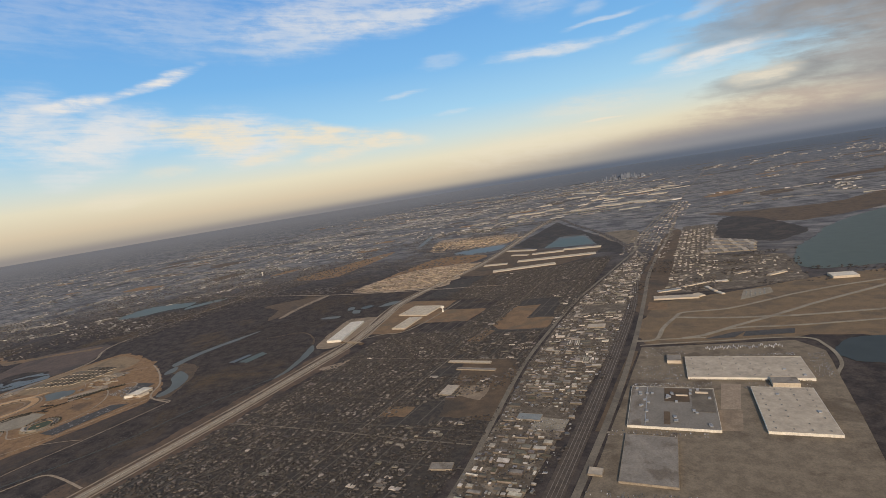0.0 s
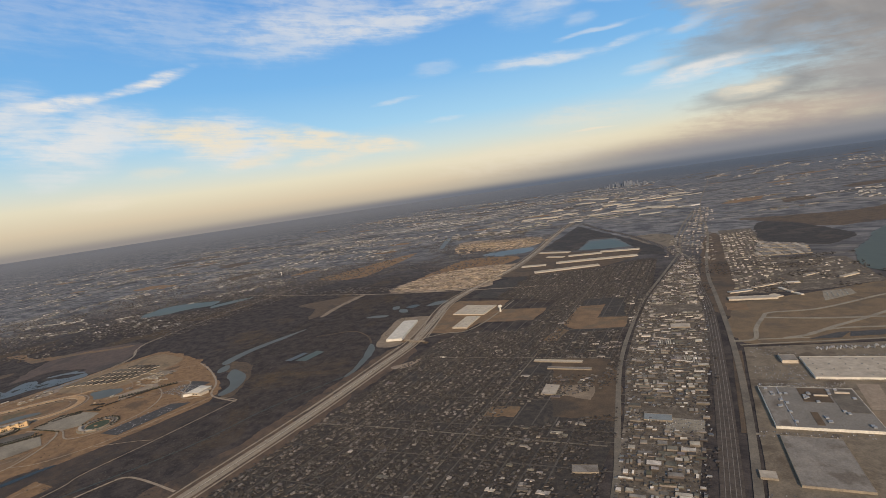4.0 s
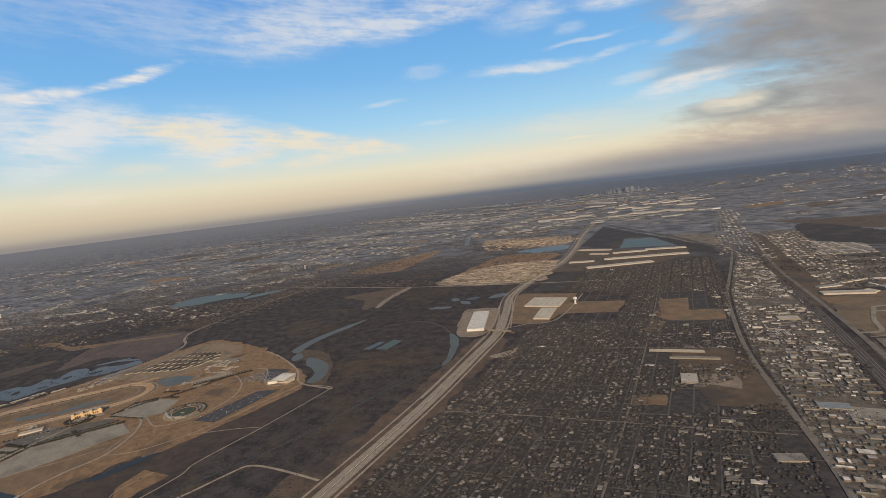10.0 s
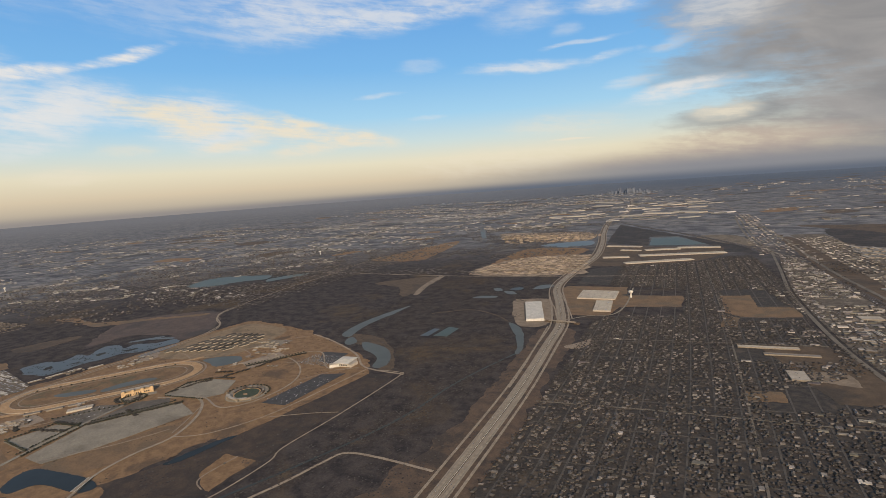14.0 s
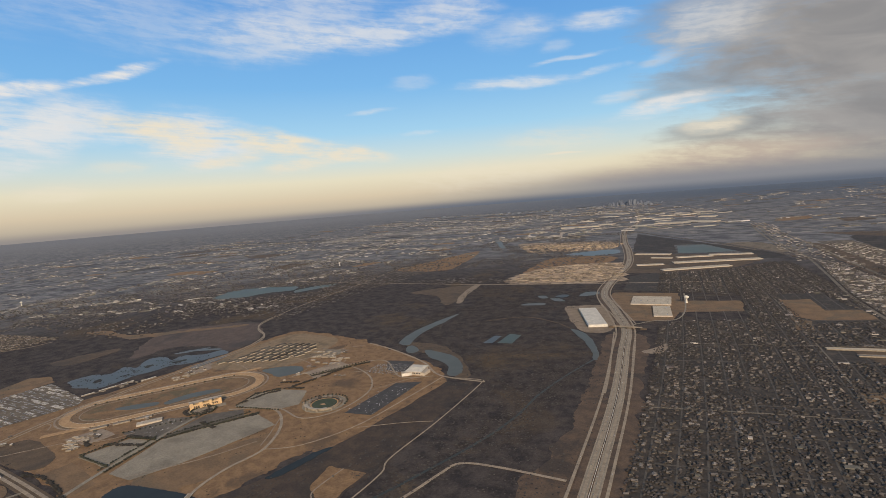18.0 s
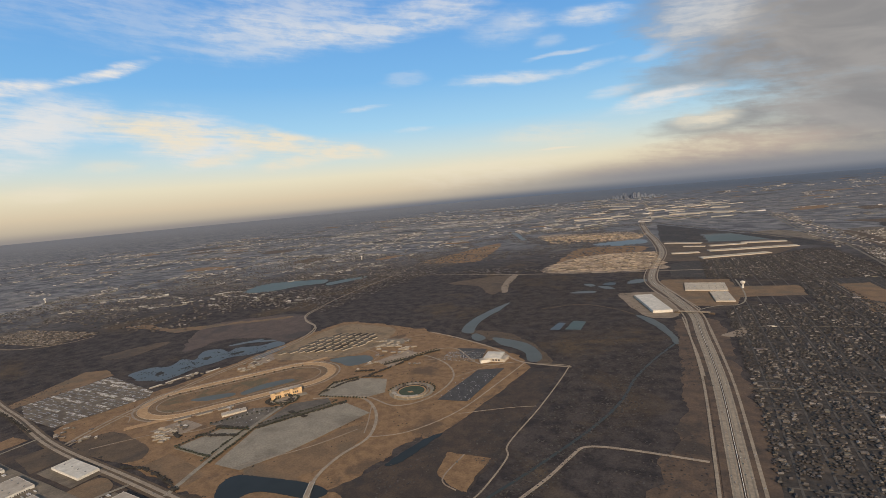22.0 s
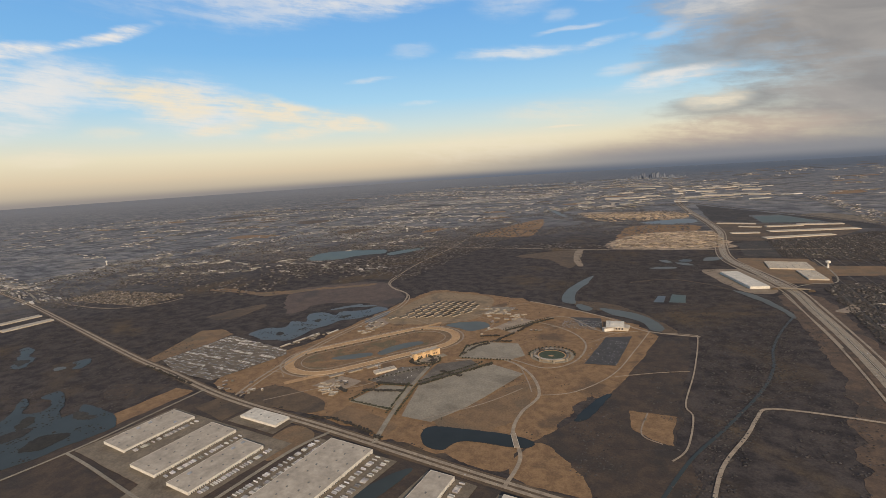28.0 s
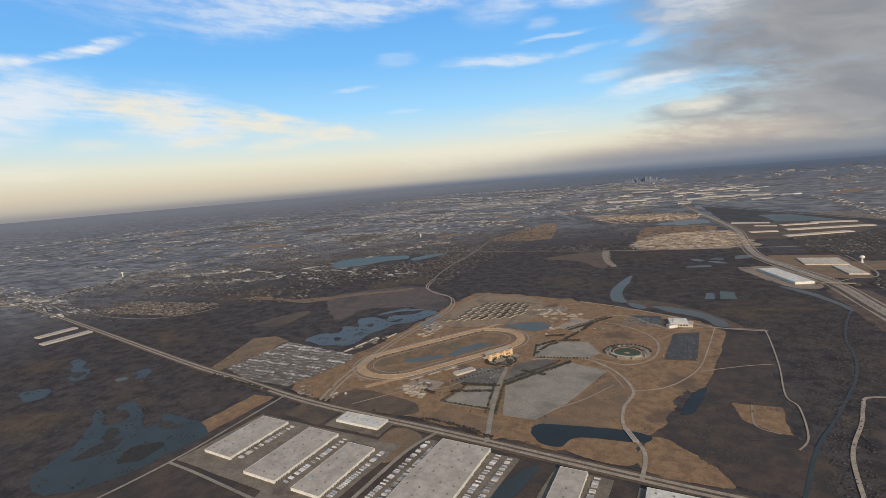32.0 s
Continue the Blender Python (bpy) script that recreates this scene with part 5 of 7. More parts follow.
FREIGHT_SHEDS = [
    ([(-219.9, 569.1), (-180.2, 556.6)], 7),
    ([(-200.5, 532.8), (-179.1, 524.9)], 5),
    ([(-174.4, 525.1), (-141.3, 530.0)], 8),
    ([(-142.7, 533.3), (-103.4, 531.9)], 8),
    ([(-176.9, 485.8), (-102.2, 496.5)], 9),
    ([(-212.5, 482.0), (-187.5, 483.9)], 7),
    ([(-187.0, 443.8), (-132.0, 461.0)], 9),
]
for (a, b), wide in FREIGHT_SHEDS:
    long_shed("freight_shed", "long white freight shed beside the railway", a, b, wide, 0.7, CREAM_ROOF, BEIGE, "freight shed")
FAR_WAREHOUSES = [
    [(-263.8, 1021.5), (-224.7, 1035.4)],
    [(-222.3, 1060.4), (-165.8, 1034.8)],
    [(-163.5, 1048.3), (-108.1, 1001.5)],
    [(-284.6, 1253.4), (-247.1, 1266.7)],
    [(-237.4, 1206.3), (-198.3, 1192.6)],
    [(-135.4, 1170.4), (-100.5, 1155.6)],
    [(-185.0, 1287.4), (-152.2, 1306.2)],
    [(-228.0, 1312.7), (-193.0, 1318.3)],
    [(-431.8, 1304.1), (-403.2, 1314.0)],
    [(-353.0, 1148.1), (-322.0, 1132.2)],
    [(-436.3, 1104.1), (-352.7, 1113.8)],
    [(-440.6, 1679.9), (-352.3, 1564.9)],
    [(-141.0, 1378.7), (-108.5, 1352.2)],
    [(-408.5, 1478.7), (-357.6, 1455.6)],
]
for a, b in FAR_WAREHOUSES:
    long_shed("warehouse", "long pale warehouse beyond the railway junction", a, b, 26.0, 1.4, CREAM_ROOF, BEIGE, "warehouse")
long_shed("stable", "long low stable with a white metal roof", (-429.0, 94.8), (-426.3, 111.3), 1.3, 0.45, ROOF_WHITE)
long_shed("stable", "long low stable with a white metal roof", (-421.2, 111.8), (-420.1, 119.4), 1.3, 0.45, ROOF_WHITE)
long_shed("stable", "long low stable with a white metal roof", (-429.9, 87.2), (-428.6, 93.0), 1.3, 0.45, ROOF_WHITE)
long_shed("pavilion", "large flat pavilion with a pale roof beside the track", (-364.4, 74.6), (-359.2, 82.2), 3.4, 0.7, ROOF_GREY, BEIGE, "pavilion", True)
patch("pad", "levelled tan lot between hedges", [(-341.9, 146.8), (-335.3, 166.2), (-327.5, 162.6), (-329.1, 139.5)], 0.13, PALE_DIRT, smooth=False, ragged=0.4, category="pad")
club_rng = random.Random(19)
for ring, many, text in (([(-378.6, 58.4), (-368.3, 62.1), (-362.8, 51.8), (-370.4, 50.1)], 26, "small service building with a pale roof"), ([(-363.3, 184.4), (-333.5, 172.3), (-331.7, 159.5), (-352.8, 161.1)], 44, "low stable office behind the barns"), ([(-407.5, 121.0), (-403.1, 137.2), (-399.2, 129.6), (-403.0, 116.3)], 18, "small outbuilding beside the lane"), ([(-348.2, 145.2), (-341.1, 147.0), (-338.2, 135.3), (-343.3, 131.3)], 7, "white clubhouse building by the pond")):
    for k in range(many):
        u, v = club_rng.random(), club_rng.random()
        p = Vector(ring[0]).lerp(Vector(ring[1]), u).lerp(Vector(ring[3]).lerp(Vector(ring[2]), u), v)
        roof = club_rng.choice((ROOF_WHITE, ROOF_GREY, ROOF_DARK, CREAM_ROOF))
        sx, sy = club_rng.uniform(0.9, 2.8), club_rng.uniform(0.6, 1.5)
        hall("outbuilding", text, p.x - sx / 2, p.x + sx / 2, p.y - sy / 2, p.y + sy / 2, club_rng.uniform(0.3, 0.6), roof, DULL_WALL, radians(club_rng.choice((22, 22, 57)) + club_rng.uniform(-6, 6)), False, category="outbuilding")


def ballpark():
    bx, by = -303.8, 115.8
    base = tagged(root("ballpark", bx, by, 0.05), "round ballpark with green field and white stands", "ballpark")
    seg = 40
    base.scale = (0.86, 0.86, 0.9)

    def band(name, r0, r1, z0, z1, a0, a1, m):
        verts, faces = [], []
        for i in range(seg + 1):
            a = radians(a0 + (a1 - a0) * i / seg)
            c, s = math.cos(a), math.sin(a)
            verts += [(r0 * c, r0 * s, z0), (r1 * c, r1 * s, z1), (r1 * c, r1 * s, 0), (r0 * c, r0 * s, 0)]
            if i:
                k = 4 * i
                faces += [(k - 4, k - 3, k + 1, k), (k - 3, k - 2, k + 2, k + 1), (k - 1, k - 4, k, k + 3)]
        part(name, shape(name, verts, faces), m, base)

    band("field", 0.05, 6.2, 0.14, 0.14, 0, 360, PITCH)
    band("infield_sand", 0.05, 2.0, 0.16, 0.16, 215, 325, TRACK)
    band("warning_track", 6.2, 6.9, 0.16, 0.16, 0, 360, TRACK)
    band("lower_stand", 7.0, 8.8, 0.3, 0.75, 200, 345, DULL_WALL)
    verts, faces = [], []
    for i in range(seg + 1):
        a = radians(222 + 96 * i / seg)
        c, s = math.cos(a), math.sin(a)
        verts += [(8.0 * c, 8.0 * s, 1.15), (9.8 * c, 9.8 * s, 1.3), (9.8 * c, 9.8 * s, 1.2), (8.0 * c, 8.0 * s, 1.05)]
        if i:
            k = 4 * i
            faces += [(k - 4 + q, k - 4 + (q + 1) % 4, k + (q + 1) % 4, k + q) for q in range(4)]
    part("stand_roof", shape("stand_roof", verts, faces), ROOF_GREY, base)
    band("side_stand", 7.0, 8.4, 0.2, 0.8, 345, 400, DULL_WALL)
    band("outfield_wall", 7.0, 7.25, 0.5, 0.5, 20, 200, SHADOWED)
    band("concourse", 9.0, 10.8, 0.1, 0.1, 0, 360, LOT)
    for k in range(9):
        a = radians(25 + 20 * k)
        part("pavilion", one_box("pavilion", 1.6, 1.0, 0.9, 8.2 * math.cos(a), 8.2 * math.sin(a), 0.1, a + 1.57), ROOF_DARK if k % 3 else HOUSE_WALL, base)
    for k in range(4):
        a = radians(210 + 40 * k)
        part("tower", one_box("tower", 0.8, 0.8, 1.5, 10.0 * math.cos(a), 10.0 * math.sin(a), 0), DULL_WALL, base)
    return base


ballpark()


def arena():
    base = tagged(root("arena", -285.5, 160.0, 0.05, radians(6)), "white angular arena with sloping roofs", "arena")
    base.scale = (0.72, 0.8, 0.95)
    part("hall", one_box("hall", 11.0, 12.0, 1.7), BEIGE, base)
    part("roof", one_box("roof", 11.4, 12.4, 0.22, 0, 0, 1.7), ROOF_WHITE, base)
    s = Soup()
    s.gable(0.5, 0.5, 1.92, 8.0, 8.5, 0.6)
    part("raised_roof", s.mesh("raised_roof"), ROOF_WHITE, base)
    part("entrance_wing", one_box("entrance_wing", 6.5, 3.2, 1.5, -4.5, -6.4, 0, 0.5), PANEL, base)
    part("entrance_roof", one_box("entrance_roof", 6.8, 3.5, 0.15, -4.5, -6.4, 1.5, 0.5), ROOF_GREY, base)
    part("side_wing", one_box("side_wing", 4.0, 7.0, 1.4, 6.6, -2.4, 0, -0.2), BEIGE, base)
    part("side_roof", one_box("side_roof", 4.2, 7.2, 0.15, 6.6, -2.4, 1.4, -0.2), ROOF_GREY, base)
    for k in range(6):
        part("window_band", one_box("window_band", 1.1, 0.05, 0.8, -4.6 + 1.8 * k, -6.04, 0.6), SHADOWED, base)


arena()


def water_tower(x, y, high, label):
    base = tagged(root("water_tower", x, y, 0.05), label, "water tower")
    bm = bmesh.new()
    bmesh.ops.create_cone(bm, cap_ends=True, segments=14, radius1=0.75, radius2=0.42, depth=high * 0.75, matrix=Matrix.Translation((0, 0, high * 0.375)))
    me = bpy.data.meshes.new("shaft")
    bm.to_mesh(me)
    part("shaft", me, PANEL, base)
    bm.clear()
    bmesh.ops.create_uvsphere(bm, u_segments=16, v_segments=9, radius=1.5, matrix=Matrix.Translation((0, 0, high * 0.84)) @ Matrix.Diagonal((1, 1, 0.72, 1)))
    me = bpy.data.meshes.new("tank")
    bm.to_mesh(me)
    bm.free()
    part("tank", me, PANEL, base)
    part("walkway", one_box("walkway", 2.2, 2.2, 0.08, 0, 0, high * 0.70), METAL, base)


water_tower(-171, 310, 4.6, "tall white water tower on a single shaft")
water_tower(-862, 250, 6.5, "white water tower beyond the suburb")
water_tower(-640, 560, 6.0, "pale water tower among far suburbs")

# overpass of the highway
bridge = tagged(root("overpass", -201.5, 246, 0.1, radians(-8)), "concrete road bridge over the highway", "bridge", kind="structure")
part("deck", one_box("deck", 16.0, 1.7, 0.16, 0, 0, 0.75), CONCRETE, bridge)
for x in (-8.6, 8.6):
    part("ramp", one_box("ramp", 3.4, 2.4, 0.8, x, 0, 0, 0, 0.7), BROWN, bridge)
for x in (-3.4, 0.0, 3.4):
    part("pier", one_box("pier", 0.3, 1.3, 0.74, x, 0), CONCRETE, bridge)
for y in (-0.85, 0.85):
    part("parapet", one_box("parapet", 16.0, 0.08, 0.14, 0, y, 0.91), CONCRETE, bridge)
bridge = tagged(root("pond_bridge", -293.5, 44.0, 0.1, radians(118)), "small concrete bridge over the pond", "bridge", kind="structure")
part("deck", one_box("deck", 8.0, 1.4, 0.12, 0, 0, 0.22), CONCRETE, bridge)
for y in (-0.7, 0.7):
    part("parapet", one_box("parapet", 8.0, 0.08, 0.16, 0, y, 0.3), PANEL, bridge)

# islets in the marshes
for ring in ([(-456, -14), (-460, -9), (-452, -10), (-449, -15)], [(-446, 1), (-441, 4), (-434, 2), (-440, -1)], [(-450, -18), (-446, -12), (-442, -18), (-446, -28)], [(-436, -16), (-430, -10), (-425, -16), (-431, -22)], [(-449.4, 102.3), (-450.7, 107.5), (-447.7, 106.6), (-446.4, 101.7)],
             [(-447.1, 130.1), (-447.6, 134.3), (-444.6, 132.6), (-443.7, 128.8)], [(-438.0, 141.7), (-434.4, 146.5), (-432.4, 143.3), (-435.2, 140.0)], [(-441.6, 112.3), (-442.7, 117.9), (-439.9, 114.4)], [(-545, 20), (-539, 24), (-535, 17)]):
    patch("islet", "dark wooded islet in the marsh", ring, 0.17, HEDGE, ragged=2.0, category="islet")

CAR_LOT = next(row[2] for row in YARDS if row[0] == "car_lot")

# ---------- town ----------
rng = random.Random(11)
TOWN = [(-185, 66), (-186, 250), (-176, 262), (-140, 268), (-138, 332), (-165, 345), (-214, 356), (-214, 420), (-190, 436), (-128, 442), (-100, 470), (-82, 470), (-77, 330), (-84, 250), (-78, 200), (-70, 140), (-66, -70), (-184, -70)]
BARE = [[(-116, 256), (-118, 332), (-94, 330), (-82, 260)], [(-120, 196), (-120, 216), (-84, 216), (-84, 196)], [(-113, 145), (-113, 163), (-74, 187), (-74, 160)],
        [(-76, 126), (-76, 137), (-62, 137), (-62, 126)]]


def clumpy(x, y, f=0.03, cut=0.0):
    return noise.noise(Vector((x * f, y * f, 2.0))) > cut


def open_town(x, y):
    return inside(x, y, TOWN) and not any(inside(x, y, b) for b in BARE)


HOUSE_KINDS = []
for k, (sx, sy, rise) in enumerate(((1.25, 0.85, 0.26), (1.5, 0.9, 0.28), (1.05, 0.75, 0.24), (1.7, 0.95, 0.26))):
    h = Soup()
    h.box(0, 0, 0, sx, sy, 0.3)
    r = Soup()
    r.gable(0, 0, 0.3, sx, sy, rise, 0, 0.06)
    wing = Soup()
    wing.gable(sx * 0.28, -sy * 0.5, 0.28, 0.55, 0.6, rise * 0.7, radians(90), 0.04)
    wall2 = one_box("porch_wall", 0.55, 0.6, 0.28, sx * 0.28, -sy * 0.5, 0)
    HOUSE_KINDS.append((h.mesh("wall"), r.mesh("roof"), wing.mesh("porch_roof"), wall2))


def house(x, y, turn, kind):
    base = tagged(root("house", x, y, 0.02, turn), "small one-storey house with a hipped shingle roof", "house", "houses of the town")
    wall, roof, porch, wall2 = HOUSE_KINDS[kind]
    part("wall", wall, HOUSE_WALL, base)
    part("roof", roof, HOUSE_ROOF, base)
    part("porch", porch, HOUSE_ROOF, base)
    part("porch_wall", wall2, HOUSE_WALL, base)


far_houses, made = Soup(), 0
for x in BLOCK_X:
    for side in (-1, 1):
        y = -66.0
        while y < 455:
            y += rng.choice((1.05, 1.25, 1.5, 1.9, 2.8)) * rng.uniform(0.9, 1.2)
            hx = x + side * rng.uniform(0.9, 3.6)
            if min(abs(y - b) for b in BLOCK_Y) < 0.9 or not open_town(hx, y) or rng.random() < 0.06 or clumpy(hx, y * 0.8, 0.09, 0.30):
                continue
            turn = rng.choice((0, 0, 90, 90)) + rng.uniform(-12, 12)
            if 88 < y < 172 and made < 300:
                house(hx, y, radians(turn), rng.randrange(4))
                made += 1
            else:
                sx, sy = rng.uniform(0.7, 1.5), rng.uniform(0.55, 0.95)
                far_houses.box(hx, y, 0.02, sx, sy, 0.3, radians(turn))
                far_houses.gable(hx, y, 0.32, sx, sy, rng.uniform(0.24, 0.36), radians(turn), 0.05)
            if rng.random() < 0.25:
                far_houses.box(hx + side * 1.4, y + rng.uniform(-0.6, 0.6), 0.02, 0.5, 0.5, 0.22, radians(turn))
tagged(part("houses", far_houses.mesh("houses"), MANY_ROOFS), "many small shingle-roofed houses of the town", "houses", kind="stuff")

# shops, halls and churches among the houses, mostly near the avenue
shops = Soup()
for _ in range(230):
    near = rng.random() < 0.6
    x, y = (rng.uniform(-103, -82), rng.uniform(110, 340)) if near else (rng.uniform(-182, -84), rng.uniform(60, 430))
    if open_town(x, y) and abs(min(BLOCK_X, key=lambda b: abs(x - b)) - x) > 0.9:
        shops.box(x, y, 0.05, rng.choice((1.2, 1.8, 2.6, 3.6)), rng.uniform(0.8, 1.7), rng.uniform(0.3, 0.5), radians(rng.uniform(-4, 4)))
tagged(part("town_blocks", shops.mesh("town_blocks"), MIXED_ROOF), "flat-roofed shops and halls among the houses", "buildings", kind="stuff")

# commercial strip between the avenue and the railway
SHED_KINDS = []
for k in range(5):
    SHED_KINDS.append((one_box("wall", 1.0, 1.0, 1.0), one_box("roof", 0.94, 0.94, 0.06, 0, 0, 1.0)))


def shed(x, y, sx, sy, high, turn, label, group, name="commercial_building"):
    base = tagged(root(name, x, y, 0.1, turn), label, "building", group)
    wall, roof = SHED_KINDS[rng.randrange(5)]
    w_ob = part("wall", wall, HOUSE_WALL, base)
    r_ob = part("roof", roof, SHED_ROOF, base)
    w_ob.scale = r_ob.scale = (sx, sy, high)


STRIP = [(-62, -60), (-64.5, 96), (-70, 157), (-77, 211), (-79, 268), (-78, 325), (-70, 405), (-62, 465), (-50, 420), (-46, 330), (-44.5, 230), (-43.5, -60)]
taken = [(-75, 130, 5, 4), (-57.5, 162.5, 6, 4), (-57, 262, 6, 5), (-59, 295, 11, 8), (-52, 156, 5, 5)]
count, y = 0, 84.0
strip_rest = Soup()
while y < 462:
    deep = rng.choice((0.8, 1.0, 1.3, 1.8, 2.6))
    x = -80.0 + rng.uniform(0, 2)
    while x < -43:
        wide = rng.choice((0.6, 0.8, 1.0, 1.4, 2.0, 2.8, 4.0))
        mx = x + wide / 2
        ok = inside(x - 0.2, y, STRIP) and inside(x + wide + 0.3, y + deep, STRIP) and rng.random() < 0.55
        if ok and not any(abs(mx - a) < (wide / 2 + c) and abs(y + deep / 2 - b) < (deep / 2 + d) for a, b, c, d in taken):
            high, my = rng.uniform(0.3, 0.6), y + deep / 2 + rng.uniform(-0.3, 0.3)
            if y < 300 and count < 300:
                shed(mx, my, wide, deep * rng.uniform(0.7, 1.0), high, radians(rng.uniform(-3, 3)), "low commercial building with a flat roof", "workshops along the railway")
                count += 1
            else:
                strip_rest.box(mx, my, 0.05, wide, deep * 0.9, high)
            taken.append((mx, my, wide / 2, deep / 2))
        x += wide + rng.choice((0.25, 0.4, 0.9, 1.4))
    y += deep + rng.choice((0.3, 0.5, 0.9, 1.5))
tagged(part("workshops", strip_rest.mesh("workshops"), MIXED_ROOF), "farther workshops along the railway", "buildings", kind="stuff")
for k in range(9):
    yy = 104 + 36 * k
    road("street", "cross street between the workshops", [(-78, yy + 1), (-44, yy - 1)], 0.5, 0.12, ASPHALT)
patch("car_park", "pale concrete lot behind the store", [(-57, 148), (-57, 159), (-46, 157), (-46, 149)], 0.14, LOT, smooth=False, category="car park")
tagged(patch("yard", "paved yards of the workshops", STRIP, 0.07, YARD_GROUND, smooth=False), category="yard")

yards = Soup()
for _ in range(2600):
    x, y = rng.uniform(-80, -43), rng.uniform(70, 465)
    if inside(x, y, STRIP) and not any(abs(x - a) < c + 0.3 and abs(y - b) < d + 0.3 for a, b, c, d in taken):
        if rng.random() < 0.7:
            yards.box(x, y, 0.1, 0.2, 0.46, 0.15, rng.choice((0, 1.57)))
        else:
            yards.box(x, y, 0.1, rng.uniform(0.3, 1.3), rng.uniform(0.3, 1.0), rng.uniform(0.2, 0.45), rng.choice((0, 1.57)))
tagged(part("yard_clutter", yards.mesh("yard_clutter"), CAR_PAINT), "parked cars and stacks in the workshop yards", "clutter", kind="stuff")

# rows of long storage sheds in the strip
for cx, cy in ((-54, 214), (-57.5, 214), (-50.5, 212), (-66, 236), (-62.5, 236), (-52, 378), (-56, 380), (-60, 384)):
    for k in range(3):
        shed(cx + 0.9 * k, cy, 0.55, 7.5, 0.3, radians(2), "long narrow storage shed with a white roof", "storage sheds", "storage_shed")

# buildings beyond the airfield, and along the main road
sheds = Soup()
for x0, x1, y0, y1, many, big in ((-28, 0, 324, 372, 90, 1.3), (0, 40, 336, 372, 46, 1.2), (-28, 1, 372, 570, 520, 1.6), (4, 40, 374, 398, 60, 1.2), (-74, -38, 470, 600, 200, 1.7), (-64, -36, 420, 470, 60, 1.2), (-60, -36, 600, 900, 180, 2.6)):
    for _ in range(many):
        x = x0 + 2.4 * big * round(rng.uniform(0, x1 - x0) / (2.4 * big))
        y = y0 + 2.8 * big * round(rng.uniform(0, y1 - y0) / (2.8 * big))
        sheds.box(x + rng.uniform(-0.6, 0.6), y + rng.uniform(-0.8, 0.8), 0.05, big * rng.choice((0.5, 0.8, 1.2, 1.9)), big * rng.uniform(0.4, 1.3), rng.uniform(0.25, 0.6), rng.uniform(-0.03, 0.03))
tagged(part("industrial_sheds", sheds.mesh("industrial_sheds"), MIXED_ROOF), "industrial sheds and yards in rough rows", "sheds", kind="stuff")
plane_rng = random.Random(17)
aeroplane = tagged(root("light_aircraft", 10.6, 296.0, 0.19, radians(20)), "small pale blue parked light aircraft", "aircraft", "aircraft on the apron")
part("fuselage", one_box("fuselage", 0.14, 0.85, 0.16, 0, 0, 0.03), ROOF_BLUE, aeroplane)
part("wing", one_box("wing", 1.05, 0.16, 0.03, 0, 0.12, 0.19), ROOF_BLUE, aeroplane)
part("tailplane", one_box("tailplane", 0.34, 0.1, 0.03, 0, -0.38, 0.19), ROOF_BLUE, aeroplane)
part("fin", one_box("fin", 0.03, 0.12, 0.16, 0, -0.38, 0.22), PANEL, aeroplane)
part("landing_gear", one_box("landing_gear", 0.3, 0.06, 0.03, 0, 0.1, 0.0), TYRE, aeroplane)
for i in range(5):
    for j in range(8):
        if (i or j) and plane_rng.random() < 0.8:
            copy_thing(aeroplane, pose(11.4 + 2.2 * i + 0.1 * j, 296.0 + 1.5 * j + 1.1 * i, 0.19, 0, 0, 20 + plane_rng.uniform(-8, 8)))

for a, b, wide, roof in (((-2.0, 335.6), (4.4, 336.2), 3.0, ROOF_WHITE), ((-7.1, 325.4), (-5.0, 320.0), 1.6, ROOF_WHITE), ((-4.4, 318.5), (-2.4, 313.5), 1.8, ROOF_GREY), ((-1.6, 311.5), (1.2, 306.0), 1.8, ROOF_WHITE), ((-20.0, 330.0), (-8.0, 337.0), 2.6, ROOF_DARK), ((-33.0, 322.0), (-21.0, 326.0), 4.0, ROOF_BLUE), ((-12.0, 307.5), (-9.4, 309.0), 7.0, CREAM_ROOF), ((26.0, 340.0), (35.0, 346.0), 3.0, ROOF_GREY), ((10.0, 352.0), (17.0, 356.0), 3.0, ROOF_DARK)):
    long_shed("airfield_shed", "low flat-roofed shed beside the airfield", a, b, wide, 0.6, roof, BEIGE, "shed")
shed(-262, 69, 0.5, 0.5, 0.45, 0.2, "small white tank on the well pad", "well heads", "tank_house")

# quarry heaps and diggings
heaps, pits = Soup(), Soup()
QUARRY = [(-318, 400), (-322, 450), (-298, 498), (-248, 510), (-226, 498), (-220, 420), (-226, 398)]
for _ in range(1500):
    x, y = rng.uniform(-324, -218), rng.uniform(398, 512)
    if inside(x, y, QUARRY):
        if rng.random() < 0.3:
            heaps.crown(x, y, 0.0, rng.uniform(0.8, 2.2), rng.uniform(0.3, 0.9), rng)
        elif rng.random() < 0.85:
            heaps.box(x, y, 0.0, rng.uniform(1.5, 8.0), rng.uniform(0.6, 1.8), rng.uniform(0.15, 0.45), rng.uniform(-0.15, 0.15), 0.8)
        else:
            pits.box(x, y, 0.0, rng.uniform(2.0, 9.0), rng.uniform(0.8, 2.2), rng.uniform(0.1, 0.2), rng.uniform(-0.15, 0.15))
PLOTS = [(-370, 640), (-392, 690), (-408, 744), (-324, 736), (-248, 706), (-248, 654), (-304, 640)]
for _ in range(900):
    x, y = rng.uniform(-406, -236), rng.uniform(640, 770)
    if inside(x, y, PLOTS):
        heaps.box(x, y, 0.0, rng.uniform(1.0, 6.0), rng.uniform(1.0, 3.0), rng.uniform(0.4, 0.9), rng.uniform(-0.3, 0.3))
HEAP = surface("spoil_heaps", (0.29, 0.222, 0.152), (0.20, 0.154, 0.108), 3.0, spread="island", vary=0.6)
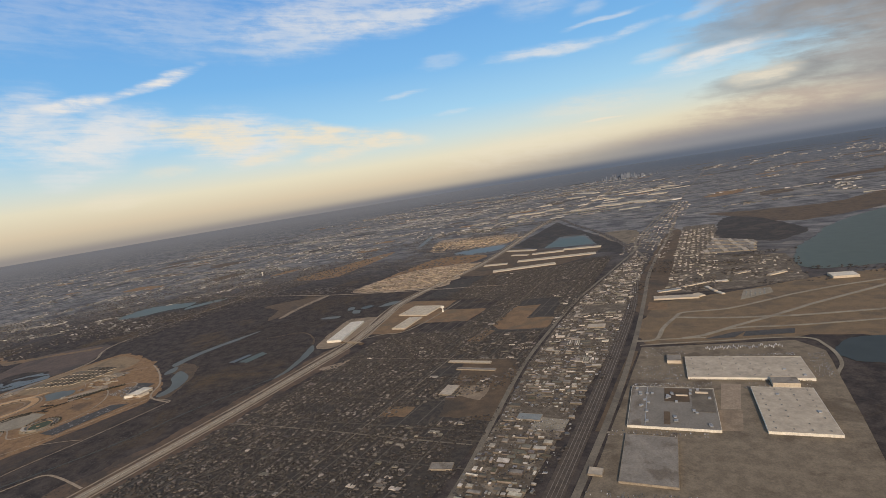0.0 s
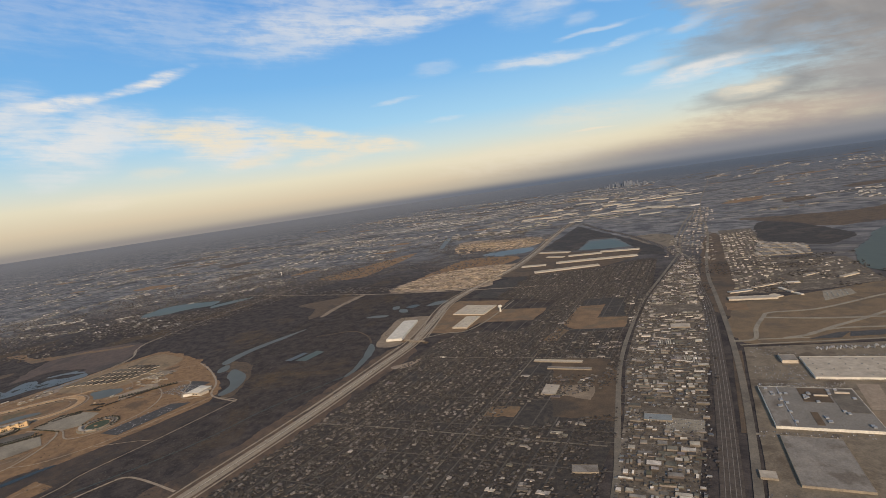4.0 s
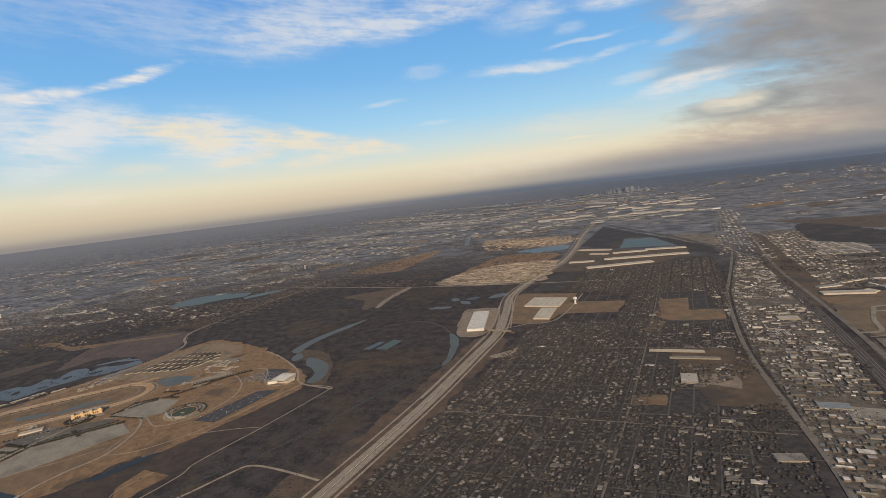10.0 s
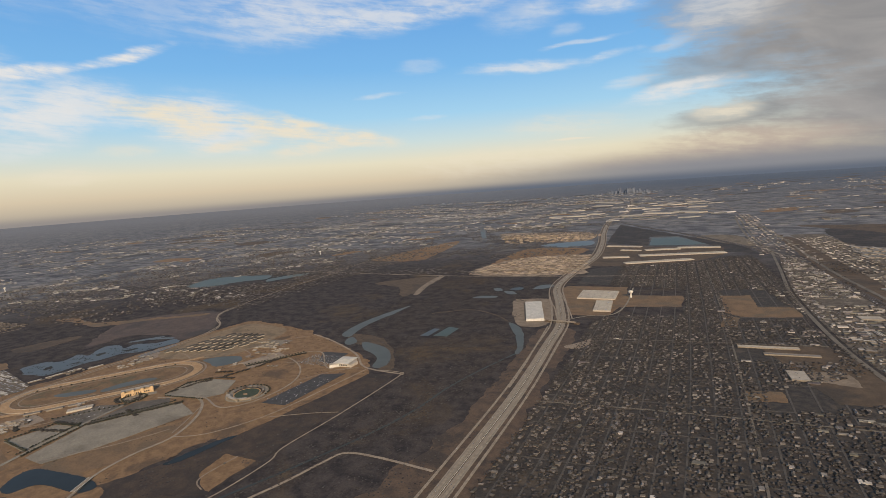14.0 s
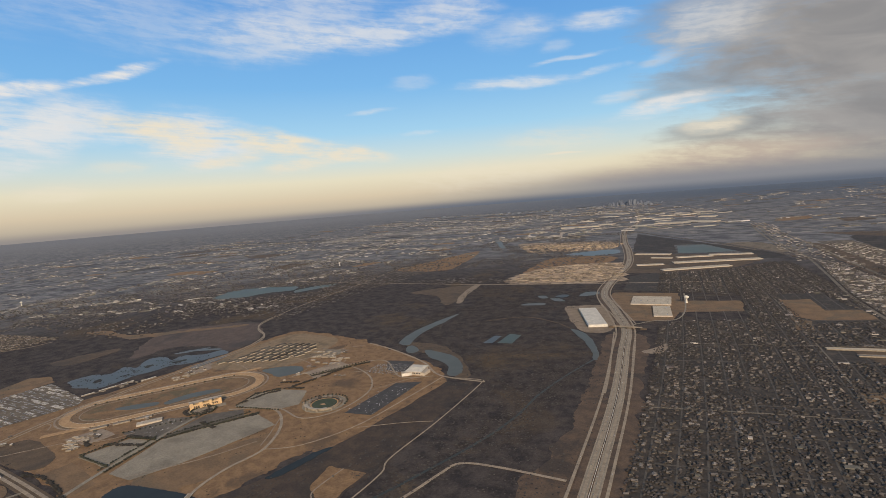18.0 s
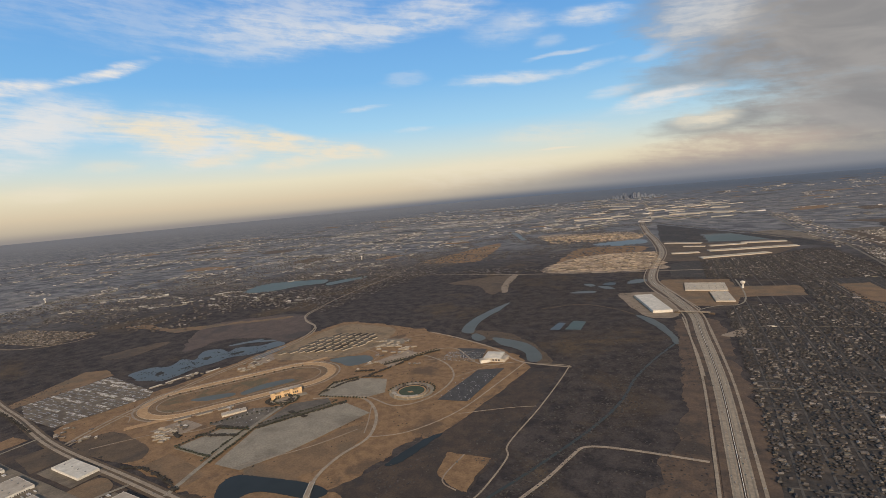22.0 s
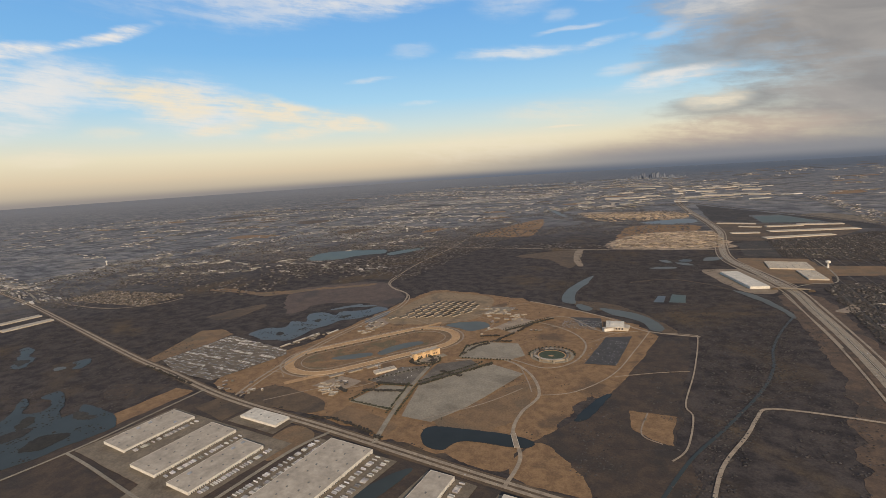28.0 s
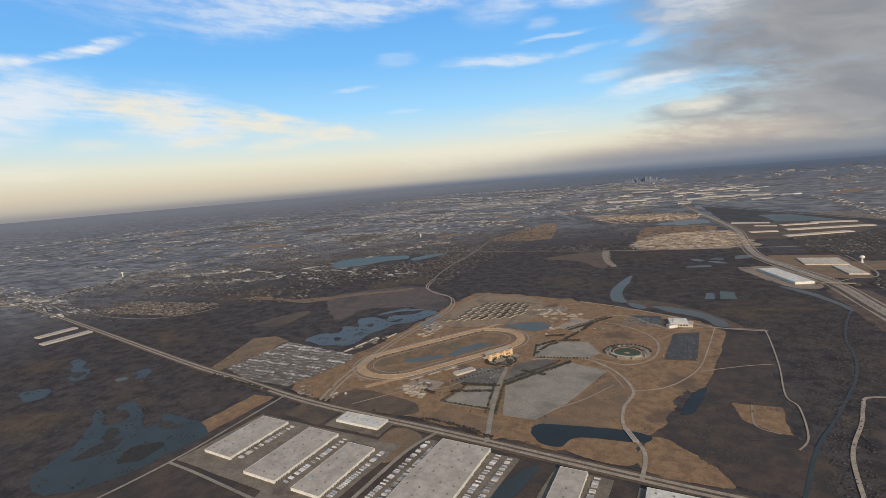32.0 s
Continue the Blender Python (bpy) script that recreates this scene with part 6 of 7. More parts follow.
tagged(part("quarry_benches", pits.mesh("quarry_benches"), BROWN), "dark benches and tracks of the quarry", "benches", kind="stuff")
tagged(part("spoil_heaps", heaps.mesh("spoil_heaps"), HEAP), "sand and gravel heaps of the quarry", "heaps", kind="stuff")

for cx, cy, rx, ry, many, text in ((-406, 134, 6, 7, 16, "small outbuilding beside the lane"), (-424, 104, 4, 12, 14, "pale shed beside the flooded pond"), (-373, 61, 5, 6, 6, "small service building by the racecourse"),
                                   (-354, 178, 12, 9, 8, "low stable office behind the racecourse"), (-341, 160, 6, 7, 6, "tan service building by the hedge"), (-320, 146, 3, 1, 3, "small white hut on the grass"),
                                   (-398, 42, 6, 4, 8, "roadside building beside the boulevard"), (-412, 44, 6, 5, 8, "roadside building beside the boulevard"), (-365, 81, 4, 4, 5, "low pavilion near the grandstand")):
    for _ in range(many):
        shed(cx + rng.uniform(-rx, rx), cy + rng.uniform(-ry, ry), rng.uniform(0.8, 2.6), rng.uniform(0.6, 1.4), rng.uniform(0.35, 0.7), radians(rng.choice((57, 57, 7)) + rng.uniform(-5, 5)), text, "outbuildings", "outbuilding")

# ---------- far suburbs ----------
far = Soup()
LAKE_RING = next(row[2] for row in WATERS if "suburban" in row[1])


def strip_of_roofs(x, y, dx, dy, run, many, wide, big):
    """Roofs along a far road."""
    for _ in range(many):
        u, v = rng.uniform(0, run), rng.gauss(0, wide)
        px, py = x + dx * u - dy * v, y + dy * u + dx * v
        if inside(px, py, LAKE_RING) or (px > -640 and py < 430) or (px > -520 and py < 640):
            continue
        a, b = big * rng.uniform(0.5, 2.0), big * rng.uniform(0.3, 1.0)
        far.box(px, py, 0.0, a, b, rng.uniform(0.4, 1.2), math.atan2(dy, dx) + rng.uniform(-0.05, 0.05))


lots = Soup()


def strip_road(pts, many, wide, big):
    """A far road with roofs and pale lots on both sides."""
    line = spline(pts, step=12)
    for _ in range(many):
        k = rng.randrange(len(line) - 1)
        q, d = line[k].lerp(line[k + 1], rng.random()), (line[k + 1] - line[k]).normalized()
        v = rng.choice((-1, 1)) * (2.4 + abs(rng.gauss(0, wide)))
        px, py, turn = q.x + d.y * v, q.y - d.x * v, math.atan2(d.y, d.x)
        if inside(px, py, LAKE_RING):
            continue
        sx, sy = big * rng.uniform(0.6, 2.2), big * rng.uniform(0.3, 0.9)
        if rng.random() < 0.4:
            lots.box(px, py, 0.0, sx * 1.5, sy * 1.5, rng.uniform(0.06, 0.2), turn)
        far.box(px, py, 0.0, sx, sy * 0.7, rng.uniform(0.4, 0.9), turn)


STRIP_ROADS = [([(-900, 95), (-813, 130), (-823, 171), (-855, 261), (-846, 340), (-872, 465), (-900, 640), (-960, 900)], 300, 4.0, 4.0), ([(-1067, 426), (-1110, 540), (-1150, 676), (-1210, 900)], 130, 6.0, 6.0),
               ([(-707, 101), (-783, 126), (-875, 150), (-1000, 180)], 140, 6.0, 4.0), ([(-760, 215), (-737, 220), (-669, 242), (-640, 262)], 60, 4.0, 3.2), ([(-720, 300), (-754, 272), (-800, 262)], 50, 4.0, 3.6),
               ([(-1300, 620), (-1000, 660), (-760, 640), (-620, 600)], 150, 6.0, 5.0), ([(-1240, 900), (-960, 860), (-700, 800), (-560, 760)], 170, 8.0, 6.0), ([(-700, 480), (-720, 640), (-760, 860), (-820, 1100)], 140, 6.0, 5.0),
               ([(-1500, 1150), (-1200, 1120), (-900, 1060), (-640, 980)], 170, 9.0, 7.0), ([(-620, 420), (-600, 470), (-560, 500)], 40, 4.0, 3.0)]
for pts, many, wide, big in STRIP_ROADS:
    strip_road(pts, many, wide, big)
    road("far_road", "pale far suburban road lined with shops", pts, 1.8, 0.14, LOT)
for _ in range(85):
    x, y = rng.uniform(-1750, -600), rng.uniform(240, 1250)
    a = rng.choice((1.35, 1.35, -0.25)) + rng.uniform(-0.15, 0.15)
    run = rng.uniform(80, 300)
    strip_road([(x, y), (x + run * 0.5 * math.cos(a) + 6, y + run * 0.5 * math.sin(a)), (x + run * math.cos(a), y + run * math.sin(a))], rng.randrange(14, 40), 5.0, 3.6)
for _ in range(36):
    x, y = rng.uniform(-900, -300), rng.uniform(760, 1900)
    strip_of_roofs(x, y, *rng.choice(((0.954, -0.3), (0.3, 0.954))), rng.uniform(80, 300), rng.randrange(20, 50), 8.0, 4.2)
for _ in range(60):
    x, y = rng.uniform(-1500, -520), rng.uniform(1400, 2500)
    strip_of_roofs(x, y, 0.954, -0.3, rng.uniform(150, 420), rng.randrange(16, 40), 10.0, 6.0)
for _ in range(70):
    x, y = rng.uniform(-60, 900), rng.uniform(620, 2100)
    strip_of_roofs(x, y, *rng.choice(((0.98, -0.2), (0.2, 0.98))), rng.uniform(80, 260), rng.randrange(12, 34), 7.0, 6.0)
for _ in range(60):
    x, y = rng.uniform(-300, -70), rng.uniform(900, 1500)
    far.box(x, y, 0.0, rng.uniform(10, 46), rng.uniform(5, 14), rng.uniform(0.8, 1.5), rng.uniform(-0.1, 0.1))
for _ in range(60):
    x, y = rng.uniform(-480, -300), rng.uniform(860, 1250)
    far.box(x, y, 0.0, rng.uniform(6, 24), rng.uniform(6, 16), rng.uniform(0.8, 1.5), rng.uniform(-0.1, 0.1))
# old air base: pale aprons and runways in long bands
for _ in range(120):
    u, v = rng.uniform(0, 1), rng.gauss(0, 1)
    x, y = -1030 + 450 * u, 1180 + 330 * u + 90 * v
    lots.box(x, y, 0.0, rng.uniform(20, 90), rng.uniform(6, 18), rng.uniform(0.06, 0.3), rng.choice((-0.1, 0.05, 0.6)))
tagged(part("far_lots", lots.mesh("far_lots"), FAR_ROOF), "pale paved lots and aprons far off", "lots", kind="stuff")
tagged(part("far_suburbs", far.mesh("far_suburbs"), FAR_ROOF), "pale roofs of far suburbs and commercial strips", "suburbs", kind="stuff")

near_suburb, lots2 = Soup(), Soup()
for n in range(4600):
    x, y = rng.uniform(-830, -455), rng.uniform(95, 640)
    dense = n < 900
    if dense:
        u, v = rng.random(), rng.random()
        x, y = -696 + 92 * u, 113 + 4 * round(9 * v) + 10 * u
    if not dense and ((y < 205 - (x + 455) * -0.35 and x > -640 and y < 250) or (y < 170 and x > -790) or not clumpy(x, y, 0.018, -0.12)):
        continue
    if inside(x, y, LAKE_RING) or (x > -500 and y < 300):
        continue
    sx, sy = rng.uniform(1.2, 2.6), rng.uniform(0.9, 1.5)
    near_suburb.box(x, y, 0.0, sx, sy, 0.4, rng.uniform(0, 3.1))
    near_suburb.gable(x, y, 0.4, sx, sy, 0.4, 0.3, 0.05)
    if dense and n % 3 == 0:
        lots2.box(x + 1.5, y, 0.0, 2.6, 1.6, rng.uniform(0.06, 0.14))
tagged(part("suburb_houses", near_suburb.mesh("suburb_houses"), MANY_ROOFS), "suburban houses round the lake", "houses", kind="stuff")
tagged(part("house_plots", lots2.mesh("house_plots"), DIRT), "bare dirt plots between new houses", "plots", kind="stuff")
road("street", "curved pale street round the new houses", [(-700, 132), (-694, 112), (-660, 106), (-620, 110), (-598, 130), (-596, 150)], 1.6, 0.1, DIRT)

# far fields and roads
field_rng = random.Random(31)


def far_fields(name, label, m, many, z, big):
    s = Soup()
    for _ in range(many):
        z += 0.0005
        x, y = field_rng.uniform(-1500, 700), field_rng.uniform(440, 2600)
        if (x > -600 and y < 560) or (-270 < x < -60 and y < 960) or (x > -60 and y < 780):
            continue
        n, sx, sy, a0 = 14, big * field_rng.uniform(0.5, 1.8), big * field_rng.uniform(0.4, 1.2), field_rng.uniform(-0.4, 0.2)
        ring = []
        for k in range(n):
            a = 2 * math.pi * k / n
            q = 0.75 + 0.45 * field_rng.random()
            u, v = sx * q * math.copysign(abs(math.cos(a)) ** 0.6, math.cos(a)), sy * q * math.copysign(abs(math.sin(a)) ** 0.6, math.sin(a))
            ring.append((x + u * math.cos(a0) - v * math.sin(a0), y + u * math.sin(a0) + v * math.cos(a0), z))
        s.solid(ring, [tuple(range(n))])
    tagged(part(name, s.mesh(name), m), label, "fields", kind="stuff")


far_fields("far_tan_fields", "tan fields and clearings far off", TAN, 60, 0.02, 24)
far_fields("far_brown_fields", "brown fields and clearings far off", BROWN, 70, 0.055, 30)
far_fields("far_dark_woods", "dark patches of far woods", WOODLAND, 60, 0.095, 34)
for k in range(4):
    x = -1560 + 190 * k
    road("far_road", "pale far suburban road", [(x, 320 + 40 * (k % 3)), (x + 90, 660), (x + 230, 1000), (x + 420, 1600)], 2.2, 0.14, LOT)
for k in range(4):
    y = 900 + 210 * k
    road("far_road", "pale far suburban cross road", [(-1700, y + 330), (-1100, y + 150), (-640, y + 20), (-360, y - 30)], 2.2, 0.15, LOT)
for k in range(5):
    y = 860 + 210 * k
    road("far_road", "pale far road beyond the junction", [(-420, y + 40), (-100, y), (300, y - 40), (800, y - 60)], 2.4, 0.15, LOT)

# downtown
skyline_rng = random.Random(4)
SKYLINE_X, SKYLINE_Y = -455.0, 2380.0
for k in range(46):
    u = skyline_rng.gauss(0, 1)
    x, y = SKYLINE_X + u * 84 + skyline_rng.uniform(-10, 10), SKYLINE_Y - u * 20 + skyline_rng.uniform(-40, 40)
    high = max(4.0, skyline_rng.uniform(9, 26) * math.exp(-0.5 * u * u))
    wide = skyline_rng.uniform(3.0, 6.5)
    base = tagged(root("office_tower", x, y, 0, skyline_rng.uniform(0, 0.6)), "far office tower of the downtown skyline, haze painted into its colour", "skyscraper", "downtown towers")
    part("shaft", one_box("shaft", wide, wide * 0.8, high), HAZED_TOWER, base)
    part("crown", one_box("crown", wide * 0.6, wide * 0.5, high * 0.08, 0, 0, high), HAZED_TOWER, base)
mid = Soup()
for _ in range(90):
    x = skyline_rng.uniform(-1400, -300)
    y = 2330 + (x + 500) * -0.10 + skyline_rng.uniform(-160, 120)
    mid.box(x, y, 0, skyline_rng.uniform(5, 14), skyline_rng.uniform(5, 12), skyline_rng.uniform(1.2, 3.6), 0.2)
tagged(part("far_blocks", mid.mesh("far_blocks"), HAZED_TOWER), "far mid-rise blocks before the downtown", "buildings", kind="stuff")

# ---------- trees ----------
tree_rng = random.Random(21)


def woods(name, label, tests, many, box_of, r=(0.5, 1.0), h=(0.5, 1.0), material=TWIGS):
    s, made, tries = Soup(), 0, 0
    x0, x1, y0, y1 = box_of
    while made < many and tries < many * 12:
        tries += 1
        x, y = tree_rng.uniform(x0, x1), tree_rng.uniform(y0, y1)
        if tests(x, y):
            s.crown(x, y, 0.0, tree_rng.uniform(*r), tree_rng.uniform(*h), tree_rng)
            made += 1
    return tagged(part(name, s.mesh(name), material), label, "trees", kind="stuff")


def dry(x, y):
    return not any(inside(x, y, r) for r in WET)


def off_street(x, y):
    return min(abs(x - b) for b in BLOCK_X) > 0.6


FLOODPLAIN = [(-334, 205), (-345, 390), (-236, 386), (-222, 320), (-232, 250), (-212, 200), (-214, 120), (-240, 50), (-246, 60), (-250, 154), (-270, 165), (-300, 188)]
woods("town_trees", "bare winter trees between the houses", lambda x, y: open_town(x, y) and off_street(x, y) and (clumpy(x, y, 0.07, -0.12) or tree_rng.random() < 0.35), 21000, (-190, -66, -20, 470), (0.25, 0.62), (0.3, 0.75))
woods("floodplain_woods", "dark leafless woods of the floodplain", lambda x, y: inside(x, y, FLOODPLAIN) and dry(x, y) and clumpy(x, y, 0.02, -0.25), 9000, (-346, -204, 40, 392), (0.2, 0.5), (0.14, 0.3))
woods("suburb_trees", "bare trees of the suburb", lambda x, y: (y > 230 or x < -640) and dry(x, y) and clumpy(x, y, 0.015, -0.2) and math.hypot(x + 600, y - 260) < 180 + 170 * noise.noise(Vector((x * 0.01, y * 0.01, 0))) + tree_rng.uniform(0, 160), 7000, (-900, -455, 95, 700), (0.6, 1.3), (0.4, 0.8), GREY_TWIGS)
woods("levee_woods", "dark woods beyond the levee", lambda x, y: clumpy(x, y, 0.012, -0.1) and not inside(x, y, QUARRY) and dry(x, y), 3200, (-560, -250, 400, 900), (1.0, 2.0), (0.5, 0.9), GREY_TWIGS)
woods("marsh_woods", "dark scrub woods by the marsh", lambda x, y: y < 40 + (-420 - x) * 0.6 and clumpy(x, y, 0.02, -0.15) and dry(x, y) and not inside(x, y, CAR_LOT), 5000, (-640, -434, -60, 230), (0.2, 0.5), (0.14, 0.3))
woods("creek_trees", "leafless trees along the creek", lambda x, y: abs(x + 234 + (y - 90) * -0.20) < 5 + 3 * noise.noise(Vector((y * 0.1, 0, 0))) and dry(x, y), 1100, (-250, -200, 24, 180), (0.15, 0.42), (0.12, 0.34))
def in_water(x, y):
    return any(inside(x, y, WATERS[k][2]) for k in REEDY)


REEDY = [k for k, w_row in enumerate(WATERS) if "marsh" in w_row[1] or "flooded" in w_row[1]]
woods("reed_clumps", "dark drowned shrubs and reeds in the shallows", lambda x, y: in_water(x, y) and clumpy(x, y, 0.16, 0.08), 1300, (-570, -418, -45, 160), (0.2, 0.6), (0.15, 0.35), HEDGE)
def beside(x, y, lines, near, wide):
    return any(near < abs((y - ay) * (bx - ax) - (x - ax) * (by - ay)) / max(1e-3, math.hypot(bx - ax, by - ay)) < wide and min(ax, bx) - 1 < x < max(ax, bx) + 1 and min(ay, by) - 3 < y < max(ay, by) + 3 for (ax, ay), (bx, by) in lines)


HIGH_LEGS = list(zip(I30[1:8], I30[2:9]))
BELT_LEGS = list(zip(BELT[2:9], BELT[3:10]))
woods("verge_scrub", "low dark scrub along the boulevard", lambda x, y: beside(x, y, BELT_LEGS, 2.8, 5.5) and clumpy(x, y, 0.09, 0.0) and dry(x, y), 900, (-700, -270, 16, 100), (0.15, 0.45), (0.12, 0.32), HEDGE)
woods("park_shrubs", "scattered small shrubs on dry grass", lambda x, y: inside(x, y, PARK) and clumpy(x, y, 0.08, 0.18) and dry(x, y) and not any(inside(x, y, r[2]) for r in YARDS), 420, (-424, -266, 30, 214), (0.12, 0.34), (0.12, 0.34), HEDGE)
woods("levee_scrub", "dark scrub on the field inside the levee", lambda x, y: clumpy(x, y, 0.06, 0.12) and dry(x, y), 700, (-282, -252, 30, 150), (0.12, 0.4), (0.1, 0.28))
woods("highway_scrub", "low dark scrub beside the highway", lambda x, y: clumpy(x, y, 0.05, -0.05) and dry(x, y) and not beside(x, y, HIGH_LEGS, 0, 6.5), 1500, (-226, -196, -20, 236), (0.14, 0.42), (0.1, 0.3))
woods("strip_trees", "bare trees between the workshops", lambda x, y: inside(x, y, STRIP) and not any(abs(x - a) < c + 0.3 and abs(y - b) < d + 0.3 for a, b, c, d in taken), 2600, (-80, -43, 70, 465), (0.2, 0.5), (0.25, 0.55))
woods("railway_scrub", "bare scrub by the railway and works", lambda x, y: dry(x, y) and clumpy(x, y, 0.05, 0.1) and not (x > -42 and y < 318) and not inside(x, y, STRIP), 1200, (-60, 110, 60, 420), (0.4, 0.9), (0.4, 0.8))

oak = tagged(root("tree", -356, 50, 0.1), "small dark evergreen tree beside the car park", "tree", "trees of the car parks")
trunk = one_box("trunk", 0.1, 0.1, 0.3, 0, 0, 0, 0, 0.7)
part("trunk", trunk, BARK, oak)
cs = Soup()
for k in range(4):
    a = k * 1.57
    cs.crown(0.16 * math.cos(a), 0.16 * math.sin(a), 0.18 + 0.05 * (k % 2), 0.32, 0.55, tree_rng)
part("crown", cs.mesh("crown"), EVERGREEN, oak)
LINES = [((-356, 49.5), (-339, 48.6), 20), ((-354, 66), (-343, 68.4), 15), ((-339, 46), (-345, 70), 22), ((-335.5, 46), (-341.5, 70), 22), ((-340, 71.5), (-324, 99.5), 34), ((-342.5, 73), (-328, 99), 30),
         ((-357.5, 50), (-355, 66), 14), ((-340, 103), (-343, 116), 12), ((-343, 116), (-336, 124), 10), ((-318, 104.5), (-338, 101.5), 16), ((-334, 143), (-318, 168), 26), ((-336, 144), (-320, 169), 20), ((-362, 68), (-346, 90), 16)]
for (ax, ay), (bx, by), n in LINES:
    for k in range(n):
        f = k / (n - 1)
        copy_thing(oak, pose(ax + (bx - ax) * f + tree_rng.uniform(-0.15, 0.15), ay + (by - ay) * f + tree_rng.uniform(-0.15, 0.15), 0.1, 0, 0, tree_rng.uniform(0, 360)) @ Matrix.Diagonal((*[tree_rng.uniform(0.7, 1.15)] * 3, 1)))

for k in range(14):
    bx, by = by_track(-30 + 4.6 * k, -R_OUT + 6.2)
    copy_thing(oak, pose(bx, by, 0.1, 0, 0, 30 * k))
for k in range(26):
    a = k * 0.242
    copy_thing(oak, pose(-350.5 + 4.8 * math.cos(a) + tree_rng.uniform(-0.5, 0.5), 95 + 4.6 * math.sin(a), 0.1, 0, 0, 40 * k))
for k in range(18):
    a = radians(10 + 11 * k)
    copy_thing(oak, pose(-303.8 + 9.3 * math.cos(a), 115.8 + 9.3 * math.sin(a), 0.1, 0, 0, 40 * k))

# dense hedges round the car parks and along the lanes
hedges = Soup()
for pts, many in (([(-347, 92), (-352, 99), (-357, 97), (-357, 91), (-352, 89)], 110), ([(-341, 71), (-332, 86), (-324, 99)], 130), ([(-334, 143), (-326, 156), (-318, 168)], 150), ([(-357, 66.8), (-345, 69)], 60),
                  ([(-364, 56), (-370, 58)], 30), ([(-332.8, 128.8), (-328.5, 142.4), (-325.5, 155.8)], 90), ([(-342.5, 131.5), (-335.0, 134.4)], 40), ([(-340.6, 105.8), (-338.3, 117.3), (-335.0, 122.3)], 60), ([(-357.8, 59.1), (-343.3, 63.8)], 80), ([(-339.4, 85.5), (-330.5, 83.5)], 40), ([(-362, 34), (-352, 36), (-338, 33.5), (-331, 31)], 70), ([(-343, 116), (-336, 125), (-326, 128)], 60), ([(-430, 38), (-450, 41), (-470, 44)], 80)):
    line = spline(pts, step=30)
    for _ in range(int(many * 1.6)):
        q = tree_rng.choice(line)
        hedges.crown(q.x + tree_rng.uniform(-0.6, 0.6), q.y + tree_rng.uniform(-0.6, 0.6), 0.05, tree_rng.uniform(0.3, 0.7), tree_rng.uniform(0.35, 0.7), tree_rng)
tagged(part("hedges", hedges.mesh("hedges"), HEDGE), "dark hedges and shrubs round the racecourse", "hedge", kind="stuff")

# ---------- vehicles ----------
trailer = tagged(root("trailer", -372.8, -8, 0.16), "white box trailer parked at the docks", "trailer", "trailers at the warehouses")
part("box", one_box("box", 1.5, 0.27, 0.29, 0, 0, 0.12), VAN_PAINT, trailer)
part("wheels", one_box("wheels", 0.3, 0.26, 0.12, 0.5, 0, 0), TYRE, trailer)
part("landing_gear", one_box("landing_gear", 0.08, 0.2, 0.12, -0.4, 0, 0), METAL, trailer)
tr = random.Random(8)
parked, more_trailers = 0, Soup()
for cx, y0, y1, turn in ((-347.4, -36, 22, 0), (-372.8, -11, 14, 0), (-356.9, -12, 12, 0), (-324.9, -38, 21, 0), (-344.2, -38, 21, 0), (-321.4, -38, 20, 0), (-297.9, -12, 18, 0), (-395.8, -6, 16, 0)):
    y = y0
    while y < y1:
        y += tr.choice((0.38, 0.4, 0.44, 0.7, 1.5))
        parked += 1
        if parked < 290:
            copy_thing(trailer, pose(cx + tr.uniform(-0.1, 0.1), y, 0.16, 0, 0, turn + tr.choice((0, 180))))
        else:
            more_trailers.box(cx + tr.uniform(-0.1, 0.1), y, 0.2, 1.5, 0.27, 0.36)

VANS = surface("van_paint", (0.33, 0.31, 0.28), (0.29, 0.27, 0.25), 2.0, rough=0.5, spread="island", vary=0.6, relief=0.0)
tagged(part("farther_trailers", more_trailers.mesh("farther_trailers"), VANS), "more box trailers in the truck yards", "trailers", kind="stuff")
car = tagged(root("car", -192, 90, 0.22), "small passenger car on the road", "car", "cars on the roads")
s = Soup()
s.box(0, 0, 0.05, 0.19, 0.46, 0.08)
part("body", s.mesh("body"), VAN_PAINT, car)
part("cabin", one_box("cabin", 0.16, 0.24, 0.06, 0, -0.02, 0.13, 0, 0.8), SHADOWED, car)
part("wheels", one_box("wheels", 0.2, 0.34, 0.06, 0, 0, 0), TYRE, car)
line = spline(I30, step=40)
for _ in range(110):
    i = tr.randrange(60, len(line) - 200)
    d = (line[i + 1] - line[i]).normalized()
    q = line[i] + Vector((d.y, -d.x, 0)) * tr.choice((-2.2, -1.6, -1.0, 1.0, 1.6, 2.2, -5.3, 4.3))
    copy_thing(car, Matrix.Translation((q.x, q.y, 0.22)) @ Matrix.Rotation(math.atan2(-d.x, d.y), 4, "Z"))
line = spline(BELT, step=40)
for _ in range(50):
    i = tr.randrange(80, len(line) - 60)
    d = (line[i + 1] - line[i]).normalized()
    q = line[i] + Vector((d.y, -d.x, 0)) * tr.choice((-1.2, -0.8, 0.8, 1.2))
    copy_thing(car, Matrix.Translation((q.x, q.y, 0.22)) @ Matrix.Rotation(math.atan2(-d.x, d.y), 4, "Z"))

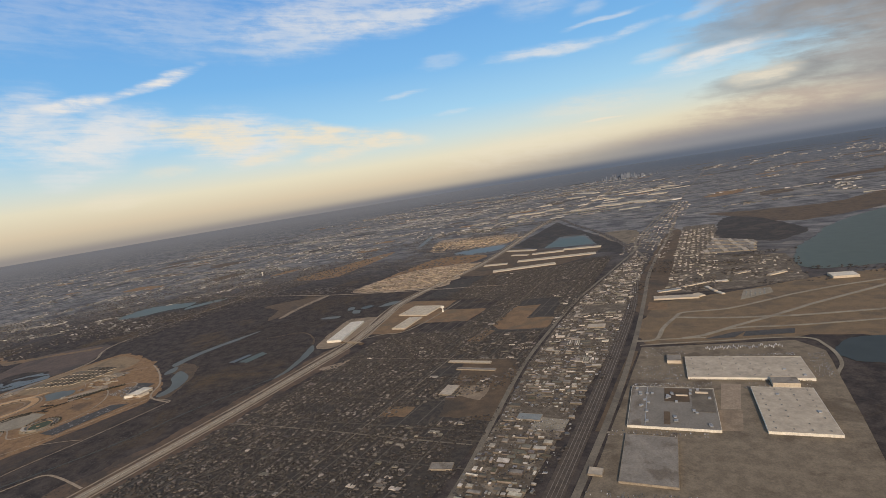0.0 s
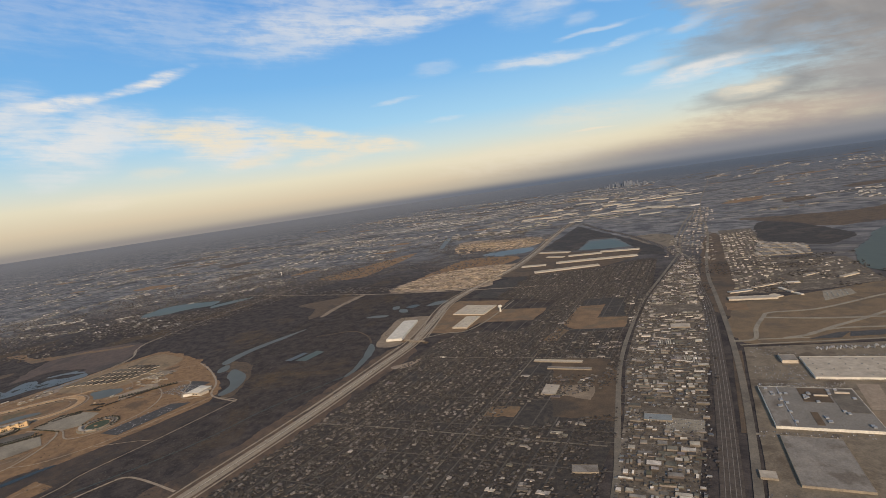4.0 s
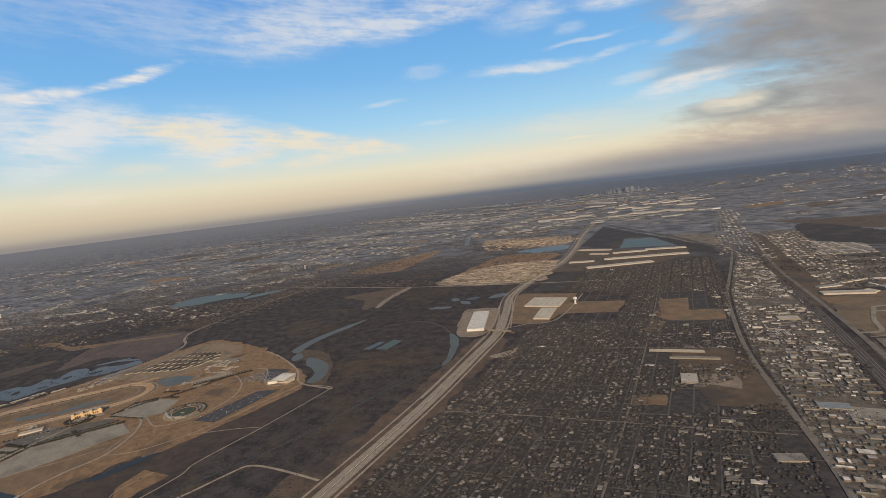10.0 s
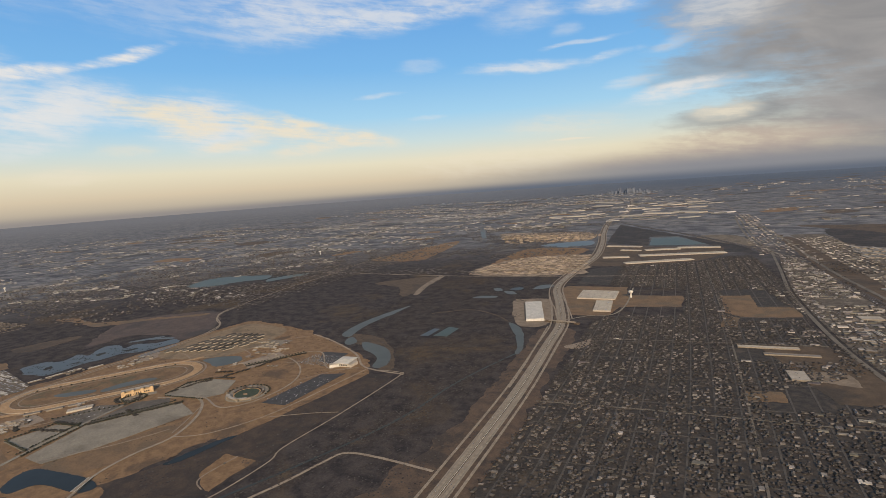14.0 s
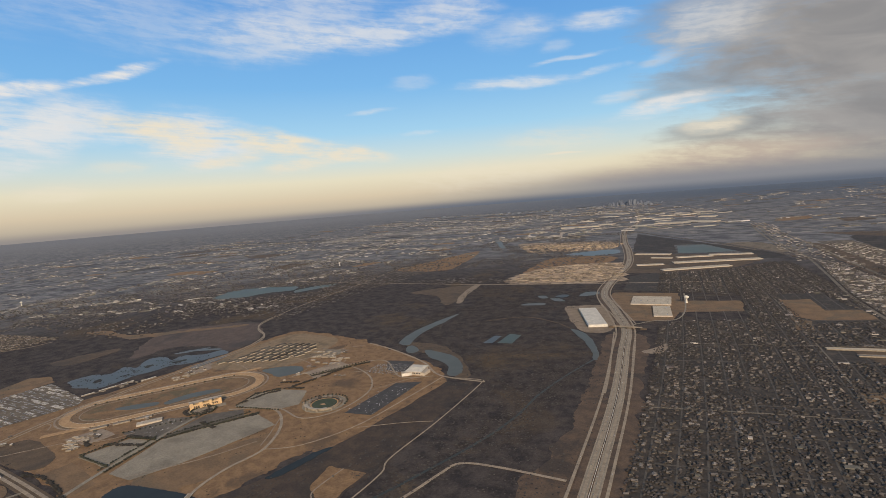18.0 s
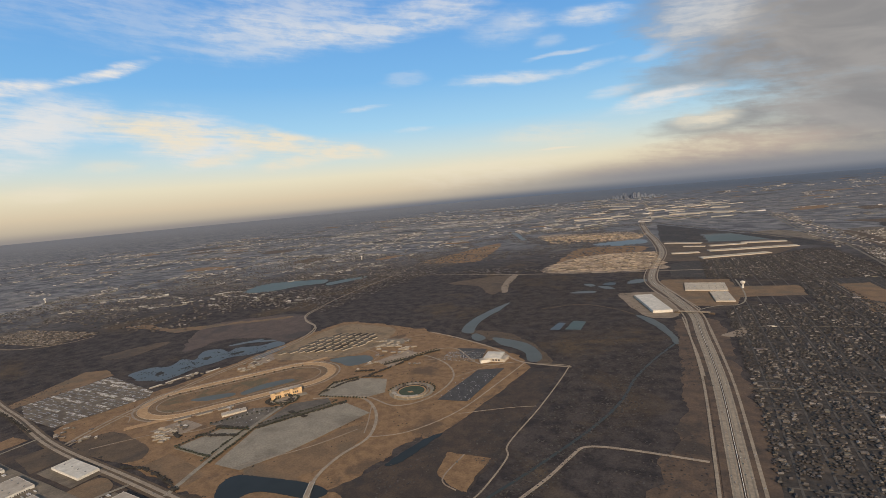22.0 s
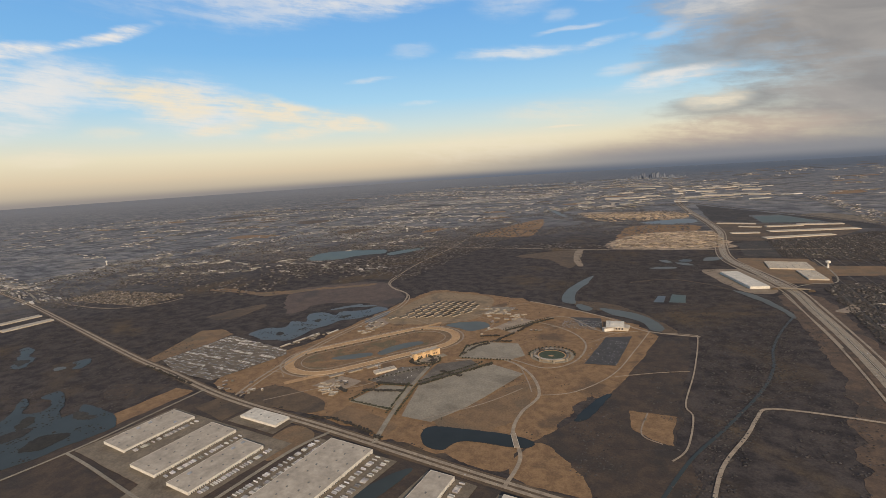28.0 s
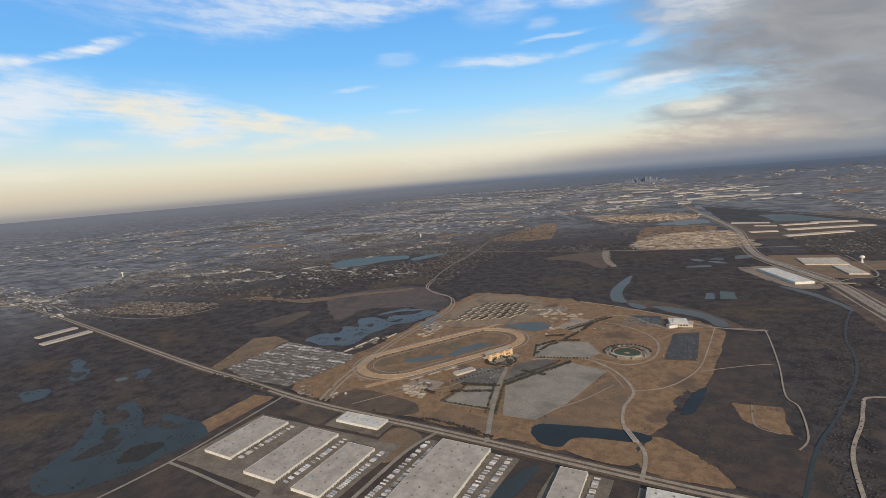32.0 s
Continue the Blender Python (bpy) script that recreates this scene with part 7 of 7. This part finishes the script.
lot_cars, lot_cans = Soup(), Soup()
for j in range(15):
    for row in (0.0, 1.15):
        x, long_row = -472.0, j in (3, 6, 9, 12, 13)
        while x < -418.0:
            many, tall = tr.randint(5, 26), long_row and tr.random() < 0.7
            for _ in range(many):
                x += 0.52 if tall else 0.36
                y = 44.5 + 3.3 * j + row + tr.uniform(-0.08, 0.08)
                if inside(x, y, CAR_LOT) and tr.random() < 0.93:
                    if tall:
                        lot_cans.box(x, y, 0.16, tr.choice((0.26, 0.3, 0.34)), tr.choice((0.8, 1.05)), tr.choice((0.2, 0.27, 0.32)), tr.uniform(-0.04, 0.04))
                    else:
                        lot_cars.box(x, y, 0.16, 0.21, 0.48, 0.15, tr.uniform(-0.05, 0.05))
            x += tr.uniform(0.6, 7.0)
for x0, x1, y0, y1, p in ((-290, -277, 112, 140, 0.06), (-311, -293, 154, 168, 0.3), (-30, -14, 190, 205, 0.16), (-12, 22, 211, 213, 0.5), (-30, -14, 184, 187.5, 0.6), (-32, 4, 113, 119, 0.2), (-360, -347, 70, 84, 0.05), (-30, -14, 214, 226, 0.12), (-14, -5, 183, 187, 0.4), (-32, -4, 148, 151, 0.25), (5, 24, 182, 186, 0.15), (26, 31, 190, 212, 0.3), (-57, -46, 149, 158, 0.25)):
    y = y0
    while y < y1:
        x = x0
        while x < x1:
            if tr.random() < p:
                lot_cars.box(x, y, 0.16, 0.2, 0.46, 0.15, tr.uniform(-0.05, 0.05))
            x += 0.32
        y += 0.9
for k in range(46):
    lot_cans.box(-7 + 0.58 * k, 221.5 + tr.uniform(-1.6, 1.6), 0.16, 0.34, 1.7, 0.4, tr.uniform(-0.15, 0.15))
tagged(part("parked_vehicles", lot_cars.mesh("parked_vehicles"), CAR_PAINT), "rows of parked cars, vans and trailers", "vehicles", kind="stuff")
tagged(part("parked_vans", lot_cans.mesh("parked_vans"), VANS), "rows of white vans and trailers in the lot", "vehicles", kind="stuff")

# ---------- the plan bent to fit the camera's view --------
# Cubic warp, fitted to pixel positions along the camera path, moves the plan above.
VIEW_WARP = {(0, 0): (-200.500, 145.011), (0, 1): (20.206, 298.729), (0, 2): (-11.850, 1.966), (0, 3): (3.761, -2.140), (1, 0): (309.061, 14.386), (1, 1): (-17.674, 35.257), (1, 2): (2.478, -2.018), (2, 0): (22.303, 24.838), (2, 1): (-1.950, 4.574), (3, 0): (5.296, 6.225)}


def fit_to_view(x, y):
    """Where the view-fitted warp puts a point of the plan, and the two sides of its unit square there."""
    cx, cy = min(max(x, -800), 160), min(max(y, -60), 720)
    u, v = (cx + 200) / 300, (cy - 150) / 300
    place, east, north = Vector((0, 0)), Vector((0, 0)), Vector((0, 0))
    for (i, j), k in VIEW_WARP.items():
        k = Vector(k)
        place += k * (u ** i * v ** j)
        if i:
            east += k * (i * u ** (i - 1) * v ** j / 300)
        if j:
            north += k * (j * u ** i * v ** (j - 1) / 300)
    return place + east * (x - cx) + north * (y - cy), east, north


def warp_mesh(me):
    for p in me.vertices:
        q = fit_to_view(p.co.x, p.co.y)[0]
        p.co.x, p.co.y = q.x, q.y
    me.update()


# Things shift, turn and stretch with the same view-fitted warp.
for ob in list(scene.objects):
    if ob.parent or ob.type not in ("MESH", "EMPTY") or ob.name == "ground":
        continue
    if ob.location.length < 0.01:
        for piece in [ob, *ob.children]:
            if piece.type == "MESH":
                warp_mesh(piece.data)
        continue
    q, east, north = fit_to_view(ob.location.x, ob.location.y)
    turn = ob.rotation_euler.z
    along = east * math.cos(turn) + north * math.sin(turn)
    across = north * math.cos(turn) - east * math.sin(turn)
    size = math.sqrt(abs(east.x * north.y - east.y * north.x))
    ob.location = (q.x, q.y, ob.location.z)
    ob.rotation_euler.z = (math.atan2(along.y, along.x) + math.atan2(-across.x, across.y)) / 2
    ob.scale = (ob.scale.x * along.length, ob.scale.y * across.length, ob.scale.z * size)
